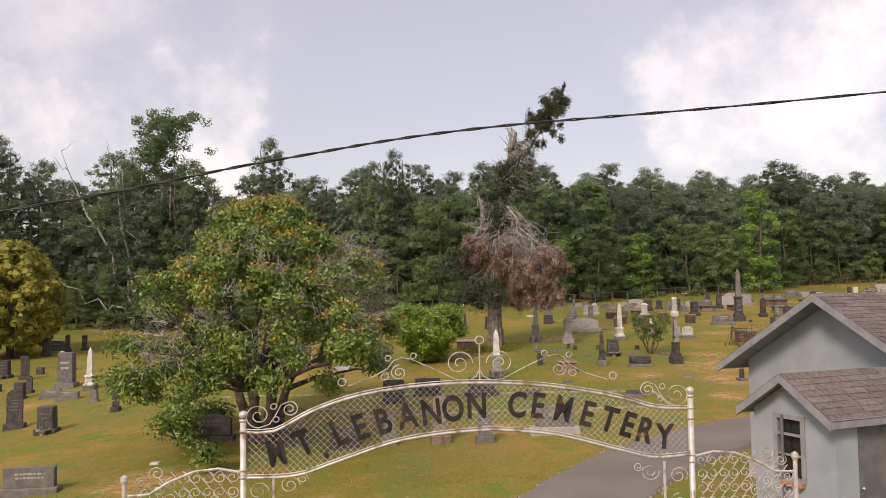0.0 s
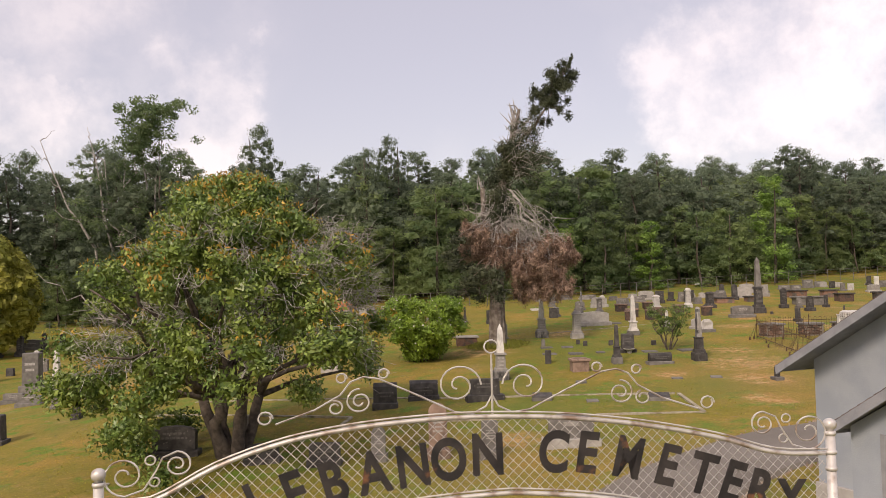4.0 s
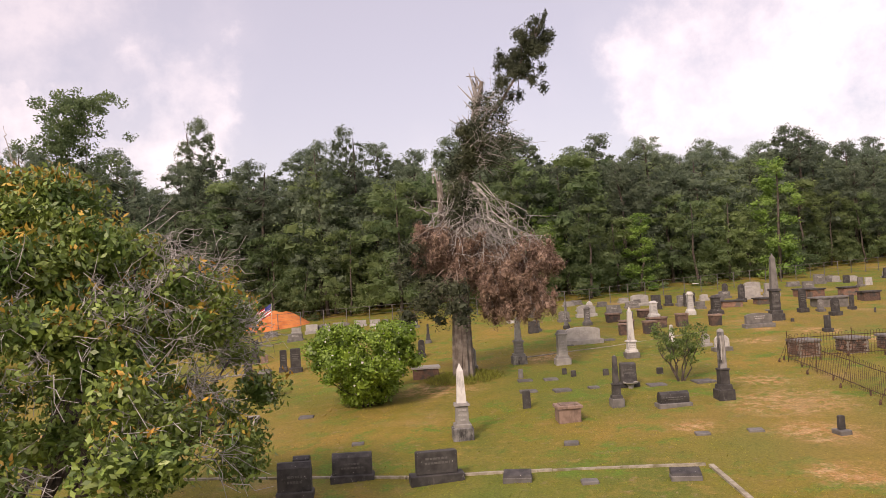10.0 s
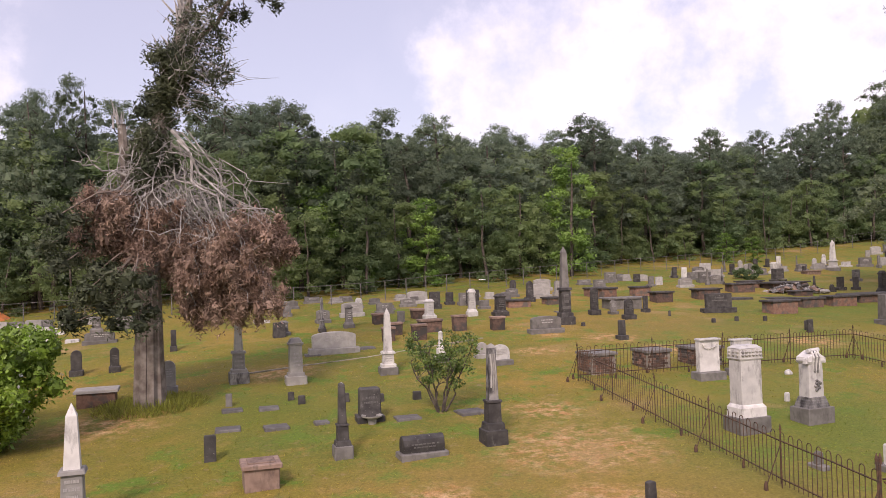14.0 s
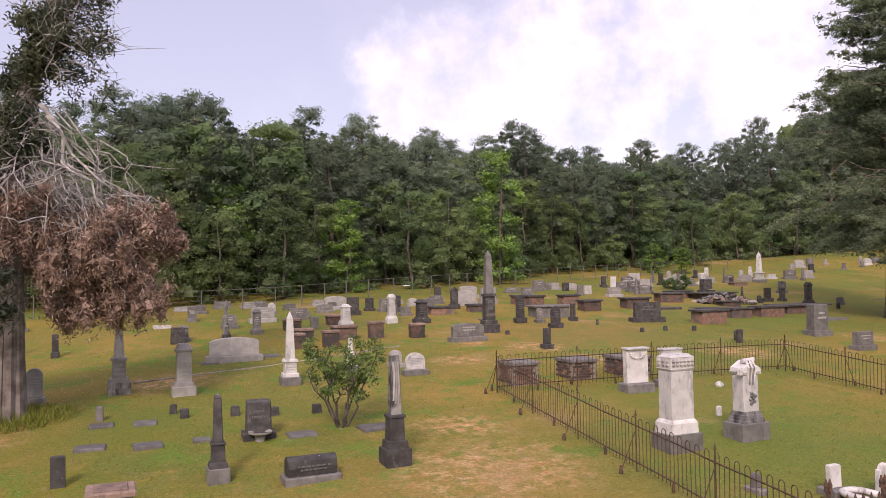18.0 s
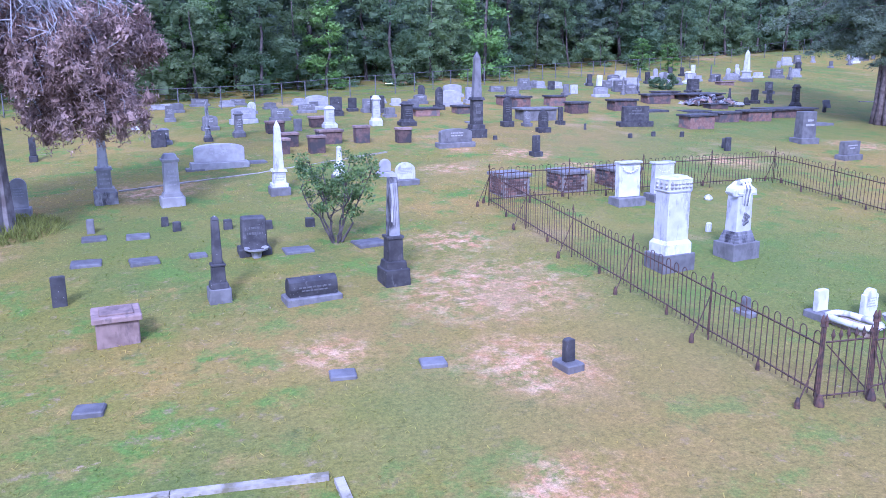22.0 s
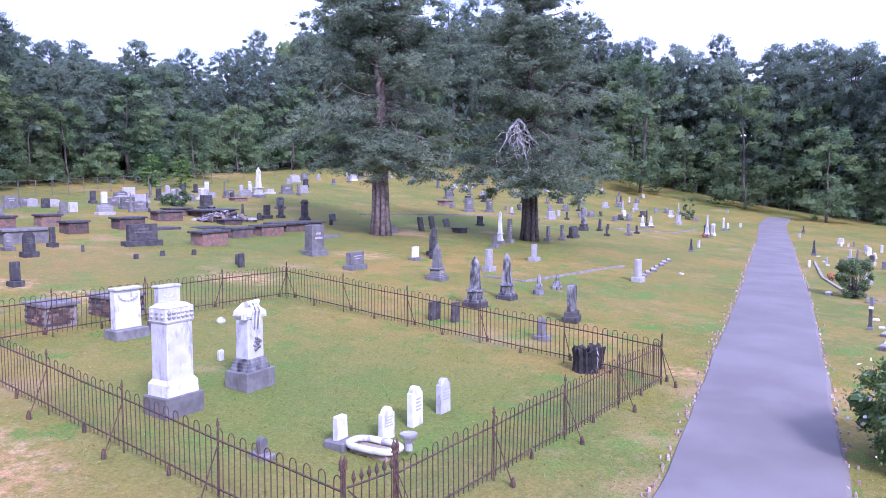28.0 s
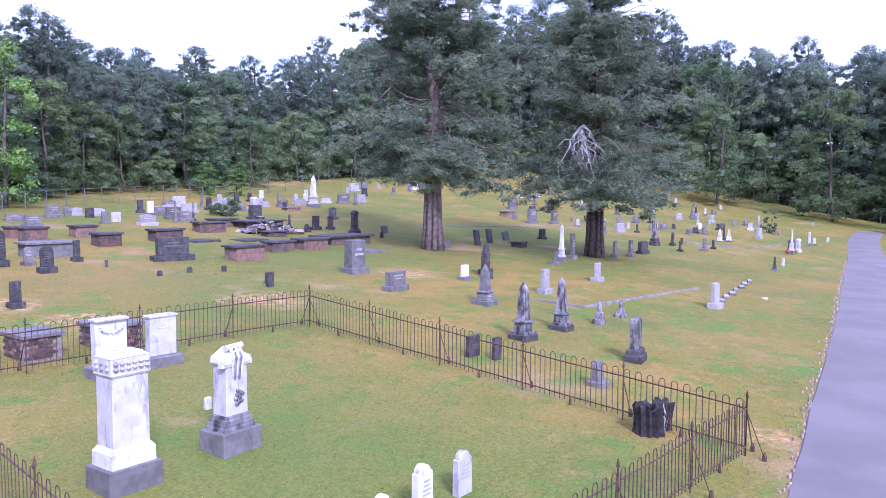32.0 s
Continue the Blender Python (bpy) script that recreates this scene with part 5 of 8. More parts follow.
stone("wide", 61.07, 73.79, 1.25, 0.78, "grey")
stone("tabf", 61.50, 72.75, 0.31, 1.04, "grey")
stone("wide", 63.82, 74.37, 1.08, 0.70, "pale")
stone("bxb", 17.31, 41.75, 0.90, 0.61, "brick")
stone("bxb", 19.31, 41.73, 0.90, 0.57, "brick")
stone("bxb", 21.10, 41.60, 1.02, 0.58, "brick")
stone("tabw", 19.79, 39.35, 0.90, 1.17, "white")
stone("tabw", 21.05, 39.44, 0.84, 1.07, "white")
stone("mon", 17.13, 34.29, 0.86, 1.98, "white")
stone("monu", 19.10, 34.39, 0.82, 1.75, "white")
stone("mk", 20.01, 36.29, 0.15, 0.21, "white")
stone("rock", 22.45, 39.03, 0.24, 0.15, "white")
stone("tabb", 17.82, 30.93, 0.34, 0.50, "white")
stone("tabs", 18.61, 30.57, 0.33, 0.54, "white")
stone("tabs", 19.49, 30.58, 0.34, 0.70, "white")
stone("tabs", 20.43, 30.58, 0.34, 0.65, "white")
stone("tabr", 16.63, 31.55, 0.21, 0.32, "grey")
stone("tabm", 12.39, 30.89, 0.22, 0.46, "dark")
stone("tabf", 27.33, 35.39, 0.44, 0.53, "dark")
stone("tabf", 27.56, 34.81, 0.27, 0.56, "dark")
stone("ob", 30.14, 35.66, 0.63, 1.64, "dark")
stone("ob", 32.30, 35.66, 0.59, 1.60, "dark")
stone("twin", 30.52, 32.42, 0.74, 1.12, "dark", 12.0)
stone("tabr", 27.43, 31.92, 0.38, 0.59, "grey")
stone("mkb", 34.25, 35.39, 0.37, 0.74, "dark")
stone("mkb", 35.98, 35.47, 0.37, 0.58, "dark")
stone("tabf", 37.96, 39.62, 0.57, 0.94, "pale")
stone("tabr", 39.13, 43.20, 0.40, 1.45, "dark")
stone("ob", 33.78, 39.54, 0.70, 1.39, "grey")
stone("tabr", 40.01, 43.89, 0.64, 1.13, "dark")
stone("tabf", 37.71, 43.34, 0.49, 0.60, "white")
stone("wide", 33.05, 43.04, 0.93, 0.68, "grey")
stone("die", 34.58, 46.60, 0.96, 1.34, "grey")
stone("tabf", 43.63, 40.29, 0.77, 0.80, "pale")
for i in range(7):
    stone("ftr", 43.3 + 1.42 * i, 34.55 + 0.26 * i + 0.05 * (i % 2), 0.36 + 0.05 * (i % 3), 0.13, "pale", 24.0)
stone("tabf", 41.53, 34.20, 0.62, 0.95, "pale")
stone("ob", 48.97, 45.17, 0.42, 1.92, "white")
stone("tabf", 50.35, 45.28, 0.42, 1.41, "grey")
stone("tabf", 47.03, 44.44, 0.53, 0.66, "grey")
stone("tabf", 54.53, 44.77, 0.45, 0.94, "grey")
stone("tabf", 56.19, 44.54, 0.46, 1.00, "grey")
stone("wide", 59.03, 45.02, 0.89, 0.81, "dark")
stone("twin", 66.29, 47.37, 0.84, 1.81, "dark")
stone("slant", 49.82, 51.32, 0.45, 0.89, "dark")
stone("slant", 51.83, 51.82, 0.46, 0.85, "dark")
stone("slant", 54.70, 52.53, 0.57, 0.57, "grey")
stone("slant", 46.65, 51.14, 0.50, 0.42, "grey")
stone("bx", 52.19, 49.95, 0.76, 0.31, "dark")
stone("die", 58.94, 52.40, 0.56, 0.68, "dark")
stone("slant", 48.16, 57.22, 0.54, 0.46, "grey")
stone("mk", 45.84, 55.40, 0.22, 0.33, "dark")
stone("wide", 78.85, 67.86, 1.21, 1.14, "grey")
stone("bx", 71.95, 63.81, 1.65, 0.49, "brown")
stone("tabf", 88.42, 71.56, 0.54, 0.74, "white")
stone("wide", 69.47, 59.72, 1.25, 1.19, "grey")
stone("wide", 71.82, 58.97, 0.80, 1.11, "grey")
stone("mk", 76.38, 59.64, 0.45, 0.34, "brown")
stone("wide", 93.09, 73.57, 0.71, 0.49, "white")
stone("wide", 89.61, 73.90, 0.55, 0.48, "white")
stone("wide", 86.95, 68.37, 1.04, 0.52, "pale")
stone("wide", 69.87, 53.38, 0.80, 1.04, "grey")
stone("wide", 73.15, 53.46, 1.03, 0.67, "pale")
stone("tabf", 75.10, 52.77, 0.26, 0.69, "dark")
stone("tabr", 67.94, 46.72, 0.28, 0.97, "dark")
stone("tabf", 70.78, 47.13, 0.24, 0.43, "dark")
stone("tabr", 64.26, 44.65, 0.22, 0.74, "dark")
stone("tabf", 67.23, 44.08, 0.58, 0.89, "grey")
stone("tabf", 70.02, 44.41, 0.18, 0.65, "dark")
stone("wide", 83.02, 50.71, 0.79, 0.51, "dark")
stone("wide", 82.96, 49.86, 0.79, 0.73, "grey")
stone("wide", 80.56, 50.35, 0.55, 0.49, "grey")
stone("ob", 77.48, 46.53, 0.51, 1.09, "white")
stone("ob", 79.04, 46.31, 0.52, 1.04, "white")
stone("tabf", 80.20, 47.11, 0.22, 1.38, "dark")
stone("wide", 86.87, 46.18, 0.80, 0.91, "pale")
stone("mk", 93.35, 46.32, 0.61, 0.43, "brown")
stone("wide", 99.25, 51.36, 0.66, 0.60, "grey")
stone("col", 74.79, 40.17, 0.43, 1.86, "white")
stone("ped", 77.72, 40.44, 0.50, 1.03, "white")
stone("tabg", 85.66, 41.55, 0.27, 1.20, "white")
stone("tabg", 86.94, 41.44, 0.28, 0.67, "white")
stone("col", 59.87, 37.18, 0.30, 0.83, "dark")
stone("tabf", 63.79, 37.78, 0.20, 0.48, "white")
stone("ftm", 46.50, 33.81, 0.26, 0.04, "white")
stone("mk", 92.97, 41.69, 0.30, 0.41, "white")
stone("ped", 76.41, 40.62, 0.78, 0.98, "dark")
stone("wide", 94.46, 56.82, 1.31, 0.66, "pale")
stone("wide", 97.98, 56.45, 1.07, 0.60, "grey")
stone("wide", 97.40, 54.34, 0.92, 0.72, "pale")
stone("tabf", 103.42, 57.27, 0.28, 0.85, "white")
stone("tabf", 103.17, 58.29, 0.35, 0.77, "dark")
stone("col", 68.44, 31.16, 0.33, 1.06, "dark")
stone("col", 93.99, 35.90, 0.34, 0.74, "dark")
stone("ftm", 67.88, 30.80, 0.28, 0.04, "white")
stone("ftm", 63.91, 29.86, 0.26, 0.04, "white")
stone("ftm", 61.30, 29.31, 0.25, 0.04, "white")
stone("colw", 37.26, 24.84, 0.18, 0.69, "dark")
stone("ftm", 34.14, 24.20, 0.25, 0.04, "pale")
stone("ftm", 30.31, 23.68, 0.31, 0.04, "white")
stone("mk", 28.36, 23.65, 0.12, 0.28, "white")
stone("tabf", 46.39, 26.00, 0.31, 0.74, "grey")
stone("tabf", 43.51, 25.34, 0.17, 0.38, "grey")
stone("ftm", 39.79, 24.88, 0.27, 0.04, "white")
stone("ftm", 38.04, 24.56, 0.26, 0.04, "white")
stone("ftm", 36.45, 24.26, 0.31, 0.04, "pale")
stone("ftm", 35.38, 24.02, 0.33, 0.04, "white")
stone("ftm", 33.90, 23.69, 0.31, 0.04, "white")
stone("tabf", 67.21, 28.34, 0.31, 0.74, "grey")
stone("mk", 64.63, 27.07, 0.22, 0.26, "white")
stone("mk", 78.62, 27.82, 0.28, 0.54, "white")
stone("wide", 52.48, 26.34, 0.35, 0.44, "pale")
stone("mk", 81.86, 31.03, 0.24, 0.29, "white")
stone("mk", 81.68, 30.50, 0.24, 0.29, "white")
stone("mk", 87.64, 35.23, 0.32, 0.37, "pale")
stone("roll", -1.76, 30.64, 0.90, 0.86, "dark")
stone("roll", -0.39, 31.57, 1.12, 0.67, "dark")
stone("widel", 1.72, 30.57, 1.03, 0.73, "dark")
stone("ftr", 3.62, 29.87, 0.67, 0.21, "dark", -12.0)
stone("ftr", 7.32, 28.67, 0.67, 0.20, "dark", -12.0)
stone("tabr", -0.25, 23.58, 0.61, 1.42, "brown")
stone("tabf", 1.08, 23.23, 0.56, 0.92, "grey")
stone("widep", 3.31, 23.73, 1.19, 0.84, "grey")
stone("tabr", -1.82, 23.79, 0.48, 0.88, "grey")
stone("wide", -3.24, 23.91, 0.81, 0.56, "dark")
stone("wide", -5.01, 24.78, 0.87, 0.50, "dark")
stone("wide", -7.87, 26.54, 1.28, 0.89, "dark")
stone("mk", -6.30, 29.97, 0.49, 0.31, "grey")
stone("ftm", 9.10, 32.03, 0.42, 0.05, "pale", -12.0)
stone("ftm", 10.52, 31.86, 0.42, 0.05, "pale", -12.0)
stone("ftm", 5.20, 29.15, 0.41, 0.04, "pale")
stone("ftm", -0.35, 35.01, 0.38, 0.04, "pale")
stone("roll", -1.79, 32.65, 0.47, 0.47, "dark")
stone("obw", 2.75, 34.23, 0.61, 2.18, "white")
stone("ped", -4.31, 43.86, 0.83, 1.21, "grey")
stone("tabf", -3.70, 49.63, 0.62, 1.13, "dark")
stone("tabf", -4.37, 50.40, 0.42, 1.02, "dark")
stone("ped", -5.85, 49.08, 0.60, 1.40, "dark")
stone("ped", -6.38, 54.52, 0.51, 1.17, "dark")
stone("tabf", -8.13, 54.71, 0.52, 0.94, "dark")
stone("wide", -7.19, 54.76, 1.03, 0.82, "grey")
stone("wide", -8.21, 58.07, 0.62, 0.80, "grey")
stone("mk", -5.80, 54.06, 0.37, 0.40, "brown")
stone("crad", -4.45, 39.94, 0.80, 0.30, "pale")
stone("ftm", -2.30, 39.58, 0.54, 0.04, "pale")
stone("wide", -4.94, 61.49, 0.88, 0.46, "grey")
stone("wide", -5.28, 65.30, 0.62, 0.39, "pale")
stone("wide", -6.98, 65.50, 0.87, 0.36, "grey")
stone("wide", -9.82, 66.33, 0.94, 0.51, "brown")
stone("wide", -11.34, 65.76, 0.64, 0.46, "dark")
stone("tabr", -1.10, 58.86, 0.77, 0.68, "grey")
stone("wide", -4.16, 64.23, 0.78, 0.57, "pale")
stone("wide", -3.39, 64.53, 0.86, 0.46, "grey")
stone("wide", -2.14, 64.31, 0.93, 0.43, "grey")
stone("wide", -0.99, 64.71, 0.80, 0.40, "pale")
stone("wide", 0.02, 64.09, 0.65, 0.39, "pale")
stone("ped", 0.72, 60.81, 0.61, 0.71, "grey")
stone("wide", 1.22, 56.74, 1.23, 0.49, "grey")
stone("tabr", 1.09, 49.52, 0.46, 0.87, "dark")
stone("tabr", 2.34, 49.54, 0.40, 0.83, "dark")
stone("col", 2.92, 53.84, 0.34, 1.02, "dark")
stone("tabf", 4.31, 52.80, 0.28, 0.80, "dark")
stone("mk", 8.60, 53.64, 0.52, 0.60, "dark")
stone("die", -15.65, 31.93, 0.84, 1.04, "dark")
stone("tabr", -17.91, 34.07, 0.84, 1.66, "dark")
stone("die", -22.43, 44.37, 0.69, 0.91, "dark")
stone("tabf", -22.93, 46.62, 0.46, 0.89, "dark")
stone("die", -28.13, 54.53, 0.93, 1.15, "dark")
stone("tabf", -26.37, 53.69, 0.69, 1.55, "dark")
stone("die", -29.38, 55.13, 0.70, 1.27, "grey")
stone("die", -20.60, 46.06, 1.12, 2.03, "grey")
stone("ob", -18.51, 44.02, 0.69, 2.25, "white")
stone("die", -16.32, 38.70, 0.45, 0.58, "grey")
stone("tabf", -14.10, 35.25, 0.36, 0.88, "dark")
stone("tabf", -15.51, 40.67, 0.65, 1.01, "grey")
stone("widel", -20.05, 42.81, 0.92, 0.43, "grey")
stone("wide", -18.39, 40.82, 1.06, 0.49, "grey")
stone("mk", -26.33, 55.88, 0.48, 0.47, "dark")
stone("wide", -31.49, 64.36, 0.99, 0.94, "dark")
stone("ped", -29.82, 64.83, 0.68, 1.54, "dark")
stone("ped", -29.03, 67.14, 0.52, 1.42, "dark")
stone("wide", -30.52, 68.31, 1.63, 0.82, "grey")
stone("tabf", -28.06, 68.17, 0.53, 1.24, "dark")
stone("tabr", -27.23, 61.64, 0.52, 0.82, "white")
stone("wide", -24.66, 56.67, 0.73, 0.88, "grey")
stone("mk", -26.05, 49.40, 0.42, 0.42, "dark")
stone("wide", -11.92, 22.09, 1.37, 0.73, "grey")
stone("ftm", -9.65, 28.59, 0.30, 0.04, "white")
stone("ftm", -9.07, 24.15, 0.29, 0.04, "white")
stone("tabr", 14.90, 44.01, 0.81, 0.65, "white")
stone("tabr", 14.75, 45.41, 0.50, 0.52, "pale")
stone("ftr", 34.02, 24.17, 0.37, 0.12, "pale", -12.0)
stone("ftr", 30.61, 23.66, 0.40, 0.13, "white", -12.0)
stone("ftm", 49.16, 26.36, 0.52, 0.05, "white")
stone("ftm", 44.73, 25.50, 0.44, 0.05, "pale")
stone("ftr", 36.45, 24.25, 0.53, 0.11, "pale", -12.0)
stone("ftm", 34.14, 23.78, 0.70, 0.05, "pale")
stone("ftm", 35.22, 24.01, 0.62, 0.05, "white")
stone("ftr", 45.68, 27.19, 0.35, 0.12, "white", -12.0)
stone("tabf", 61.63, 29.45, 0.39, 0.43, "pale")
stone("tabf", 58.51, 29.94, 0.39, 0.39, "white")
stone("tabf", 68.92, 28.95, 0.43, 0.60, "pale")
stone("mk", 84.79, 31.44, 0.68, 0.43, "white")
stone("tabf", 82.53, 30.19, 0.43, 0.43, "grey")
stone("wide", 75.83, 28.48, 0.69, 0.52, "pale")


def far_rows():
    """Low family stones in the rows before the boundary fence."""
    rng = np.random.default_rng(77)
    edge = smooth_line([(-2, 62.5), (8, 61), (22, 63.5), (39, 71), (55, 77), (78, 84.5), (95, 81.5)], 2.3)
    for i, p in enumerate(edge):
        for back in (1.0, 3.4):
            if rng.random() < 0.42:
                continue
            x, y = p.x + rng.normal() * 0.5, p.y - back + rng.normal() * 0.4
            kind = ("wide", "tabf", "tabr", "wide")[int(rng.integers(4))]
            key = ("grey", "pale", "pale", "white", "dark")[int(rng.integers(5))]
            stone(kind, x, y, 0.5 + 0.7 * rng.random() if kind == "wide" else 0.5, 0.5 + 0.4 * rng.random(), key)


far_rows()


ROADSIDE = (((94.2, 28.2, 0), (67.9, 23.5, 0), 9), ((79.4, 29.2, 0), (56.8, 25.5, 0), 9), ((103.9, 28.2, 0), (96.0, 24.4, 0), 5))


def slope_rows():
    """The crowded rows of later graves on the far slope beyond the cedars."""
    rng = np.random.default_rng(79)
    taken = [o.matrix_basis.translation.copy() for o in bpy.data.objects if o.parent is None]
    rows = (((91, 76), (117, 66.5)), ((87, 73.4), (119, 61)), ((82.5, 70), (114.5, 58.6)), ((77, 66.2), (115.5, 52.7)), ((70, 62), (112, 47.5)), ((69, 58), (98, 48)))
    for a, b in rows:
        a, b = Vector((a[0], a[1], 0)), Vector((b[0], b[1], 0))
        n = int((b - a).length / 2.1)
        for i in range(n):
            p = a.lerp(b, (i + 0.5 * rng.random()) / n) + Vector((rng.normal() * 0.3, rng.normal() * 0.5, 0))
            if rng.random() < 0.36 or any(math.hypot(p.x - q.x, p.y - q.y) < 1.3 for q in taken):
                continue
            taken.append(p)
            kind = ("wide", "wide", "tabf", "tabr", "slant", "mk", "ob")[int(rng.integers(7))]
            key = ("grey", "pale", "pale", "white", "dark", "grey")[int(rng.integers(6))]
            w = {"wide": 0.9, "ob": 0.36, "mk": 0.4, "slant": 0.7}.get(kind, 0.5) * (0.8 + 0.5 * rng.random())
            h = {"wide": 0.6, "ob": 1.3, "mk": 0.35, "slant": 0.5}.get(kind, 0.75) * (0.75 + 0.5 * rng.random())
            stone(kind, p.x, p.y, w, h, key)
    # small markers along the far side of the drive
    for a, b, n in ROADSIDE:
        for i in range(n):
            p = Vector(a).lerp(Vector(b), i / (n - 1))
            if not any(math.hypot(p.x - q.x, p.y - q.y) < 0.9 for q in taken):
                stone(("mk", "tabr", "mk", "slant")[i % 4], p.x + rng.normal() * 0.2, p.y + rng.normal() * 0.2, 0.36 + 0.15 * rng.random(), 0.3 + 0.3 * rng.random(), ("white", "pale", "grey", "white", "dark")[int(rng.integers(5))])


slope_rows()


def bouquet(x, y, petal=None, label="bunch of yellow flowers before a family stone"):
    rng = np.random.default_rng(78)
    e = thing("flower_bouquet", x, y, label, "flowers", z=gz(x, y) + 0.02)
    leaf_part("petals", leaves(rng, [(0, 0, 0.2), (0.1, 0, 0.16), (-0.1, 0.02, 0.17)], [(0.12, 0.12, 0.1)] * 3, [60] * 3, 0.07, 1, 0.8, 0.3), petal or YELLOW, e)
    tagged(leaf_part("leafage", leaves(rng, [(0, 0, 0.1)], [(0.16, 0.12, 0.12)], [60], 0.1, 1, 0.4, 0.2), LEAF_BUSH, e), kind="stuff")
    Shape().turned(0, 0, [(0.05, -0.03), (0.07, 0.1), (0.06, 0.1), (0.03, 0.02)], 9).done("vase", GRANITE, e)


bouquet(19.50, 50.10)
RED_PETAL = mat("red_petals", (0.45, 0.03, 0.04), (0.6, 0.08, 0.1), 0.7, 20, 2, 0, island=0.3)
RUST_PETAL = mat("rust_orange_petals", (0.4, 0.13, 0.05), (0.5, 0.2, 0.08), 0.7, 20, 2, 0, island=0.3)
bouquet(74.23, 40.23, RED_PETAL, "bunch of red flowers beside a white monument")
bouquet(75.58, 40.12, RED_PETAL, "bunch of red flowers beside a white monument")
bouquet(52.02, 27.83, RUST_PETAL, "faded orange flowers on a grave")
bouquet(52.43, 28.04, RUST_PETAL, "faded orange flowers on a grave")
bouquet(33.73, 22.86, RUST_PETAL, "faded orange flowers beside a flat marker")


# ---- iron fence round the family plot ----
IRON = mat("rusted_iron", (0.055, 0.038, 0.03), (0.12, 0.065, 0.042), 0.8, 14, 4, 0.3, 60, metal=0.3)
SILVER = mat("silver_painted_steel", (0.46, 0.44, 0.42), (0.56, 0.54, 0.52), 0.45, 8, 4, 0.1, 40, c3=(0.26, 0.19, 0.15), scale3=7.0, lo3=0.52, hi3=0.66, metal=0.35)
WIRE = mat("galvanised_wire", (0.42, 0.40, 0.38), (0.52, 0.50, 0.48), 0.5, 12, 2, 0, metal=0.5)
PLATE = mat("black_letter_plate", (0.012, 0.011, 0.012), (0.032, 0.028, 0.027), 0.95, 6, 5, 0.2, 30, c3=(0.16, 0.07, 0.035), scale3=5.0, lo3=0.62, hi3=0.7)
FENCE_H = 1.02


def hoop_mesh(gap, high):
    sh = Shape()
    r = gap / 2
    path = [(-r, 0, 0.06), (-r, 0, high - r)] + [(-r * math.cos(a), 0, high - r + r * math.sin(a)) for a in np.linspace(0.5, 2.64, 5)] + [(r, 0, high - r), (r, 0, 0.06)]
    sh.tube(path, 0.0085, n=4)
    me = bpy.data.meshes.new("picket_hoop")
    me.from_pydata(sh.v, [], sh.f)
    me.materials.append(IRON)
    return me


HOOP = hoop_mesh(0.125, FENCE_H)


def picket_fence(a, b, label):
    """One straight side: hoops, two rails, braced posts with feet."""
    e = new("iron_fence")
    tagged(e, label, "fence", "iron fence sides")
    a, b = Vector((*a, 0)), Vector((*b, 0))
    way = (b - a).normalized()
    ang = math.atan2(way.y, way.x)
    length = (b - a).length
    n = int(length / 0.25)
    for i in range(n):
        p = a + way * ((i + 0.5) * length / n)
        o = new("picket_hoop", HOOP)
        o.parent = e
        o.location = (p.x, p.y, gz(p.x, p.y) + noise.noise(p * 0.7) * 0.03)
        o.rotation_euler = (noise.noise(p * 0.9 + Vector((7, 0, 0))) * 0.05, 0, ang)
    for zz in (0.16, 0.86):
        pts = []
        m = max(3, int(length / 1.2))
        for i in range(m + 1):
            p = a + way * (length * i / m)
            pts.append((p.x, p.y, gz(p.x, p.y) + zz + noise.noise(p * 0.7) * 0.03))
        Shape().tube(pts, 0.014, n=4).done("rail", IRON, e)
    side = Vector((-way.y, way.x, 0))
    k = max(2, round(length / 2.5))
    for i in range(k + 1):
        p = a + way * (length * i / k)
        z = gz(p.x, p.y)
        post = Shape().tube([(p.x, p.y, z - 0.15), (p.x, p.y, z + FENCE_H + 0.05)], 0.014, n=6)
        post.turned(p.x, p.y, [(0.03, z + FENCE_H + 0.03), (0.022, z + FENCE_H + 0.07), (0.004, z + FENCE_H + 0.15)], 6)
        pt = post.done("post", IRON, e)
        q = p + side * 0.34
        Shape().tube([(p.x, p.y, z + 0.8), (q.x, q.y, gz(q.x, q.y) + 0.02)], 0.011, n=4).done("brace", IRON, pt)
        Shape().turned(q.x, q.y, [(0.045, gz(q.x, q.y) - 0.08), (0.04, gz(q.x, q.y) + 0.06), (0.015, gz(q.x, q.y) + 0.14)], 7).done("foot", IRON, pt)
        if i < k:
            p = a + way * (length * (i + 0.5) / k)
            z = gz(p.x, p.y)
            Shape().turned(p.x, p.y, [(0.035, z - 0.08), (0.03, z + 0.05), (0.012, z + 0.16)], 7).done("foot", IRON, e)
    return e


GATE_A, GATE_B = (14.95, 28.45), (15.80, 28.30)
FENCE_NW, FENCE_NE, FENCE_SE = (16.05, 40.62), (26.31, 40.32), (25.40, 27.95)
picket_fence(GATE_A, FENCE_NW, "rusted iron hoop fence with braced posts")
picket_fence(FENCE_NW, FENCE_NE, "rusted iron hoop fence standing in grass")
picket_fence(FENCE_NE, FENCE_SE, "rusted iron hoop fence, sagging slightly")
picket_fence(FENCE_SE, GATE_B, "rusted iron hoop fence meeting the gate")


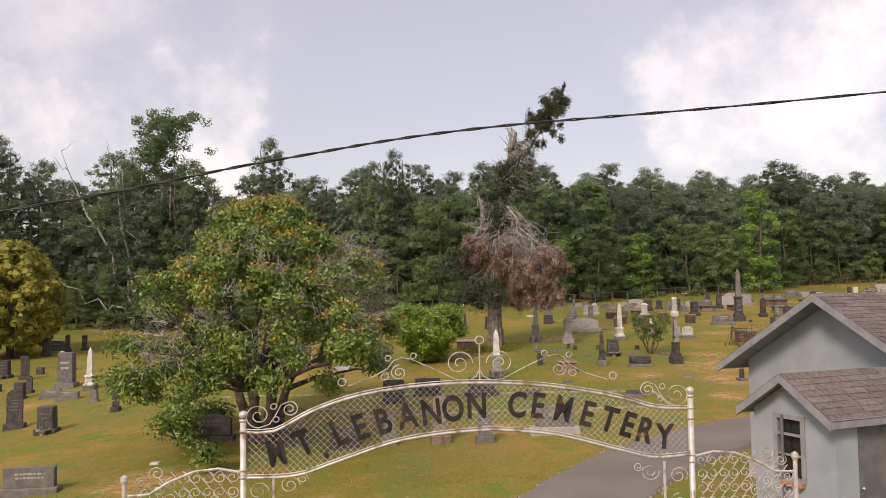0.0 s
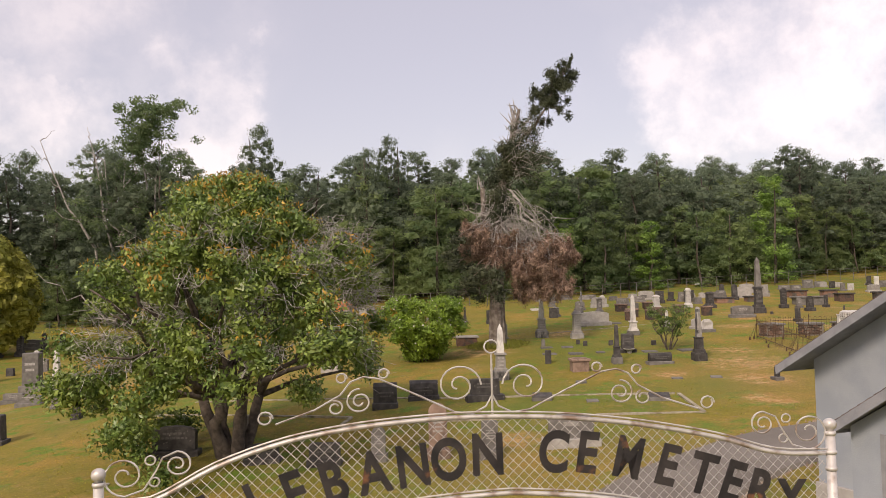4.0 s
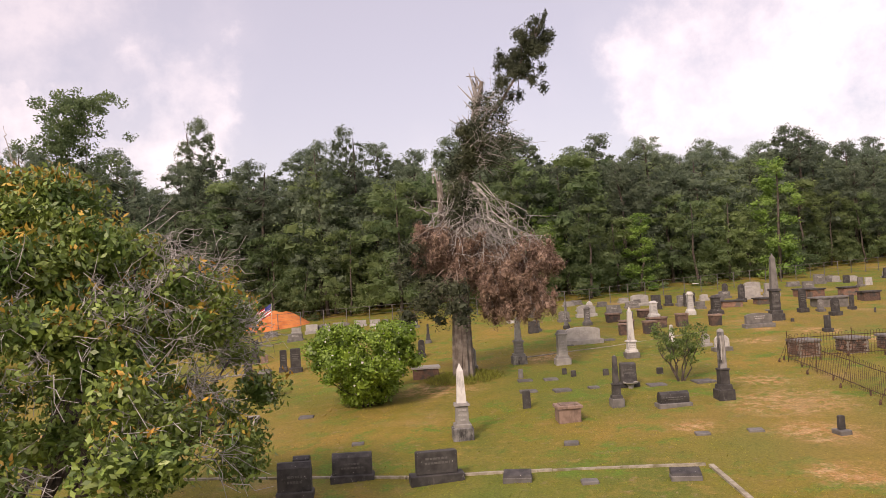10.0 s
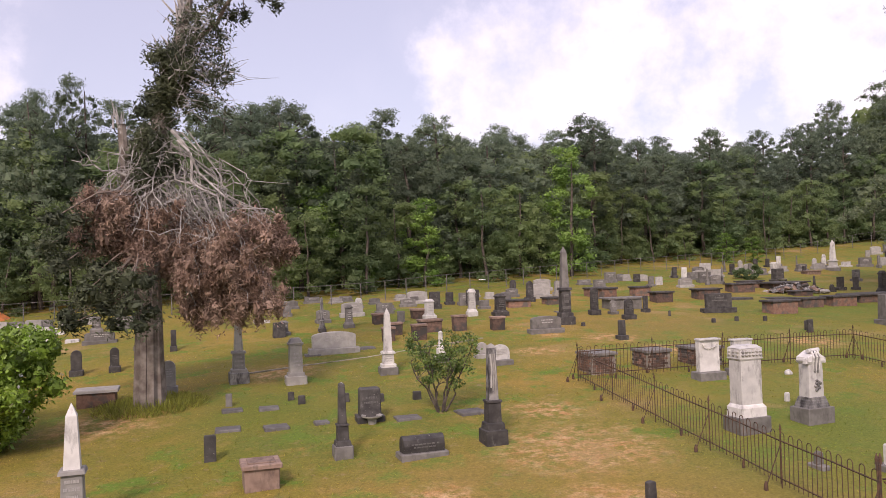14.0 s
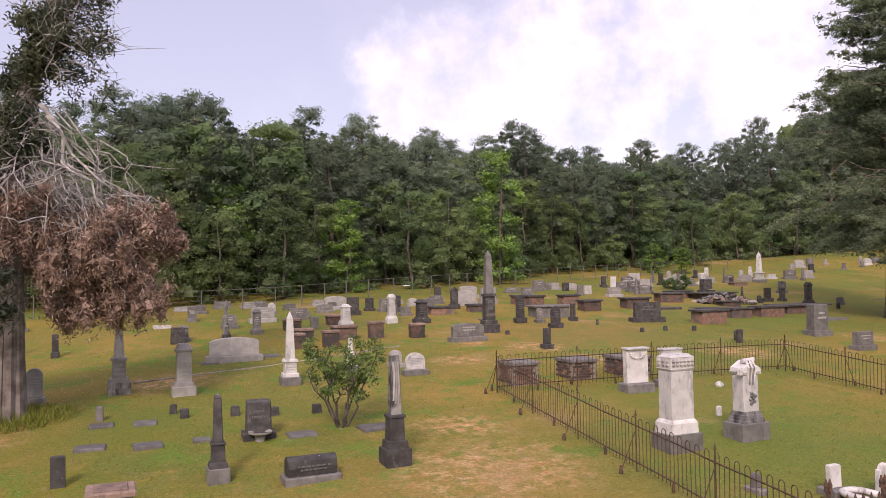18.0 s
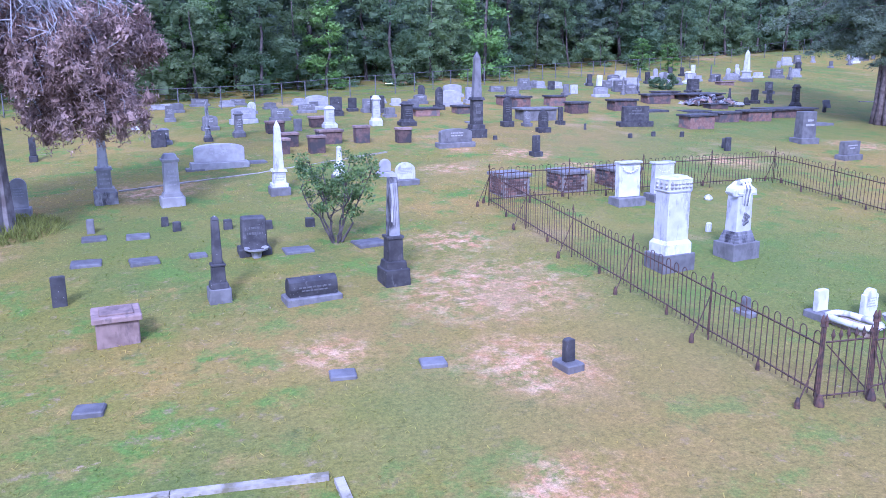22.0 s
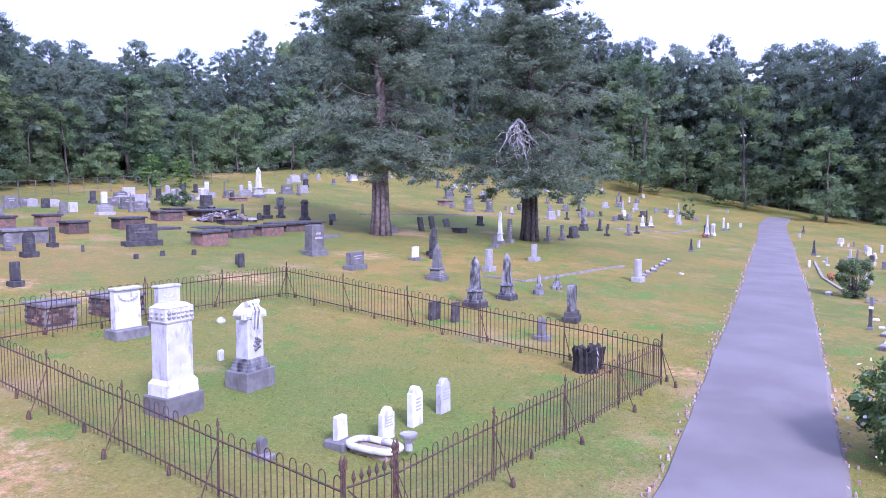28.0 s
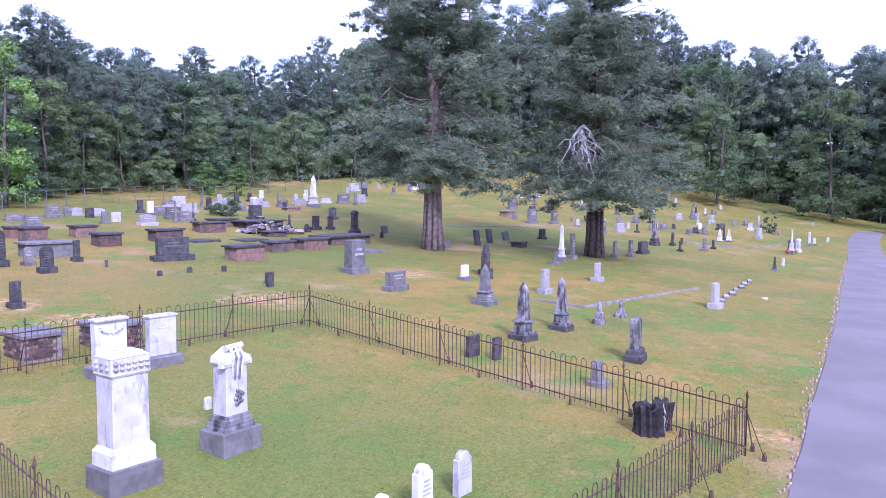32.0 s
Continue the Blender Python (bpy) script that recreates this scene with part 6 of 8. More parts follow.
def plot_gate():
    e = new("iron_gate")
    tagged(e, "narrow rusted iron gate with heavy posts and a diagonal brace", "gate")
    a, b = Vector((*GATE_A, 0)), Vector((*GATE_B, 0))
    way = (b - a).normalized()
    ang = math.atan2(way.y, way.x)
    z = gz(14.7, 27.6)
    for p in (a, b):
        for off in (-0.03, 0.03):
            q = p + way * off
            s = Shape().tube([(q.x, q.y, z - 0.2), (q.x, q.y, z + 1.22)], 0.012, n=8)
            s.turned(q.x, q.y, [(0.034, z + 1.2), (0.025, z + 1.24), (0.032, z + 1.28), (0.006, z + 1.37)], 8)
            s.done("gate_post", IRON, e)
        Shape().turned(p.x, p.y - 0.05, [(0.08, z - 0.1), (0.07, z + 0.08), (0.03, z + 0.2)], 8).done("foot", IRON, e)
    n = 6
    for i in range(n):
        p = a + way * (0.1 + 0.76 * (i + 0.5) / n)
        Shape().tube([(p.x, p.y, z + 0.1), (p.x, p.y, z + 1.0)], 0.009, n=4).done("bar", IRON, e)
        Shape().turned(p.x, p.y, [(0.012, z + 1.0), (0.03, z + 1.05), (0.02, z + 1.09), (0.004, z + 1.15)], 6).done("finial", IRON, e)
    for zz in (0.16, 0.96):
        p, q = a + way * 0.06, b - way * 0.06
        Shape().tube([(p.x, p.y, z + zz), (q.x, q.y, z + zz)], 0.014, n=4).done("rail", IRON, e)
    p, q = a + way * 0.08, b - way * 0.06
    Shape().tube([(p.x, p.y, z + 0.92), (q.x, q.y, z + 0.2)], 0.013, n=4).done("diagonal_brace", IRON, e)
    s = Shape().tube([(b.x, b.y, z + 1.0), (b.x + 0.25, b.y - 0.3, z)], 0.01, n=4)
    s.done("stay_rod", IRON, e)


plot_gate()

# ---- concrete kerbs ----
KERB = mat("weathered_concrete", (0.24, 0.215, 0.165), (0.36, 0.325, 0.26), 0.95, 7, 7, 0.6, 40, c3=(0.16, 0.14, 0.08), scale3=3.5, lo3=0.52, hi3=0.62)


KERB_DARK = mat("lichened_dark_kerb", (0.15, 0.135, 0.115), (0.235, 0.215, 0.185), 0.95, 3, 6, 0.4, 40)


def kerb(pts, label, wide=0.125, high=0.03, stuffing=KERB):
    e = new("plot_kerb")
    tagged(e, label, "kerb", "plot kerbs")
    for i in range(len(pts) - 1):
        a, b = Vector((*pts[i], 0)), Vector((*pts[i + 1], 0))
        way = (b - a).normalized()
        side = Vector((-way.y, way.x, 0)) * wide / 2
        n = max(1, int((b - a).length / 1.6))
        for k in range(n):
            p = a.lerp(b, k / n) + way * 0.006
            q = a.lerp(b, (k + 1) / n) - way * 0.006
            up = noise.noise(p * 1.7) * 0.015
            rings = []
            for v in (p, q):
                zz = gz(v.x, v.y) + high + up
                rings.append([(v - side).to_tuple()[:2] + (zz - 0.2,), (v + side).to_tuple()[:2] + (zz - 0.2,), (v + side * 0.93).to_tuple()[:2] + (zz,), (v - side * 0.93).to_tuple()[:2] + (zz,)])
            Shape().rings(rings).done("kerb_stone", stuffing, e)


kerb([(8.21, 29.37), (8.00, 26.49), (-3.19, 28.32), (-2.88, 29.52), (-10.65, 33.68)], "low pale concrete kerb round a family plot")
kerb([(8.13, 29.49), (1.00, 31.10), (-9.46, 35.42)], "low pale concrete kerb behind a row of headstones")
kerb([(36.26, 38.90), (36.44, 37.12), (46.40, 36.68)], "low dull concrete kerb edging a plot", 0.12, 0.06, KERB_DARK)
kerb([(71.74, 47.16), (74.66, 42.97), (82.19, 43.04)], "low brown kerb edging a plot", 0.15, 0.07, KERB_DARK)
kerb([(46.52, 26.50), (52.66, 28.40), (62.84, 30.30)], "low kerb of small stones beside the lane", 0.14, 0.06)
kerb([(45.59, 25.74), (45.75, 24.00)], "short pale kerb beside a bush", 0.12, 0.05)
kerb([(6.75, 46.44), (10.98, 47.21), (16.21, 49.19)], "low concrete kerb sunk in the lawn", 0.14, 0.01)
kerb([(54.18, 59.85), (61.29, 58.81), (73.12, 56.85)], "dull kerb crossing the lawn", 0.15, 0.04, KERB_DARK)

# ---- entrance arch ----
GATE_TURN = 2.9


def spiral(cx, cz, r0, r1, start, turns, n=26):
    """A flat spiral in x and z from radius r0 in to r1; angles in turns."""
    out = []
    for i in range(n + 1):
        t = i / n
        r = r0 + (r1 - r0) * t
        a = 2 * math.pi * (start + turns * t)
        out.append((cx + r * math.cos(a), 0, cz + r * math.sin(a)))
    return out


def between(rows, s):
    for (a, za), (b, zb) in zip(rows, rows[1:]):
        if a <= s <= b:
            t = (s - a) / (b - a)
            return za + (zb - za) * t
    return rows[0][1] if s < rows[0][0] else rows[-1][1]


def smooth_pairs(rows, step=0.12):
    return [(p.x, p.y) for p in smooth_line(rows, step)]


def entrance_arch():
    z0 = (gz(-0.6, 8.0) - 0.605) / 0.823
    e = new("entrance_arch")
    e.matrix_basis = pose(-3.25, 7.89, 0.605, 0, 0, GATE_TURN) @ Matrix.Diagonal((0.909, 0.909, 0.823, 1))
    tagged(e, "silver painted wrought-iron arch with black letters over the lane", "gate arch")
    top = smooth_pairs([(0.02, 2.67), (0.38, 2.67), (0.86, 2.93), (1.4, 3.12), (1.97, 3.22), (2.55, 3.265), (3.0, 3.27), (3.6, 3.235), (4.22, 3.15), (4.86, 3.01), (5.36, 2.85), (5.83, 2.82)])
    low = smooth_pairs([(0.02, 2.04), (0.65, 2.05), (1.14, 2.21), (1.84, 2.45), (2.35, 2.545), (2.9, 2.59), (3.3, 2.59), (4.05, 2.49), (4.84, 2.26), (5.33, 2.13), (5.83, 2.15)])
    for nm, rows in (("top_rail", top), ("lower_rail", low)):
        s = Shape().tube([(x, 0, z) for x, z in rows], 0.021, n=8)
        s.tube([(x, -0.012, z + 0.042) for x, z in rows], 0.009, n=5)
        s.done(nm, SILVER, e, smooth=True)
    for sx, zt in ((0.0, 2.94), (5.85, 3.11)):
        s = Shape().tube([(sx, 0, z0 - 0.3), (sx, 0, zt - 0.1)], 0.039, n=12)
        s.turned(sx, 0, [(0.042, zt - 0.13), (0.048, zt - 0.11), (0.042, zt - 0.09)], 12)
        for zz in (2.05, 2.15, 2.68, 2.83):
            s.turned(sx, 0, [(0.042, zz - 0.02), (0.05, zz), (0.042, zz + 0.02)], 12)
        p = s.done("post", SILVER, e, smooth=True)
        Shape().turned(sx, 0, [(0.03, zt - 0.09)] + [(0.056 * math.sin(a), zt - 0.03 - 0.056 * math.cos(a)) for a in np.linspace(0.5, 3.1, 9)], 12).done("ball", SILVER, p, smooth=True)
        inner = sx + (0.38 if sx < 1 else -0.38)
        Shape().tube([(inner, 0, z0 - 0.3), (inner, 0, 2.06)], 0.02, n=6).done("inner_leg", SILVER, e)
        mid = (sx + inner) / 2
        for k in range(6):
            zz = 1.85 - k * 0.38
            sp = Shape().tube(spiral(mid, zz, 0.13, 0.03, 0.25 * k, 1.4), 0.0075, n=4)
            sp.done("scroll", SILVER, e)
        br = inner + (0.2 if sx < 1 else -0.2)
        Shape().tube(spiral(br, 1.92, 0.13, 0.03, 0.0, 1.6 if sx < 1 else -1.6), 0.008, n=4).done("bracket_scroll", SILVER, e)
        Shape().tube(spiral(br + (0.16 if sx < 1 else -0.16), 2.0, 0.07, 0.02, 0.0, 1.4 if sx < 1 else -1.4), 0.008, n=4).done("bracket_scroll", SILVER, e)
        # side panel with its own end post
        way = -1 if sx < 1 else 1
        base_z = 2.12
        rail = [(sx + way * a, 0, base_z + b) for a, b in ((0.03, 0.0), (0.3, 0.06), (0.6, 0.03), (0.9, -0.1), (1.15, -0.26), (1.4, -0.27))]
        Shape().tube(rail, 0.02, n=6).done("panel_rail", SILVER, e)
        Shape().tube([(sx + way * 0.03, 0, z0 + 0.2), (sx + way * 1.42, 0, z0 + 0.2)], 0.02, n=6).done("panel_rail", SILVER, e)
        ep = Shape().tube([(sx + way * 1.44, 0, z0 - 0.3), (sx + way * 1.44, 0, base_z - 0.1)], 0.03, n=8)
        ep.turned(sx + way * 1.44, 0, [(0.035, base_z - 0.1), (0.05, base_z - 0.06), (0.045, base_z - 0.01), (0.01, base_z + 0.02)], 10)
        ep.done("end_post", SILVER, e)
        for k in range(9):
            cx = sx + way * (0.13 + 0.15 * k)
            ztop = base_z + 0.04 - max(0, k - 4) * 0.07
            for j in range(5):
                cz = ztop - 0.1 - j * 0.2
                Shape().tube(spiral(cx, cz, 0.085, 0.02, 0.25 + 0.5 * (j % 2), 1.35 * (1 if (k + j) % 2 else -1)), 0.0075, n=4).done("scroll", SILVER, e)
                if k < 8:
                    Shape().tube([(cx, 0, cz - 0.1), (cx + way * 0.15, 0, cz + 0.1)], 0.006, n=4).done("lattice_bar", SILVER, e)
        Shape().tube(spiral(sx + way * 1.05, base_z + 0.02, 0.1, 0.025, 0.6, 1.4 * way), 0.0075, n=4).done("scroll", SILVER, e)
        Shape().tube(spiral(sx + way * 1.24, base_z - 0.1, 0.08, 0.025, 0.1, -1.4 * way), 0.0075, n=4).done("scroll", SILVER, e)
        # volutes on the shoulder of the arch
        f = 1 if sx < 1 else -1
        zr = 2.7 if sx < 1 else 2.84
        Shape().tube(spiral(sx + f * 0.19, zr + 0.19, 0.17, 0.03, 0.75, -1.7 * f, 34) , 0.008, n=4).done("volute", SILVER, e)
        Shape().tube([(sx + f * 0.19, 0, zr + 0.02), (sx + f * 0.33, 0, zr + 0.07), (sx + f * 0.42, 0, zr + 0.22), (sx + f * 0.47, 0, zr + 0.33), (sx + f * 0.58, 0, zr + 0.38)], 0.008, n=4).done("volute", SILVER, e)
        Shape().tube(spiral(sx + f * 0.58, zr + 0.27, 0.11, 0.025, 0.25, -1.6 * f, 30), 0.008, n=4).done("volute", SILVER, e)
        for dx, dz in ((0.38, 0.31), (0.41, 0.13)):
            Shape().tube(spiral(sx + f * dx, zr + dz, 0.04, 0.036, 0.0, 1.0, 12), 0.007, n=4).done("ring", SILVER, e)
    # crest
    cx, cz = 3.02, 3.30
    Shape().tube([(cx, 0, cz - 0.02), (cx, 0, cz + 0.52)], 0.009, n=5).done("crest_stem", SILVER, e)
    Shape().tube(spiral(cx, cz + 0.58, 0.057, 0.056, 0, 1, 14), 0.0075, n=4).done("ring", SILVER, e)
    for f in (-1, 1):
        Shape().tube(spiral(cx + f * 0.27, cz + 0.25, 0.185, 0.03, 0.5 if f > 0 else 0.0, 1.7 * -f, 34), 0.008, n=4).done("volute", SILVER, e)
        Shape().tube([(cx, 0, cz + 0.16), (cx + f * 0.05, 0, cz + 0.06), (cx + f * 0.16, 0, cz), (cx + f * 0.3, 0, cz + 0.02), (cx + f * 0.6, 0, cz + 0.18), (cx + f * 0.9, 0, cz + 0.33), (cx + f * 1.02, 0, cz + 0.35), (cx + f * 1.12, 0, cz + 0.31), (cx + f * 1.2, 0, cz + 0.2), (cx + f * 1.4, 0, cz + 0.08), (cx + f * 1.7, 0, cz - 0.03)], 0.008, n=4).done("tendril", SILVER, e)
        Shape().tube(spiral(cx + f * 1.05, cz + 0.14, 0.11, 0.025, 0.25, 1.7 * -f, 30), 0.008, n=4).done("volute", SILVER, e)
        Shape().tube(spiral(cx + f * 1.24, cz + 0.09, 0.065, 0.03, 0.3, 1.2 * f, 18), 0.008, n=4).done("volute", SILVER, e)
        for dx, dz, rr in ((0.86, 0.37, 0.045), (1.19, 0.34, 0.045), (1.78, 0.02, 0.06)):
            Shape().tube(spiral(cx + f * dx, cz + dz, rr, rr * 0.7, 0.0, 1.1, 14), 0.008, n=4).done("ring", SILVER, e)
    # chain-link infill: every wire runs slantwise between the rails
    net = Shape()
    for f in (-1, 1):
        k = -1.2
        while k < 6.6:
            run = []
            for i in range(41):
                s = k + f * (i / 40 - 0.5) * 1.3
                z = 1.95 + 1.4 * i / 40
                if 0.05 < s < 5.8 and between(low, s) < z < between(top, s):
                    run.append((s, 0.004 * f, z))
            if len(run) > 1:
                net.tube([run[0], run[-1]], 0.0035, n=3)
            k += 0.085
    tagged(net.done("wire_mesh", WIRE, e), kind="stuff")
    # letters
    places = ((0.42, 2.36), (0.76, 2.49), (0.99, 2.43), (1.2, 2.61), (1.47, 2.68), (1.76, 2.75), (2.07, 2.82), (2.38, 2.86), (2.66, 2.9), (2.97, 2.93), (3.5, 2.93), (3.77, 2.91), (4.11, 2.85), (4.43, 2.77), (4.72, 2.68), (4.97, 2.6), (5.2, 2.51), (5.47, 2.41))
    for (s, z), ch in zip(places, "MT.LEBANONCEMETERY"):
        cu = bpy.data.curves.new("letter", "FONT")
        cu.body, cu.size, cu.extrude, cu.offset = ch, 0.44, 0.006, 0.0125
        cu.align_x, cu.align_y = "CENTER", "CENTER"
        tmp = new("letter", cu)
        bpy.context.view_layer.update()
        me = bpy.data.meshes.new_from_object(tmp.evaluated_get(bpy.context.evaluated_depsgraph_get()))
        bpy.data.objects.remove(tmp)
        me.materials.append(PLATE)
        o = new("letter", me)
        o.parent = e
        slope = math.atan2(between(top, s + 0.2) + between(low, s + 0.2) - between(top, s - 0.2) - between(low, s - 0.2), 0.8) * 1.15
        o.matrix_basis = Matrix.Translation((s, -0.03, z)) @ Matrix.Rotation(-slope, 4, "Y") @ Matrix.Rotation(math.pi / 2, 4, "X") @ Matrix.Diagonal((0.8 if ch != "M" else 0.7, 1.12, 1, 1))
        o["label"] = "black sheet-metal letter"


entrance_arch()

# ---- chapel by the gate ----
SIDING = mat("pale_blue_painted_wall", (0.25, 0.287, 0.335), (0.29, 0.325, 0.37), 0.75, 2, 5, 0.15, 40)
FASCIA = mat("grey_painted_board", (0.19, 0.20, 0.225), (0.24, 0.25, 0.275), 0.7, 4, 4, 0.2, 30)
FOOTING = mat("grey_block_footing", (0.30, 0.29, 0.28), (0.38, 0.37, 0.36), 0.9, 3, 5, 0.4, 30)
SHINGLE = mat("brown_grey_shingle", (0.10, 0.082, 0.082), (0.155, 0.128, 0.125), 0.95, 12, 4, 0.5, 80, objrand=0.22)
TRIM = mat("white_window_paint", (0.2, 0.21, 0.23), (0.25, 0.26, 0.28), 0.6, 5, 3, 0.05, 30)
DOOR = mat("dark_grey_door", (0.10, 0.10, 0.11), (0.14, 0.14, 0.15), 0.6, 4, 3, 0.1, 30)
CLAY_BRICK = mat("sill_brick", (0.34, 0.16, 0.11), (0.42, 0.22, 0.15), 0.9, 8, 3, 0.3, 40)
GLASS = bpy.data.materials.new("dark_window_glass")
GLASS.use_nodes = True
GLASS.node_tree.nodes["Principled BSDF"].inputs["Base Color"].default_value = (0.02, 0.022, 0.025, 1)
GLASS.node_tree.nodes["Principled BSDF"].inputs["Roughness"].default_value = 0.08


def gable_roof(parent, x0, x1, cy, half, apex, drop, thick=0.1, board=0.17):
    """Two shingled slopes with ridge along x, fascia on the open gable."""
    rise = drop / half
    for f in (-1, 1):
        ring = [[(x, cy, apex - thick), (x, cy + f * half, apex - drop - thick), (x, cy + f * half, apex - drop), (x, cy, apex)] for x in (x0, x1)]
        slope = Shape().rings(ring).done("roof_slope", FASCIA, parent)
        length = math.hypot(half, drop)
        rows = int(length / 0.14)
        for i in range(rows):
            d0, d1 = i * length / rows, (i + 1) * length / rows + 0.02
            x = x0 - 0.02
            while x < x1:
                w = 0.42 + 0.1 * rng_stone.random()
                xe = min(x + w, x1 + 0.02)
                c, s = half / length, drop / length
                pts = []
                for d, up in ((d0, 0.012), (d1, 0.022)):
                    pts += [(x + 0.006, d, up), (xe - 0.006, d, up)]
                v = [(px, cy + f * (d * c + up * s), apex - d * s + up * c) for px, d, up in pts]
                low_v = [(a, b - f * 0.02 * s, z - 0.02 * c) for a, b, z in v]
                faces = [(0, 1, 3, 2), (4, 6, 7, 5), (2, 3, 7, 6), (0, 4, 5, 1), (0, 2, 6, 4), (1, 5, 7, 3)]
                mesh_object("shingle", v + low_v, faces, SHINGLE, slope)
                x += w
        fr = [(x0 - 0.03, cy + (0 if k == 0 else f * half), apex - (0 if k == 0 else drop) - o) for k in (0, 1) for o in (0.0, board)]
        q = [fr[0], fr[2], fr[3], fr[1]]
        Shape().rings([q, [(a + 0.05, b, c) for a, b, c in q]]).done("fascia", FASCIA, parent)
        ev = [(x0 - 0.02, cy + f * (half + 0.02), apex - drop - 0.12), (x1, cy + f * (half + 0.02), apex - drop - 0.12), (x1, cy + f * (half + 0.02), apex - drop + 0.02), (x0 - 0.02, cy + f * (half + 0.02), apex - drop + 0.02)]
        Shape().rings([ev, [(a, b - f * 0.03, c) for a, b, c in ev]]).done("eave_board", FASCIA, parent)


def gable_wall(parent, x, cy, half, z0, ze, za, thick=0.15, hole=None):
    """A gable end, its outside at x; hole: y0, y1, z0, z1 of a window cut through it."""
    sh = Shape()

    def piece(pts):
        sh.rings([[(x, b, c) for b, c in pts], [(x + thick, b, c) for b, c in pts]])
    if hole:
        a, b, c, d = hole
        piece([(cy - half, z0), (a, z0), (a, ze), (cy - half, ze)])
        piece([(b, z0), (cy + half, z0), (cy + half, ze), (b, ze)])
        piece([(a, z0), (b, z0), (b, c), (a, c)])
        piece([(a, d), (b, d), (b, ze), (a, ze)])
        piece([(cy - half, ze), (cy + half, ze), (cy, za)])
    else:
        piece([(cy - half, z0), (cy + half, z0), (cy + half, ze), (cy, za), (cy - half, ze)])
    return sh.done("gable_wall", SIDING, parent)


def chapel():
    e = new("chapel")
    turn = 20.0
    e.matrix_basis = pose(7.45, 15.4, 0.05, 0, 0, turn)
    tagged(e, "small pale-blue chapel with shingled gable roof and a side entry", "house")
    zg = -0.4
    apex, half, drop = 4.2, 2.97, 1.72
    wall = 2.58
    wz = apex - 0.1 - drop * wall / half
    gable_wall(e, 0.55, 0, wall, 0.2, wz, apex - 0.12)
    for f in (-1, 1):
        Shape().block(1.75, f * (wall - 0.075), 0.2, wz, 2.1, 0.15, c=0.005).done("side_wall", SIDING, e)
    Shape().block(2.85, 0, 0.2, wz, 0.15, 2 * wall, c=0.005).done("back_wall", SIDING, e)
    Shape().block(1.72, 0, zg - 0.3, 0.2, 2.5, 2 * wall + 0.06, c=0.01).done("footing", FOOTING, e)
    gable_roof(e, -0.05, 3.2, 0, half, apex, drop)
    # side entry
    cy, h2, ap2, dr2, w2 = -2.15, 1.05, 2.83, 0.68, 0.9
    x0 = -3.25
    ez = ap2 - 0.1 - dr2 * w2 / h2
    win = (cy - 0.22, cy + 0.36, 1.0, 2.05)
    gable_wall(e, x0 + 0.25, cy, w2, 0.15, ez, ap2 - 0.12, 0.12, win)
    Shape().block(x0 + 2.08, cy + w2 - 0.06, 0.15, ez, 3.42, 0.12, c=0.004).done("entry_wall", SIDING, e)
    door0, door1 = x0 + 0.75, x0 + 1.65
    Shape().block((x0 + 0.37 + door0) / 2, cy - w2 + 0.06, 0.15, ez, door0 - x0 - 0.37, 0.12, c=0.004).done("entry_wall", SIDING, e)
    Shape().block((door1 + 0.54) / 2, cy - w2 + 0.06, 0.15, ez, 0.54 - door1, 0.12, c=0.004).done("entry_wall", SIDING, e)
    d = Shape().block((door0 + door1) / 2, cy - w2 + 0.07, 0.0, ez, door1 - door0 - 0.01, 0.05, c=0.004).done("door", DOOR, e, "dark grey plank door")
    Shape().turned(door0 + 0.12, cy - w2 + 0.02, [(0.01, 0.93), (0.03, 0.96), (0.01, 0.99)], 8).done("handle", SILVER, d)
    Shape().block(x0 + 2.03, cy, zg - 0.3, 0.15, 3.56, 2 * w2 + 0.06, c=0.01).done("footing", FOOTING, e)
    gable_roof(e, x0, 0.54, cy, h2, ap2, dr2, 0.08, 0.15)
    w = Shape()
    a, b, c, dd = win
    for q0, q1, r0, r1 in ((a - 0.06, a + 0.03, c - 0.03, dd + 0.06), (b - 0.03, b + 0.06, c - 0.03, dd + 0.06), (a + 0.03, b - 0.03, dd - 0.02, dd + 0.06), (a + 0.03, b - 0.03, c - 0.03, c + 0.03), (a + 0.03, b - 0.03, (c + dd) / 2 + 0.22, (c + dd) / 2 + 0.26), (a + 0.03, b - 0.03, (c + dd) / 2 - 0.13, (c + dd) / 2 - 0.1)):
        w.block(x0 + 0.25, (q0 + q1) / 2, r0, r1, 0.06, q1 - q0, c=0.003)
    wf = w.done("window_frame", TRIM, e, "white sash window frame")
    Shape().block(x0 + 0.33, (a + b) / 2, c, dd, 0.01, b - a, c=0.002).done("pane", GLASS, wf, "dark window pane")
    for i in range(5):
        Shape().block(x0 + 0.2, a + 0.02 + i * 0.09, c - 0.1, c - 0.03, 0.14, 0.08, c=0.006).done("sill_brick", CLAY_BRICK, wf)
    Shape().tube([(x0 + 0.21, cy + 0.2, 0.2), (x0 + 0.21, cy + 0.2, ez - 0.05)], 0.03, n=8).done("downpipe", DOOR, e)


chapel()


# ---- single trees and shrubs ----
MAG_PROFILE = [(0.2, 3.6), (0.9, 4.3), (1.8, 4.75), (2.8, 4.9), (3.8, 4.6), (4.8, 4.0), (5.7, 3.1), (6.5, 2.1), (7.1, 1.0)]


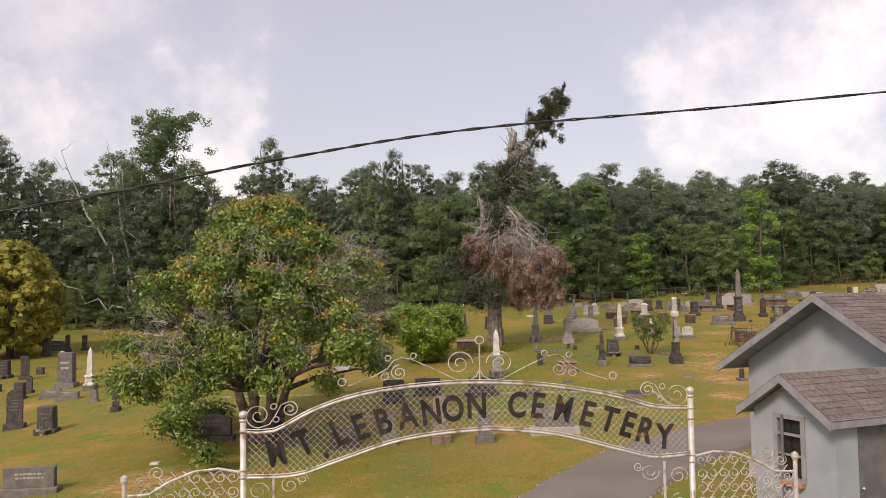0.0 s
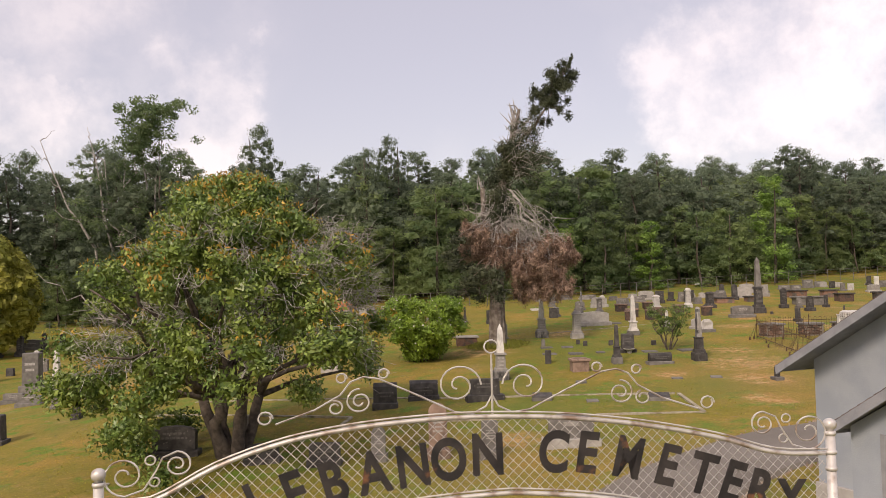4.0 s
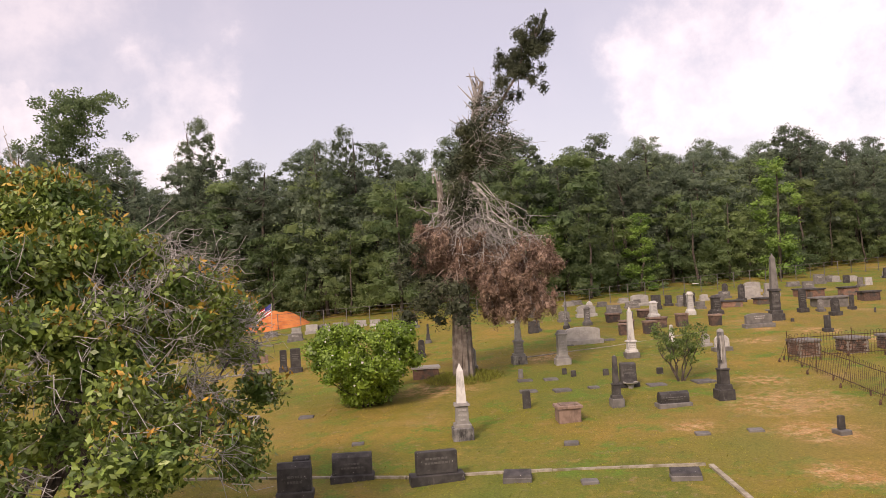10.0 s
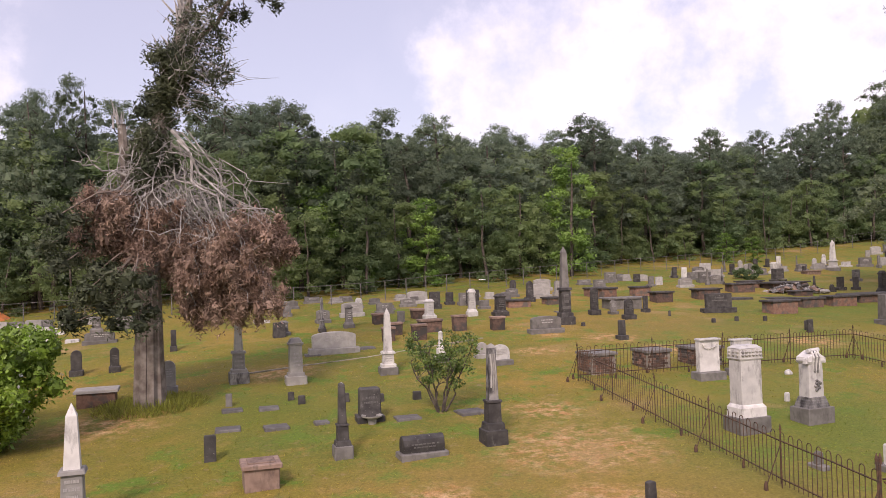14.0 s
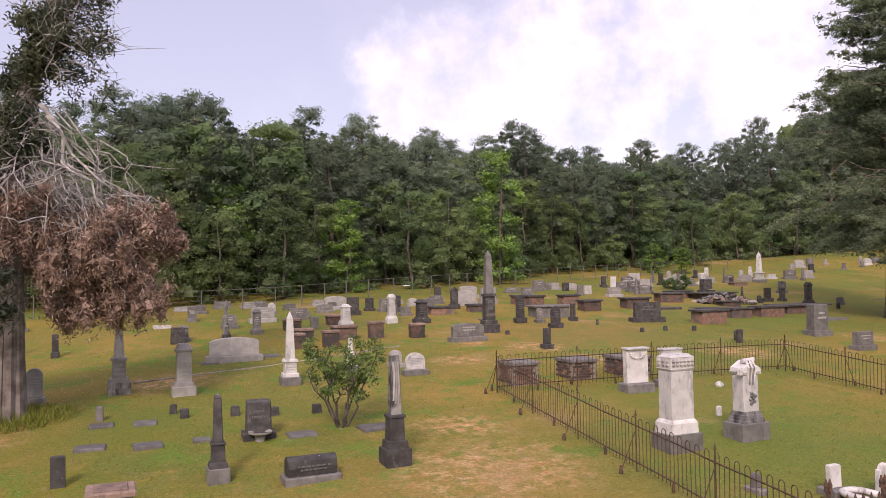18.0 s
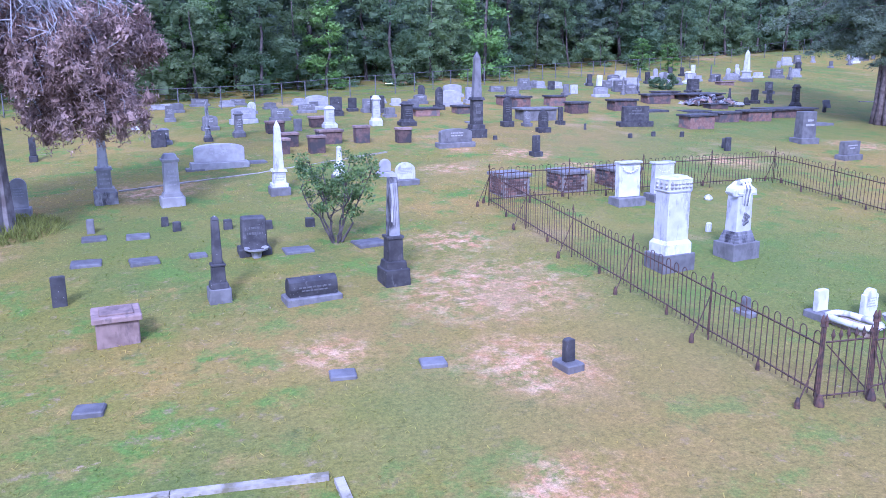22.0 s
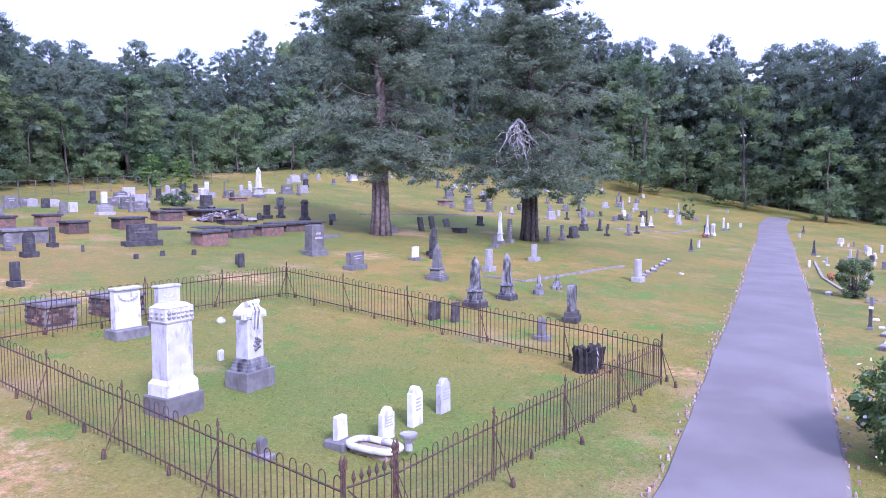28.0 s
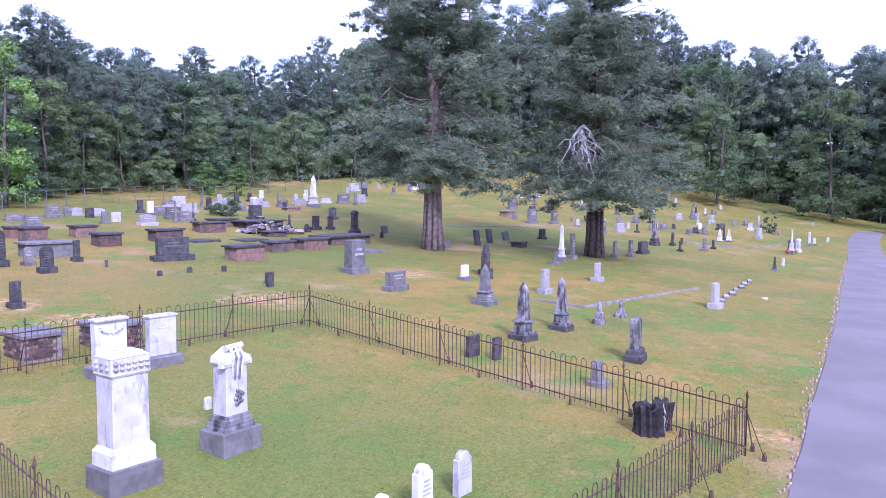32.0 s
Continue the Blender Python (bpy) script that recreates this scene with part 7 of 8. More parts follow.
def magnolia(x, y):
    rng = np.random.default_rng(31)
    e = thing("magnolia_tree", x, y, "broad old magnolia with glossy leaves and bare grey twigs", "tree")
    trunk, limbs, cs, rs, ns = Shape(), Shape(), [], [], []
    for k in range(6):
        a = k * 1.05 + rng.random() * 0.5
        mid = (0.75 * math.cos(a), 0.75 * math.sin(a), 1.5 + rng.random() * 0.4)
        trunk.tube(bent(rng, (0.18 * math.cos(a), 0.18 * math.sin(a), -0.25), mid, 5, 0, 0.12), 0.2, 0.13, 8)
        for j in range(5):
            b = a + rng.normal() * 0.6
            zz = 1.4 + rng.random() * 5.0
            reach = between(MAG_PROFILE, zz) * (0.55 + 0.35 * rng.random())
            limbs.tube(bent(rng, mid, (reach * math.cos(b), reach * math.sin(b), zz), 6, -0.06, 0.14), 0.09, 0.02, 6)

    def lump(a, z):
        return (0.84 if math.cos(a) < -0.3 else 0.97) + 0.09 * math.sin(a * 3 + z * 1.3) + 0.07 * math.sin(a * 5 - z * 2.1 + 1) + 0.05 * math.sin(a * 9 + z * 3)
    n = 0
    while n < 300:
        a, zz = rng.random() * 6.283, 0.3 + 6.8 * rng.random() ** 0.9
        side = math.cos(a - 0.2)
        floor_z = 1.55 + 0.5 * side if side > -0.35 else 0.25
        if zz < floor_z:
            continue
        rr = between(MAG_PROFILE, zz) * lump(a, zz) * (1.0 - 0.45 * rng.random() ** 2.2) - 0.3
        if zz < 2.0 and rr < 2.4:
            continue
        cs.append((rr * math.cos(a), rr * math.sin(a), zz + 0.1 * rng.normal()))
        s = 0.36 + 0.34 * rng.random()
        rs.append((s, s, s * 0.72))
        ns.append(int(520 * s))
        n += 1
    trunk.done("trunk", BARK_DARK, e, smooth=True)
    tagged(limbs.done("branchwork", BARK_DARK, e, smooth=True), kind="stuff")
    leaf_part("crown", np.concatenate([leaves(rng, cs, rs, ns, 0.118, 1.0, 0.48, 0.25, 0.1), cores(rng, cs, rs, 0.36)]), LEAF_MAG, e)
    pick = [i for i in range(len(cs)) if rng.random() < (0.75 if cs[i][2] > 4.4 else 0.4 if cs[i][2] > 2.4 else 0.1)]
    q2 = leaves(rng, [(cs[i][0] * 1.04, cs[i][1] * 1.04, cs[i][2] + 0.62 * rs[i][2]) for i in pick], [(rs[i][0] * 0.75, rs[i][0] * 0.75, 0.2) for i in pick], [34] * len(pick), 0.115, 1.4, 0.42, 0.4)
    leaf_part("new_growth", q2, LEAF_NEW, e, "bronze-yellow new leaves")
    tw = Shape()
    for k in range(62):
        a, zz = 3.7 + rng.random() * 3.1, 2.6 + 3.6 * rng.random()
        prof = between(MAG_PROFILE, zz) * lump(a, zz)
        root = Vector((prof * 0.78 * math.cos(a), prof * 0.78 * math.sin(a), zz))
        for j in range(6):
            tip = root + Vector((math.cos(a) * 0.6, math.sin(a) * 0.6, 0.05)) + Vector(rng.normal(size=3)) * 0.28
            tw.tube(bent(rng, root, tip, 5, 0, 0.55), 0.011, 0.004, 3)
            for i in range(2):
                tw.tube(bent(rng, root.lerp(tip, 0.45 + 0.25 * i), tip + Vector(rng.normal(size=3)) * 0.2, 3, 0, 0.3), 0.009, 0.004, 3)
    tagged(tw.done("deadwood", BARK_DEAD, e, "bare grey dead twigs"), kind="stuff")
    return e


magnolia(-6.05, 25.8).scale = (1.07, 1.07, 1.09)


def broken_cedar(x, y):
    rng = np.random.default_rng(41)
    e = thing("broken_cedar_tree", x, y, "storm-broken old cedar with hanging dead brown boughs", "tree")
    tr = Shape()
    path = [(0, 0, -0.3), (0.02, 0, 1.5), (0.05, 0, 4.0), (0.2, 0, 6.5), (0.45, 0, 8.5), (0.85, 0, 10.0), (1.2, 0, 11.2), (1.4, 0, 12.1)]
    tr.tube(path, 0.40, 0.08, 12)
    for k in range(9):
        a = k * 0.7
        tr.tube([(0.36 * math.cos(a), 0.36 * math.sin(a), -0.3), (0.3 * math.cos(a + 0.1), 0.3 * math.sin(a + 0.1), 1.5), (0.06 + 0.22 * math.cos(a + 0.2), 0.22 * math.sin(a + 0.2), 4.6)], 0.14, 0.08, 6)
    tr.tube([(-0.42, 0.1, 4.6), (-0.54, 0.05, 6.9), (-0.6, 0, 8.1)], 0.17, 0.12, 7)
    tr.tube([(-0.15, 0.1, 4.0), (-0.4, 0.1, 5.0), (-0.5, 0.05, 6.4)], 0.18, 0.15, 7)
    tr.done("trunk", BARK_GREY, e, smooth=False)
    sn = Shape()
    for k in range(34):
        t = rng.random()
        b = Vector((0.45 + 0.8 * t, rng.normal() * 0.15, 8.8 + 3.2 * t))
        sn.tube([b, b + Vector((rng.normal() * 0.3 - 0.1, rng.normal() * 0.25, 0.3 + 0.7 * rng.random()))], 0.05, 0.008, 4)
    sn.tube([(1.4, 0, 12.0), (1.2, 0, 12.3), (0.75, 0, 12.35)], 0.06, 0.015, 4)
    for k in range(10):
        b = Vector((-0.6 + rng.normal() * 0.1, rng.normal() * 0.1, 7.6 + 0.5 * rng.random()))
        sn.tube([b, b + Vector((rng.normal() * 0.15, rng.normal() * 0.15, 0.3 + 0.5 * rng.random()))], 0.04, 0.008, 4)
    tagged(sn.done("splintered_wood", BARK_DEAD, e, "pale splintered wood at the break"), kind="stuff")
    # hanging dead boughs: pale bare limbs that end in brown sprays
    db, cs, rs, ns = Shape(), [], [], []
    zones = (((-1.1, -0.1, 5.6), (0.45, 0.5, 0.6)), ((0.3, -0.4, 5.2), (0.8, 0.6, 0.6)), ((1.6, -0.3, 4.7), (1.0, 0.7, 0.7)), ((2.3, -0.3, 3.9), (1.1, 0.7, 0.8)), ((3.3, -0.2, 5.1), (0.6, 0.6, 0.5)), ((2.1, -0.2, 3.2), (0.9, 0.5, 0.5)))
    for k in range(100):
        m, size = zones[(0, 0, 1, 2, 2, 3, 3, 3, 4, 5)[k % 10]]
        tip = Vector([m[i] + size[i] * (2 * rng.random() - 1) for i in range(3)])
        z0 = max(6.2 + 2.4 * rng.random(), tip.z + 0.5)
        way = bent(rng, (0.1 + 0.13 * (z0 - 6), -0.1, z0), tip, 7, 0.02 - 0.1 * rng.random(), 0.2)
        db.tube(way if k % 4 == 0 else way[3:], 0.03 if k % 4 == 0 else 0.016, 0.007, 5)
        for j in range(6):
            p = way[2 + j % 6]
            t2 = p + Vector((rng.normal() * 0.3, rng.normal() * 0.35, -0.15 - 0.55 * rng.random()))
            db.tube(bent(rng, p, t2, 4, 0, 0.3), 0.013, 0.005, 3)
            if j % 6 > 3:
                cs.append(t2)
                q = 0.2 + 0.24 * rng.random()
                rs.append((q, q, q * 1.2))
                ns.append(110)
        for j in range(3):
            cs.append(tip + Vector((rng.normal() * 0.22, rng.normal() * 0.22, -0.1 - 0.25 * j)))
            q = 0.24 + 0.26 * rng.random()
            rs.append((q, q, q * 1.3))
            ns.append(150)
    for a, b, r0 in (((0.75, -0.35, 7.9), (2.3, -1.2, 4.9), 0.085), ((0.6, -0.3, 7.6), (-0.3, -0.9, 5.0), 0.05), ((0.5, -0.3, 7.2), (-0.9, -0.6, 5.7), 0.045), ((0.5, -0.3, 7.0), (-0.5, -0.8, 5.0), 0.04), ((0.7, -0.3, 7.4), (0.9, -1.1, 4.6), 0.045), ((1.3, -0.6, 6.4), (3.6, -0.9, 5.4), 0.04), ((0.9, -0.4, 7.6), (3.0, -0.8, 3.6), 0.06), ((-0.5, -0.3, 6.6), (-1.9, -0.4, 7.0), 0.05)):
        way = bent(rng, a, b, 7, -0.02, 0.16)
        db.tube(way, r0 * 0.72, r0 * 0.22, 6)
        for j in range(9):
            p = way[1 + j % 6]
            db.tube(bent(rng, p, p + Vector((rng.normal() * 0.7, -0.2 + rng.normal() * 0.4, -0.25 + rng.normal() * 0.4)), 5, -0.03, 0.25), 0.018, 0.006, 4)
    tagged(db.done("deadwood", BARK_DEAD, e, "bare grey hanging boughs"), kind="stuff")
    leaf_part("dead_foliage", np.concatenate([leaves(rng, cs, [(q[0] * 0.8, q[1] * 0.8, q[2] * 0.9) for q in rs], [int(v * 1.25) for v in ns], 0.115, 0.8, 0.24, 0.05, 0.8), cores(rng, cs, rs, 0.3, 2)]), LEAF_BROWN, e, "dead brown cedar sprays")
    # living remains
    cs, rs, ns = [], [], []
    gb = Shape()
    for k in range(40):
        a = 1.9 + rng.random() * 2.9
        reach = 0.7 + 2.0 * rng.random()
        c = (reach * math.cos(a), reach * math.sin(a), 2.3 + 3.2 * rng.random())
        gb.tube(bent(rng, (0, 0, c[2] + 0.9), c, 4, -0.05, 0.1), 0.05, 0.012, 4)
        cs.append(c)
        rs.append((0.62, 0.62, 0.5))
        ns.append(85)
    for k in range(70):
        zz = 6.4 + 3.8 * rng.random()
        c = (0.15 + 0.2 * (zz - 7.0) + rng.normal() * 0.26, -0.2 + rng.normal() * 0.26, zz)
        cs.append(c)
        rs.append((0.36, 0.36, 0.5))
        ns.append(80)
    # a thin green veil of twigs under the leaning top
    veil = Shape()
    for k in range(46):
        t = rng.random()
        b = Vector((0.6 + 0.5 * t, -0.1, 8.6 + 2.8 * t))
        tip = b + Vector((0.5 + 1.7 * rng.random(), -0.3 + rng.normal() * 0.7, 0.3 + rng.normal() * 0.7))
        way = bent(rng, b, tip, 5, 0, 0.2)
        veil.tube(way, 0.03, 0.006, 4)
        for j in range(3):
            veil.tube(bent(rng, way[2 + j], way[2 + j] + Vector(rng.normal(size=3)) * 0.5, 3, 0, 0.2), 0.012, 0.004, 3)
        for j in range(2):
            cs.append(way[3 + j] + Vector(rng.normal(size=3)) * 0.2)
            rs.append((0.3, 0.3, 0.3))
            ns.append(30)
    tagged(veil.done("twig_tangle", BARK_DEAD, e, "thin grey twigs below the leaning top"), kind="stuff")
    top = bent(rng, (1.0, 0.1, 10.2), (3.75, -1.0, 14.1), 8, 0.13, 0.05)
    gb.tube(top, 0.09, 0.02, 5)
    for k in range(64):
        t = 0.62 + 0.38 * rng.random() ** 0.9
        spread = 1.05 * math.sin(math.pi * min(1, (1.06 - t) / 0.56)) + 0.08
        m = top[int(t * 8)]
        p = m + Vector((rng.normal() * 0.55 * spread, rng.normal() * 0.55 * spread, rng.normal() * 0.4 * spread + 0.1))
        cs.append(p)
        rs.append((0.27, 0.27, 0.36))
        ns.append(80)
        if k % 3 == 0:
            gb.tube([m, p], 0.025, 0.008, 4)
    for k in range(6):
        cs.append(Vector((3.75 + 0.05 * k, -1.0, 13.9 + 0.13 * k)))
        rs.append((0.2 - 0.025 * k, 0.2 - 0.025 * k, 0.2))
        ns.append(30)
    tagged(gb.done("branchwork", BARK_CEDAR, e), kind="stuff")
    dense = [i for i in range(len(cs)) if ns[i] >= 60]
    leaf_part("crown", np.concatenate([leaves(rng, cs, rs, [int(k * 1.7) for k in ns], 0.13, 0.9, 0.32, 0.1), cores(rng, [cs[i] for i in dense], [rs[i] for i in dense], 0.35)]), LEAF_SOMBRE, e)
    return e


broken_cedar(3.73, 43.17)


LEAF_MYRTLE = leaf_mat("myrtle_leaf", (0.07, 0.125, 0.03), (0.135, 0.20, 0.045), 0.5, 2.0, 0.4)


def shrub(x, y, w, h, leafm, label, seed, n=60, leaf=0.12, flowers=False, name="shrub", vase=0.0):
    rng = np.random.default_rng(seed)
    e = thing(name, x, y, label, "shrub", "shrubs")
    st, cs, rs, ns = Shape(), [], [], []
    for k in range(n):
        a, t = rng.random() * 6.283, rng.random()
        rr = w / 2 * (0.45 + 0.55 * math.sin(math.pi * (0.15 + 0.6 * t))) * (0.2 + 0.8 * rng.random() ** 0.45)
        rr *= 1 - vase * max(0.0, 1 - 1.7 * t)
        c = (rr * math.cos(a), rr * math.sin(a), h * (0.07 + 0.88 * t) - 0.06 * rr)
        cs.append(c)
        s = 0.17 * w * (0.7 + 0.5 * rng.random()) * 0.62
        rs.append((s, s, s * 0.9))
        ns.append(int(90 * w / 4) + 34)
        if k % 2 == 0:
            st.tube(bent(rng, (0.1 * math.cos(a), 0.1 * math.sin(a), -0.1), c, 4, -0.05, 0.1), 0.025, 0.006, 4)
    tagged(st.done("branchwork", BARK_DARK, e), kind="stuff")
    leaf_part("foliage", np.concatenate([leaves(rng, cs, rs, ns, leaf, 0.9, 0.5, 0.15), cores(rng, cs, rs, 0.5)]), leafm, e)
    if flowers:
        leaf_part("blossom", leaves(rng, [cs[i] for i in range(0, len(cs), 3)], [(0.4, 0.4, 0.4)] * len(cs[::3]), [5] * len(cs[::3]), 0.085, 1, 0.9, 0.9), MARBLE, e, "scattered white flowers")
    return e


shrub(-0.16, 40.31, 4.0, 3.0, LEAF_BUSH, "large spreading green shrub with small white flowers", 51, 190, 0.12, True, "flowering_shrub", 0.6)
shrub(23.30, 22.50, 2.6, 2.0, LEAF_MYRTLE, "dark green rounded shrub beside the lane", 52, 150, 0.08, True)
shrub(45.80, 26.23, 1.35, 1.75, LEAF_OAK, "upright bush beside grave markers", 53, 110, 0.1)
shrub(94.64, 47.58, 1.8, 2.4, LEAF_OAK, "small rounded bush among graves", 54, 22, 0.18)
shrub(43.77, 67.44, 2.2, 1.0, LEAF_OAK, "low spreading bush among graves", 55, 22, 0.16)


def crape_myrtle(x, y):
    rng = np.random.default_rng(61)
    e = thing("crape_myrtle", x, y, "small many-stemmed crape myrtle with loose green crown", "tree")
    st, cs, rs, ns = Shape(), [], [], []
    for k in range(8):
        a = k * 0.8 + rng.random() * 0.3
        lean = 0.45 + 0.55 * rng.random()
        tip = (lean * math.cos(a), lean * math.sin(a), 1.3 + 0.6 * rng.random())
        way = bent(rng, (0.07 * math.cos(a), 0.07 * math.sin(a), -0.1), tip, 6, 0, 0.1)
        st.tube(way, 0.032, 0.01, 5)
        for j in range(10):
            m = way[3 + j % 4]
            c = m + Vector((rng.normal() * 0.21, rng.normal() * 0.21, 0.08 + rng.random() * 0.28))
            st.tube([m, c], 0.01, 0.004, 4)
            cs.append(c)
            s = 0.13 + 0.10 * rng.random()
            rs.append((s, s, s * 0.8))
            ns.append(54)
    tagged(st.done("branchwork", BARK_DARK, e), kind="stuff")
    leaf_part("crown", leaves(rng, cs, rs, ns, 0.075, 0.9, 0.5, 0.1), LEAF_MYRTLE, e)


crape_myrtle(11.10, 38.85)


def arborvitae(x, y, w, h, seed):
    rng = np.random.default_rng(seed)
    e = thing("arborvitae_tree", x, y, "rounded yellow-green arborvitae with dense clipped crown", "tree", "rounded conifers")
    cs, rs, ns = [], [], []
    for k in range(260):
        a, t = rng.random() * 6.283, rng.random()
        rr = w / 2 * math.sin(math.pi * (0.16 + 0.8 * t)) ** 0.6 * (0.88 + 0.12 * rng.random()) - 0.4
        cs.append((rr * math.cos(a), rr * math.sin(a), h * (0.1 + 0.82 * t)))
        rs.append((0.75, 0.75, 0.7))
        ns.append(40)
    Shape().tube([(0, 0, -0.2), (0.1, 0, h * 0.7)], 0.3, 0.15, 8).done("trunk", BARK_DARK, e)
    leaf_part("crown", np.concatenate([leaves(rng, cs, rs, [110] * len(cs), 0.17, 0.9, 0.4, 0.4, 0.3), cores(rng, cs, rs, 0.7)]), LEAF_ARB, e)


arborvitae(-32.5, 64.60, 8.2, 9.6, 71)


def sparse_tree(x, y, height, seed):
    """A tall thin-crowned tree, half of its limbs bare."""
    rng = np.random.default_rng(seed)
    e = thing("half_bare_tree", x, y, "tall half-bare tree with pale limbs and a leafy top", "tree")
    st, bare, cs, rs, ns = Shape(), Shape(), [], [], []
    for k, (tx, tz) in enumerate(((2.6, 19.6), (1.2, 18.0), (3.6, 16.5), (0.2, 14.5), (-2.8, 17.0), (-7.0, 16.8), (-1.6, 15.0))):
        top = (tx, rng.normal() * 1.0, tz)
        way = bent(rng, (0.25 * k - 0.7, 0, -0.3), top, 9, 0.03 if k > 3 else 0, 0.07)
        dead = k > 3
        (bare if dead else st).tube(way, 0.2, 0.03, 6)
        for j in range(8):
            m = way[4 + j % 6]
            t2 = m + Vector((rng.normal() * 0.9 - (0.5 if dead else 0.0), rng.normal() * 0.8, 0.5 + 1.3 * rng.random()))
            (bare if dead else st).tube(bent(rng, m, t2, 5, 0, 0.2), 0.045, 0.01, 4)
    bare.tube(bent(rng, (-0.8, 0, 1.8), (-7.2, -0.6, 4.8), 8, 0.1, 0.12), 0.13, 0.03, 5)
    st.done("trunk", BARK_DEAD, e)
    for cx, cz, sx, sz, n, lush in ((2.4, 18.4, 1.3, 1.0, 66, 70), (1.2, 16.2, 1.2, 1.2, 52, 70), (3.2, 19.8, 1.0, 0.5, 22, 60), (5.0, 14.8, 0.9, 0.9, 18, 34), (-1.0, 12.4, 1.0, 1.2, 12, 26), (1.6, 9.6, 2.0, 2.2, 90, 56), (-3.8, 9.8, 1.4, 0.8, 26, 40), (0.6, 5.0, 2.4, 1.8, 60, 50)):
        for k in range(n):
            cs.append((cx + rng.normal() * sx, rng.normal() * sx, cz + rng.normal() * sz))
            rs.append((0.7, 0.7, 0.5))
            ns.append(lush)
    tagged(bare.done("deadwood", BARK_DEAD, e, "leafless pale limbs"), kind="stuff")
    leaf_part("crown", leaves(rng, cs, rs, ns, 0.24, 0.8, 0.55, 0.1), LEAF_OAK, e)
    return e


sparse_tree(-28.8, 84.2, 22.0, 81).scale = (1.1, 1.1, 1.1)

# ---- odds and ends ----
CLAY = mat("orange_clay", (0.46, 0.135, 0.04), (0.55, 0.195, 0.06), 0.95, 2, 5, 0.8, 12)
CABLE = mat("black_cable", (0.015, 0.015, 0.017), (0.03, 0.03, 0.03), 0.6, 10, 2, 0)
CHAR = mat("charred_wood", (0.012, 0.011, 0.011), (0.035, 0.03, 0.028), 0.9, 9, 4, 0.8, 20)
FLAG_RED = mat("flag_red", (0.5, 0.04, 0.05), (0.56, 0.06, 0.07), 0.8, 5, 2, 0)
FLAG_BLUE = mat("flag_blue", (0.03, 0.04, 0.2), (0.04, 0.05, 0.24), 0.8, 5, 2, 0)
SIGNW = mat("white_sign", (0.75, 0.75, 0.75), (0.8, 0.8, 0.8), 0.6, 5, 2, 0)


def dirt_mound(x, y, w, d, h):
    verts, faces, n = [], [], 22
    for j in range(n + 1):
        for i in range(n + 1):
            u, v = 2 * i / n - 1, 2 * j / n - 1
            r = math.hypot(u, v)
            zz = h * max(0, 1 - r ** 1.5) * (1 + 0.25 * noise.noise(Vector((u * 3, v * 3, 2)))) - 0.12
            verts.append((u * w / 2, v * d / 2, zz + gz(x + u * w / 2, y + v * d / 2) - gz(x, y)))
    for j in range(n):
        for i in range(n):
            k = j * (n + 1) + i
            faces.append((k, k + 1, k + n + 2, k + n + 1))
    o = mesh_object("dirt_mound", verts, faces, CLAY, smooth=True)
    o.location = (x, y, gz(x, y))
    tagged(o, "heap of bright orange clay at the far side", "dirt heap")


dirt_mound(-7.35, 71.16, 5.2, 4.2, 1.3)


def small_flag(x, y, h, w, turn):
    e = thing("flag", x, y, "small striped flag on a thin pole", "flag", turn=turn)
    Shape().tube([(0, 0, -0.1), (0.06, 0, h)], 0.02, n=6).done("pole", WIRE, e)

    def sheet(nm, u0, u1, v0, v1, m, off=0.0):
        v, f = [], []
        for i in range(9):
            u = u0 + (u1 - u0) * i / 8
            for q in (v0, v1):
                v.append((-u * w * 0.85, 0.06 * math.sin(u * 7) + off, h - 0.02 - q * w * 0.62 - u * w * 0.55))
        for i in range(8):
            f.append((2 * i, 2 * i + 1, 2 * i + 3, 2 * i + 2))
        n = len(v)
        v += [(a, b + 0.008, c) for a, b, c in v]
        f += [tuple(n + k for k in reversed(q)) for q in f]
        mesh_object(nm, v, f, m, e)
    for k in range(7):
        sheet("stripe", 0.0, 1.0, k / 7, (k + 0.93) / 7, FLAG_RED if k % 2 == 0 else SIGNW)
    sheet("canton", 0.0, 0.42, 0.0, 0.52, FLAG_BLUE, -0.012)


small_flag(-6.80, 64.57, 2.3, 1.1, 0)


def power_line():
    pts = [(-26.10, 1.25, 4.33), (-11.10, 3.55, 4.03), (-4.90, 4.72, 4.96), (-2.54, 5.25, 5.48), (-0.80, 5.30, 5.76), (2.00, 5.65, 6.07), (8.90, 6.25, 6.83), (20.90, 7.75, 8.23)]
    p = [Vector(a) for a in pts]
    p = [2 * p[0] - p[1]] + p + [2 * p[-1] - p[-2]]
    line = []
    for i in range(1, len(p) - 2):
        for k in range(14):
            t = k / 14
            line.append(0.5 * ((2 * p[i]) + (p[i + 1] - p[i - 1]) * t + (2 * p[i - 1] - 5 * p[i] + 4 * p[i + 1] - p[i + 2]) * t * t + (3 * p[i] - p[i - 1] - 3 * p[i + 1] + p[i + 2]) * t ** 3))
    e = new("power_cable")
    tagged(e, "twisted black power cable strung above the gate", "cable")
    for ph in (0.0, math.pi):
        tw = [q + Vector((0, 0.008 * math.cos(i * 1.6 + ph), 0.008 * math.sin(i * 1.6 + ph))) for i, q in enumerate(line)]
        Shape().tube(tw, 0.0075, n=5).done("strand", CABLE, e)


power_line()


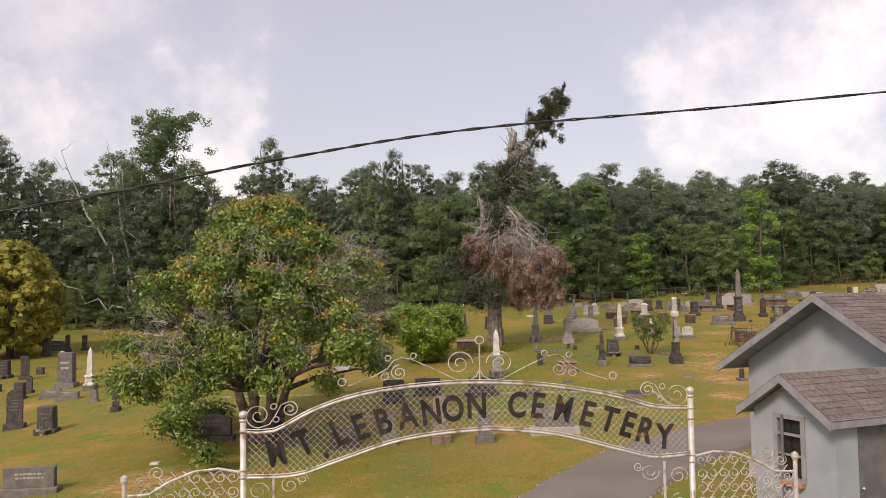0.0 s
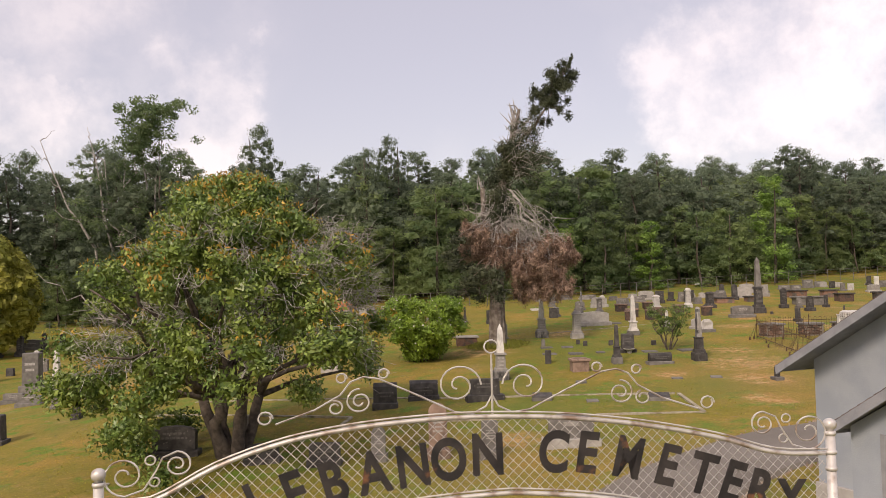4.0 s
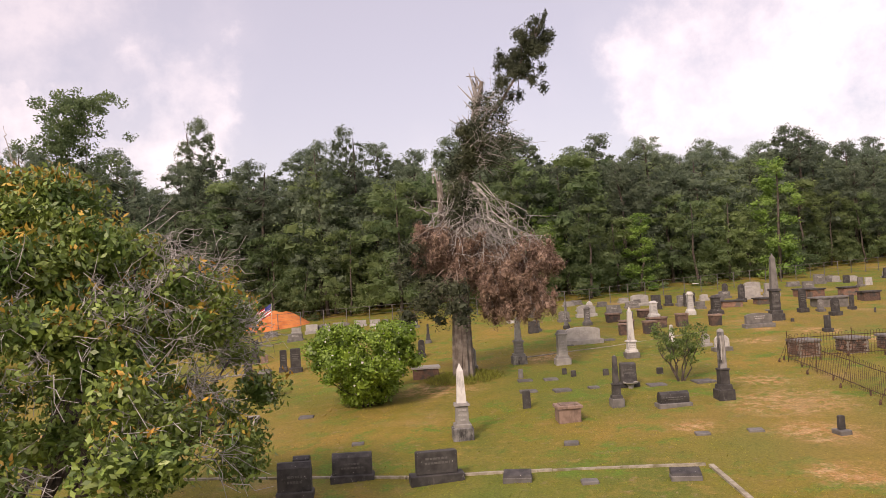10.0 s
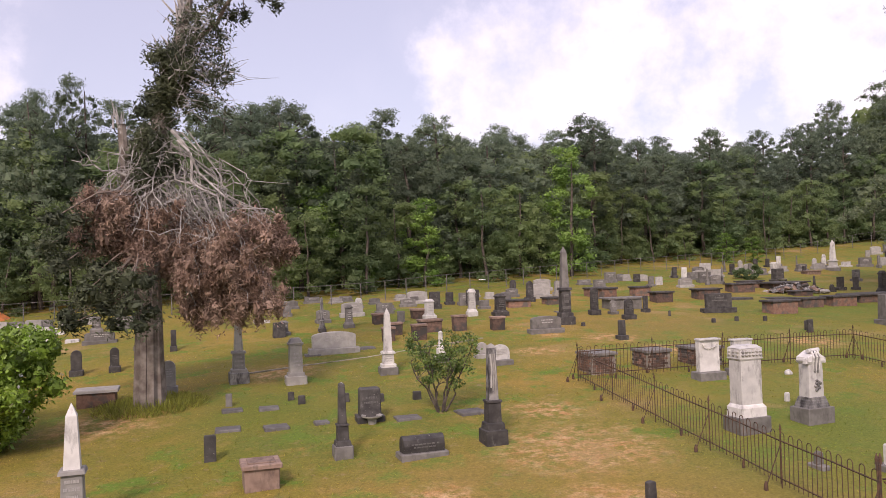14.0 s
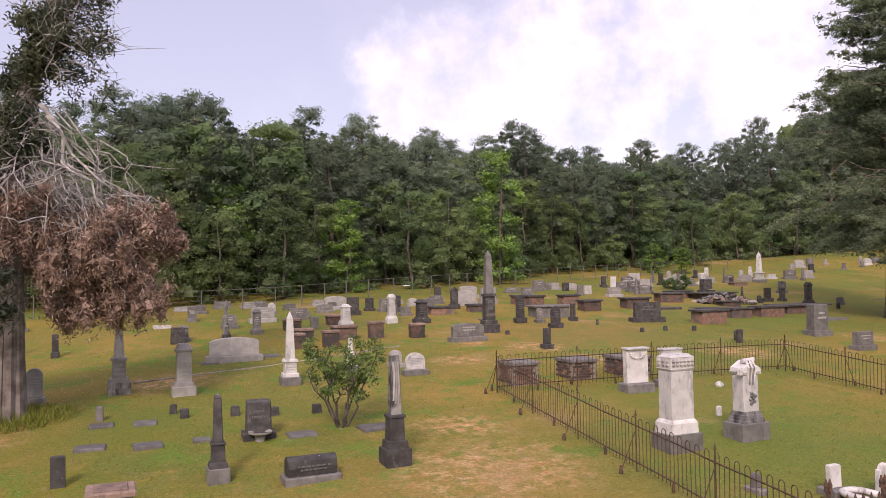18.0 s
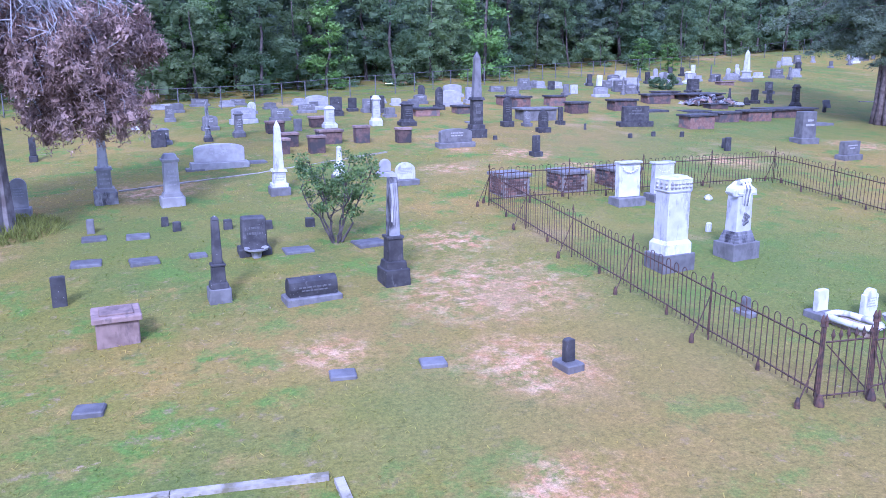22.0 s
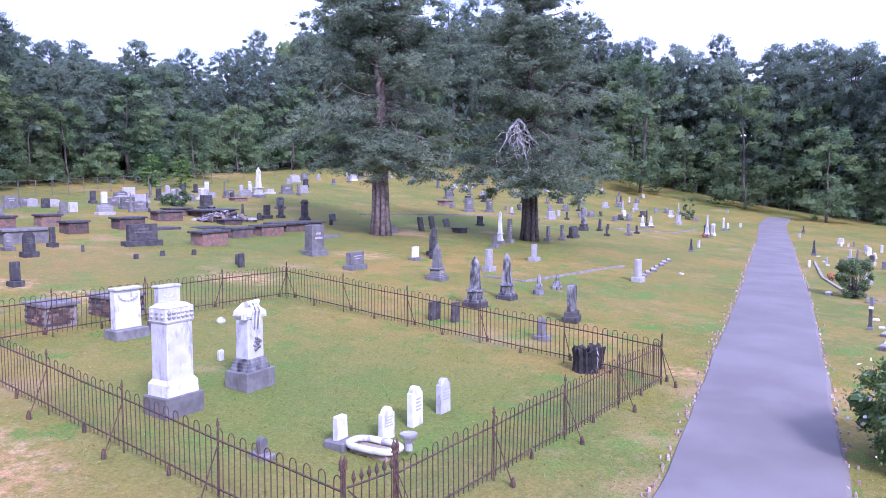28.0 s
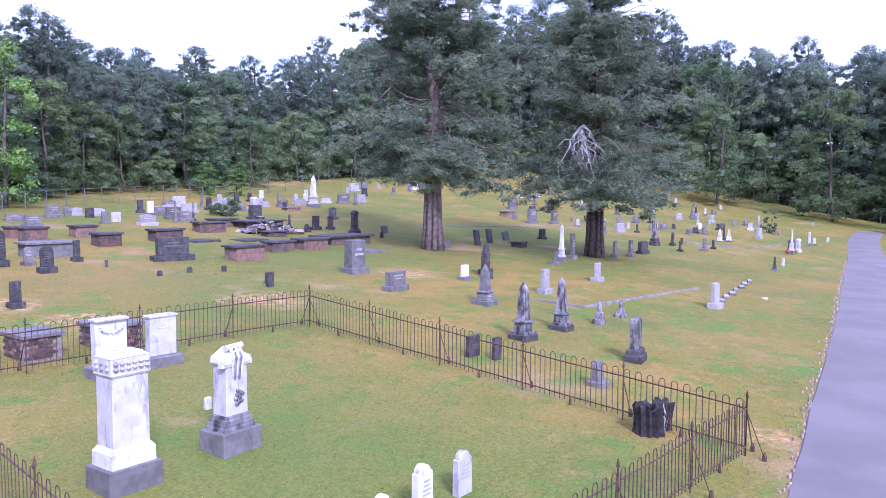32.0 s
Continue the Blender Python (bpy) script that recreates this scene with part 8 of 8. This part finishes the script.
def charred_stump(x, y):
    rng = np.random.default_rng(91)
    e = thing("charred_stump", x, y, "broken hollow tree stump burnt black, split in two", "stump")
    for cx, cy, rad, h, tilt in ((-0.22, 0.0, 0.24, 0.56, -0.05), (0.25, -0.05, 0.17, 0.48, 0.17)):
        n = 24
        rings = []
        rough = [(0.84 if k % 2 else 1.08) + 0.2 * rng.random() for k in range(n)]
        tops = [h * (0.74 + 0.36 * rng.random()) for k in range(n)]
        for f, q in ((-0.1, 1.15), (0.15, 1.02), (0.6, 0.97), (1.0, 1.05)):
            rings.append([(cx + tilt * max(f, 0) + rad * q * rough[k] * math.cos(k * 6.283 / n), cy + rad * q * rough[k] * math.sin(k * 6.283 / n), f * (tops[k] if f == 1.0 else h)) for k in range(n)])
        rings.append([(cx + tilt + rad * 0.6 * math.cos(k * 6.283 / n), cy + rad * 0.6 * math.sin(k * 6.283 / n), tops[k] * 0.92) for k in range(n)])
        rings.append([(cx + tilt * 0.7 + rad * 0.5 * math.cos(k * 6.283 / n), cy + rad * 0.5 * math.sin(k * 6.283 / n), h * 0.45) for k in range(n)])
        Shape().rings(rings).done("burnt_shell", CHAR, e)
    for k in range(7):
        u = rng.random() * 0.16 - 0.08
        Shape().tube([(0.02 + u, -0.2, 0.0), (0.03 + u + rng.normal() * 0.03, -0.24, 0.25), (0.02 + u + rng.normal() * 0.05, -0.18, 0.4 + 0.2 * rng.random())], 0.035, 0.008, 4).done("splinter", BARK_DEAD if k % 3 == 0 else CHAR, e)


charred_stump(25.47, 29.73)


def rubble_heap(x, y, w, d, h):
    """Fallen bricks and slab pieces of a collapsed tomb."""
    rng = np.random.default_rng(93)
    e = thing("rubble_heap", x, y, "heap of broken bricks and slab pieces among box tombs", "rubble")
    shapes = []
    for k in range(4):
        o = Shape().block(0, 0, -0.5, 0.5, 1.0, 0.8 + 0.1 * k, 0.82, 0.66, c=0.06).done("broken_piece", (DARKBRICK, SOILED, PALE, RUSTSTONE)[k], e)
        shapes.append(o)
    for k in range(76):
        u, v = 2 * rng.random() - 1, 2 * rng.random() - 1
        zz = h * max(0.0, 1 - u * u * 0.9 - v * v * 0.6) * rng.random() ** 0.5
        o = shapes[k] if k < 4 else new("broken_piece", shapes[(0, 1, 1, 2, 3)[k % 5]].data)
        o.parent = e
        o.location = (u * w / 2, v * d / 2, zz + 0.03)
        o.rotation_euler = (rng.normal() * 0.6, rng.normal() * 0.6, rng.random() * 6.28)
        q = 0.16 + 0.2 * rng.random()
        o.scale = (q * 1.5, q, q * (0.35 + 0.4 * rng.random()))


rubble_heap(40.4, 58.9, 3.2, 2.0, 0.55)


OLDWIRE = mat("dull_old_wire", (0.10, 0.095, 0.092), (0.17, 0.162, 0.158), 0.7, 12, 2, 0, metal=0.3)


def wire_fence():
    """The boundary fence before the wood: posts, rails and strands."""
    rows = [(-50, 83.5), (-22, 75.5), (8, 63.5), (22, 66.5), (39, 74), (55, 80), (78, 88), (100, 84), (120, 73), (128.5, 58), (124.5, 44), (116, 29), (110, 12), (105, -10)]
    line = smooth_line(rows, 1.65)
    e = new("boundary_fence")
    tagged(e, "long galvanised wire fence before the wood", "fence")
    mesh = bpy.data.meshes.new("fence_post")
    s = Shape().tube([(0, 0, -0.3), (0, 0, 1.75)], 0.03, n=6)
    mesh.from_pydata(s.v, [], s.f)
    mesh.materials.append(OLDWIRE)

    def part_height(x):
        # the fence is lower along the near side of the wood
        return 0.64 + 0.36 * min(max((x - 60) / 25, 0), 1)

    for i, p in enumerate(line):
        if p.x > 60 and i % 2:
            continue
        o = new("fence_post", mesh)
        o.parent = e
        o.location = (p.x, p.y, gz(p.x, p.y))
        o.scale = (1, 1, part_height(p.x))
    for zz, r in ((1.7, 0.014), (1.3, 0.006), (0.9, 0.006), (0.5, 0.006), (0.15, 0.006)):
        Shape().tube([(p.x, p.y, gz(p.x, p.y) + zz * part_height(p.x)) for p in line], r, n=4).done("rail" if r > 0.01 else "strand", OLDWIRE, e)
    o = Shape().block(0, -0.06, 0.58, 0.62, 0.46, 0.02, c=0.004).done("sign", SIGNW)
    o.location = (22.9, 66.75, gz(22.9, 66.75))
    tagged(o, "blank white sign board on the fence", "sign")


wire_fence()


def grass_tufts():
    """Loose blades standing above the mown sward."""
    rng = np.random.default_rng(97)
    n = 60000
    x = rng.random(n) * 46 - 13
    y = 19 + 33 * rng.random(n) ** 1.4
    keep = np.ones(n, bool)
    road = np.array([(p.x, p.y) for p in smooth_line(ROAD_LINE, 0.7)])
    for a in range(0, n, 5000):
        d = np.hypot(x[a:a + 5000, None] - road[None, :, 0], y[a:a + 5000, None] - road[None, :, 1]).min(1)
        keep[a:a + 5000] = d > 1.6
    for bx, by, size in BARE + TAWNY:
        keep &= ~((np.hypot(x - bx, y - by) < size * 0.6) & (rng.random(n) < 0.8))
    x, y = x[keep], y[keep]
    z = np.array([gz(a, b) for a, b in zip(x, y)]) - 0.03
    m = len(x)
    lean = rng.normal(size=(m, 2)) * 0.06
    a = rng.random(m) * 6.283
    w = 0.006 + 0.008 * rng.random(m)
    h = 0.035 + 0.025 * rng.random(m) ** 2
    side = np.stack([np.cos(a) * w, np.sin(a) * w, np.zeros(m)], 1)
    p = np.stack([x, y, z], 1)
    tip = p + np.stack([lean[:, 0], lean[:, 1], h], 1)
    mid = (p + tip) / 2
    q = np.stack([p - side * 0.4, mid + side, tip, mid - side], 1)
    tagged(new("grass", leaf_mesh("grass", q, GRASS_BLADE)), "short blades of yellow-green grass", "grass", kind="stuff")


grass_tufts()


def weeds(x, y):
    """Uncut grass and weeds round the foot of the broken cedar."""
    rng = np.random.default_rng(98)
    n = 2600
    a, r = rng.random(n) * 6.283, 0.35 + 1.25 * rng.random(n) ** 0.8
    px, py = x + r * np.cos(a), y + r * np.sin(a) * 0.9
    z = np.array([gz(u, v) for u, v in zip(px, py)]) - 0.03
    p = np.stack([px, py, z], 1)
    tip = p + np.stack([rng.normal(size=n) * 0.1, rng.normal(size=n) * 0.1, 0.14 + 0.3 * rng.random(n) * (1.7 - r) / 1.3], 1)
    w = 0.012
    b = rng.random(n) * 6.283
    side = np.stack([np.cos(b) * w, np.sin(b) * w, np.zeros(n)], 1)
    q = np.stack([p - side, (p + tip) / 2 + side, tip, (p + tip) / 2 - side], 1)
    tagged(new("weeds", leaf_mesh("weeds", q, LEAF_ARB)), "uncut weeds round a trunk's foot", "weeds", kind="stuff")


weeds(3.73, 43.17)
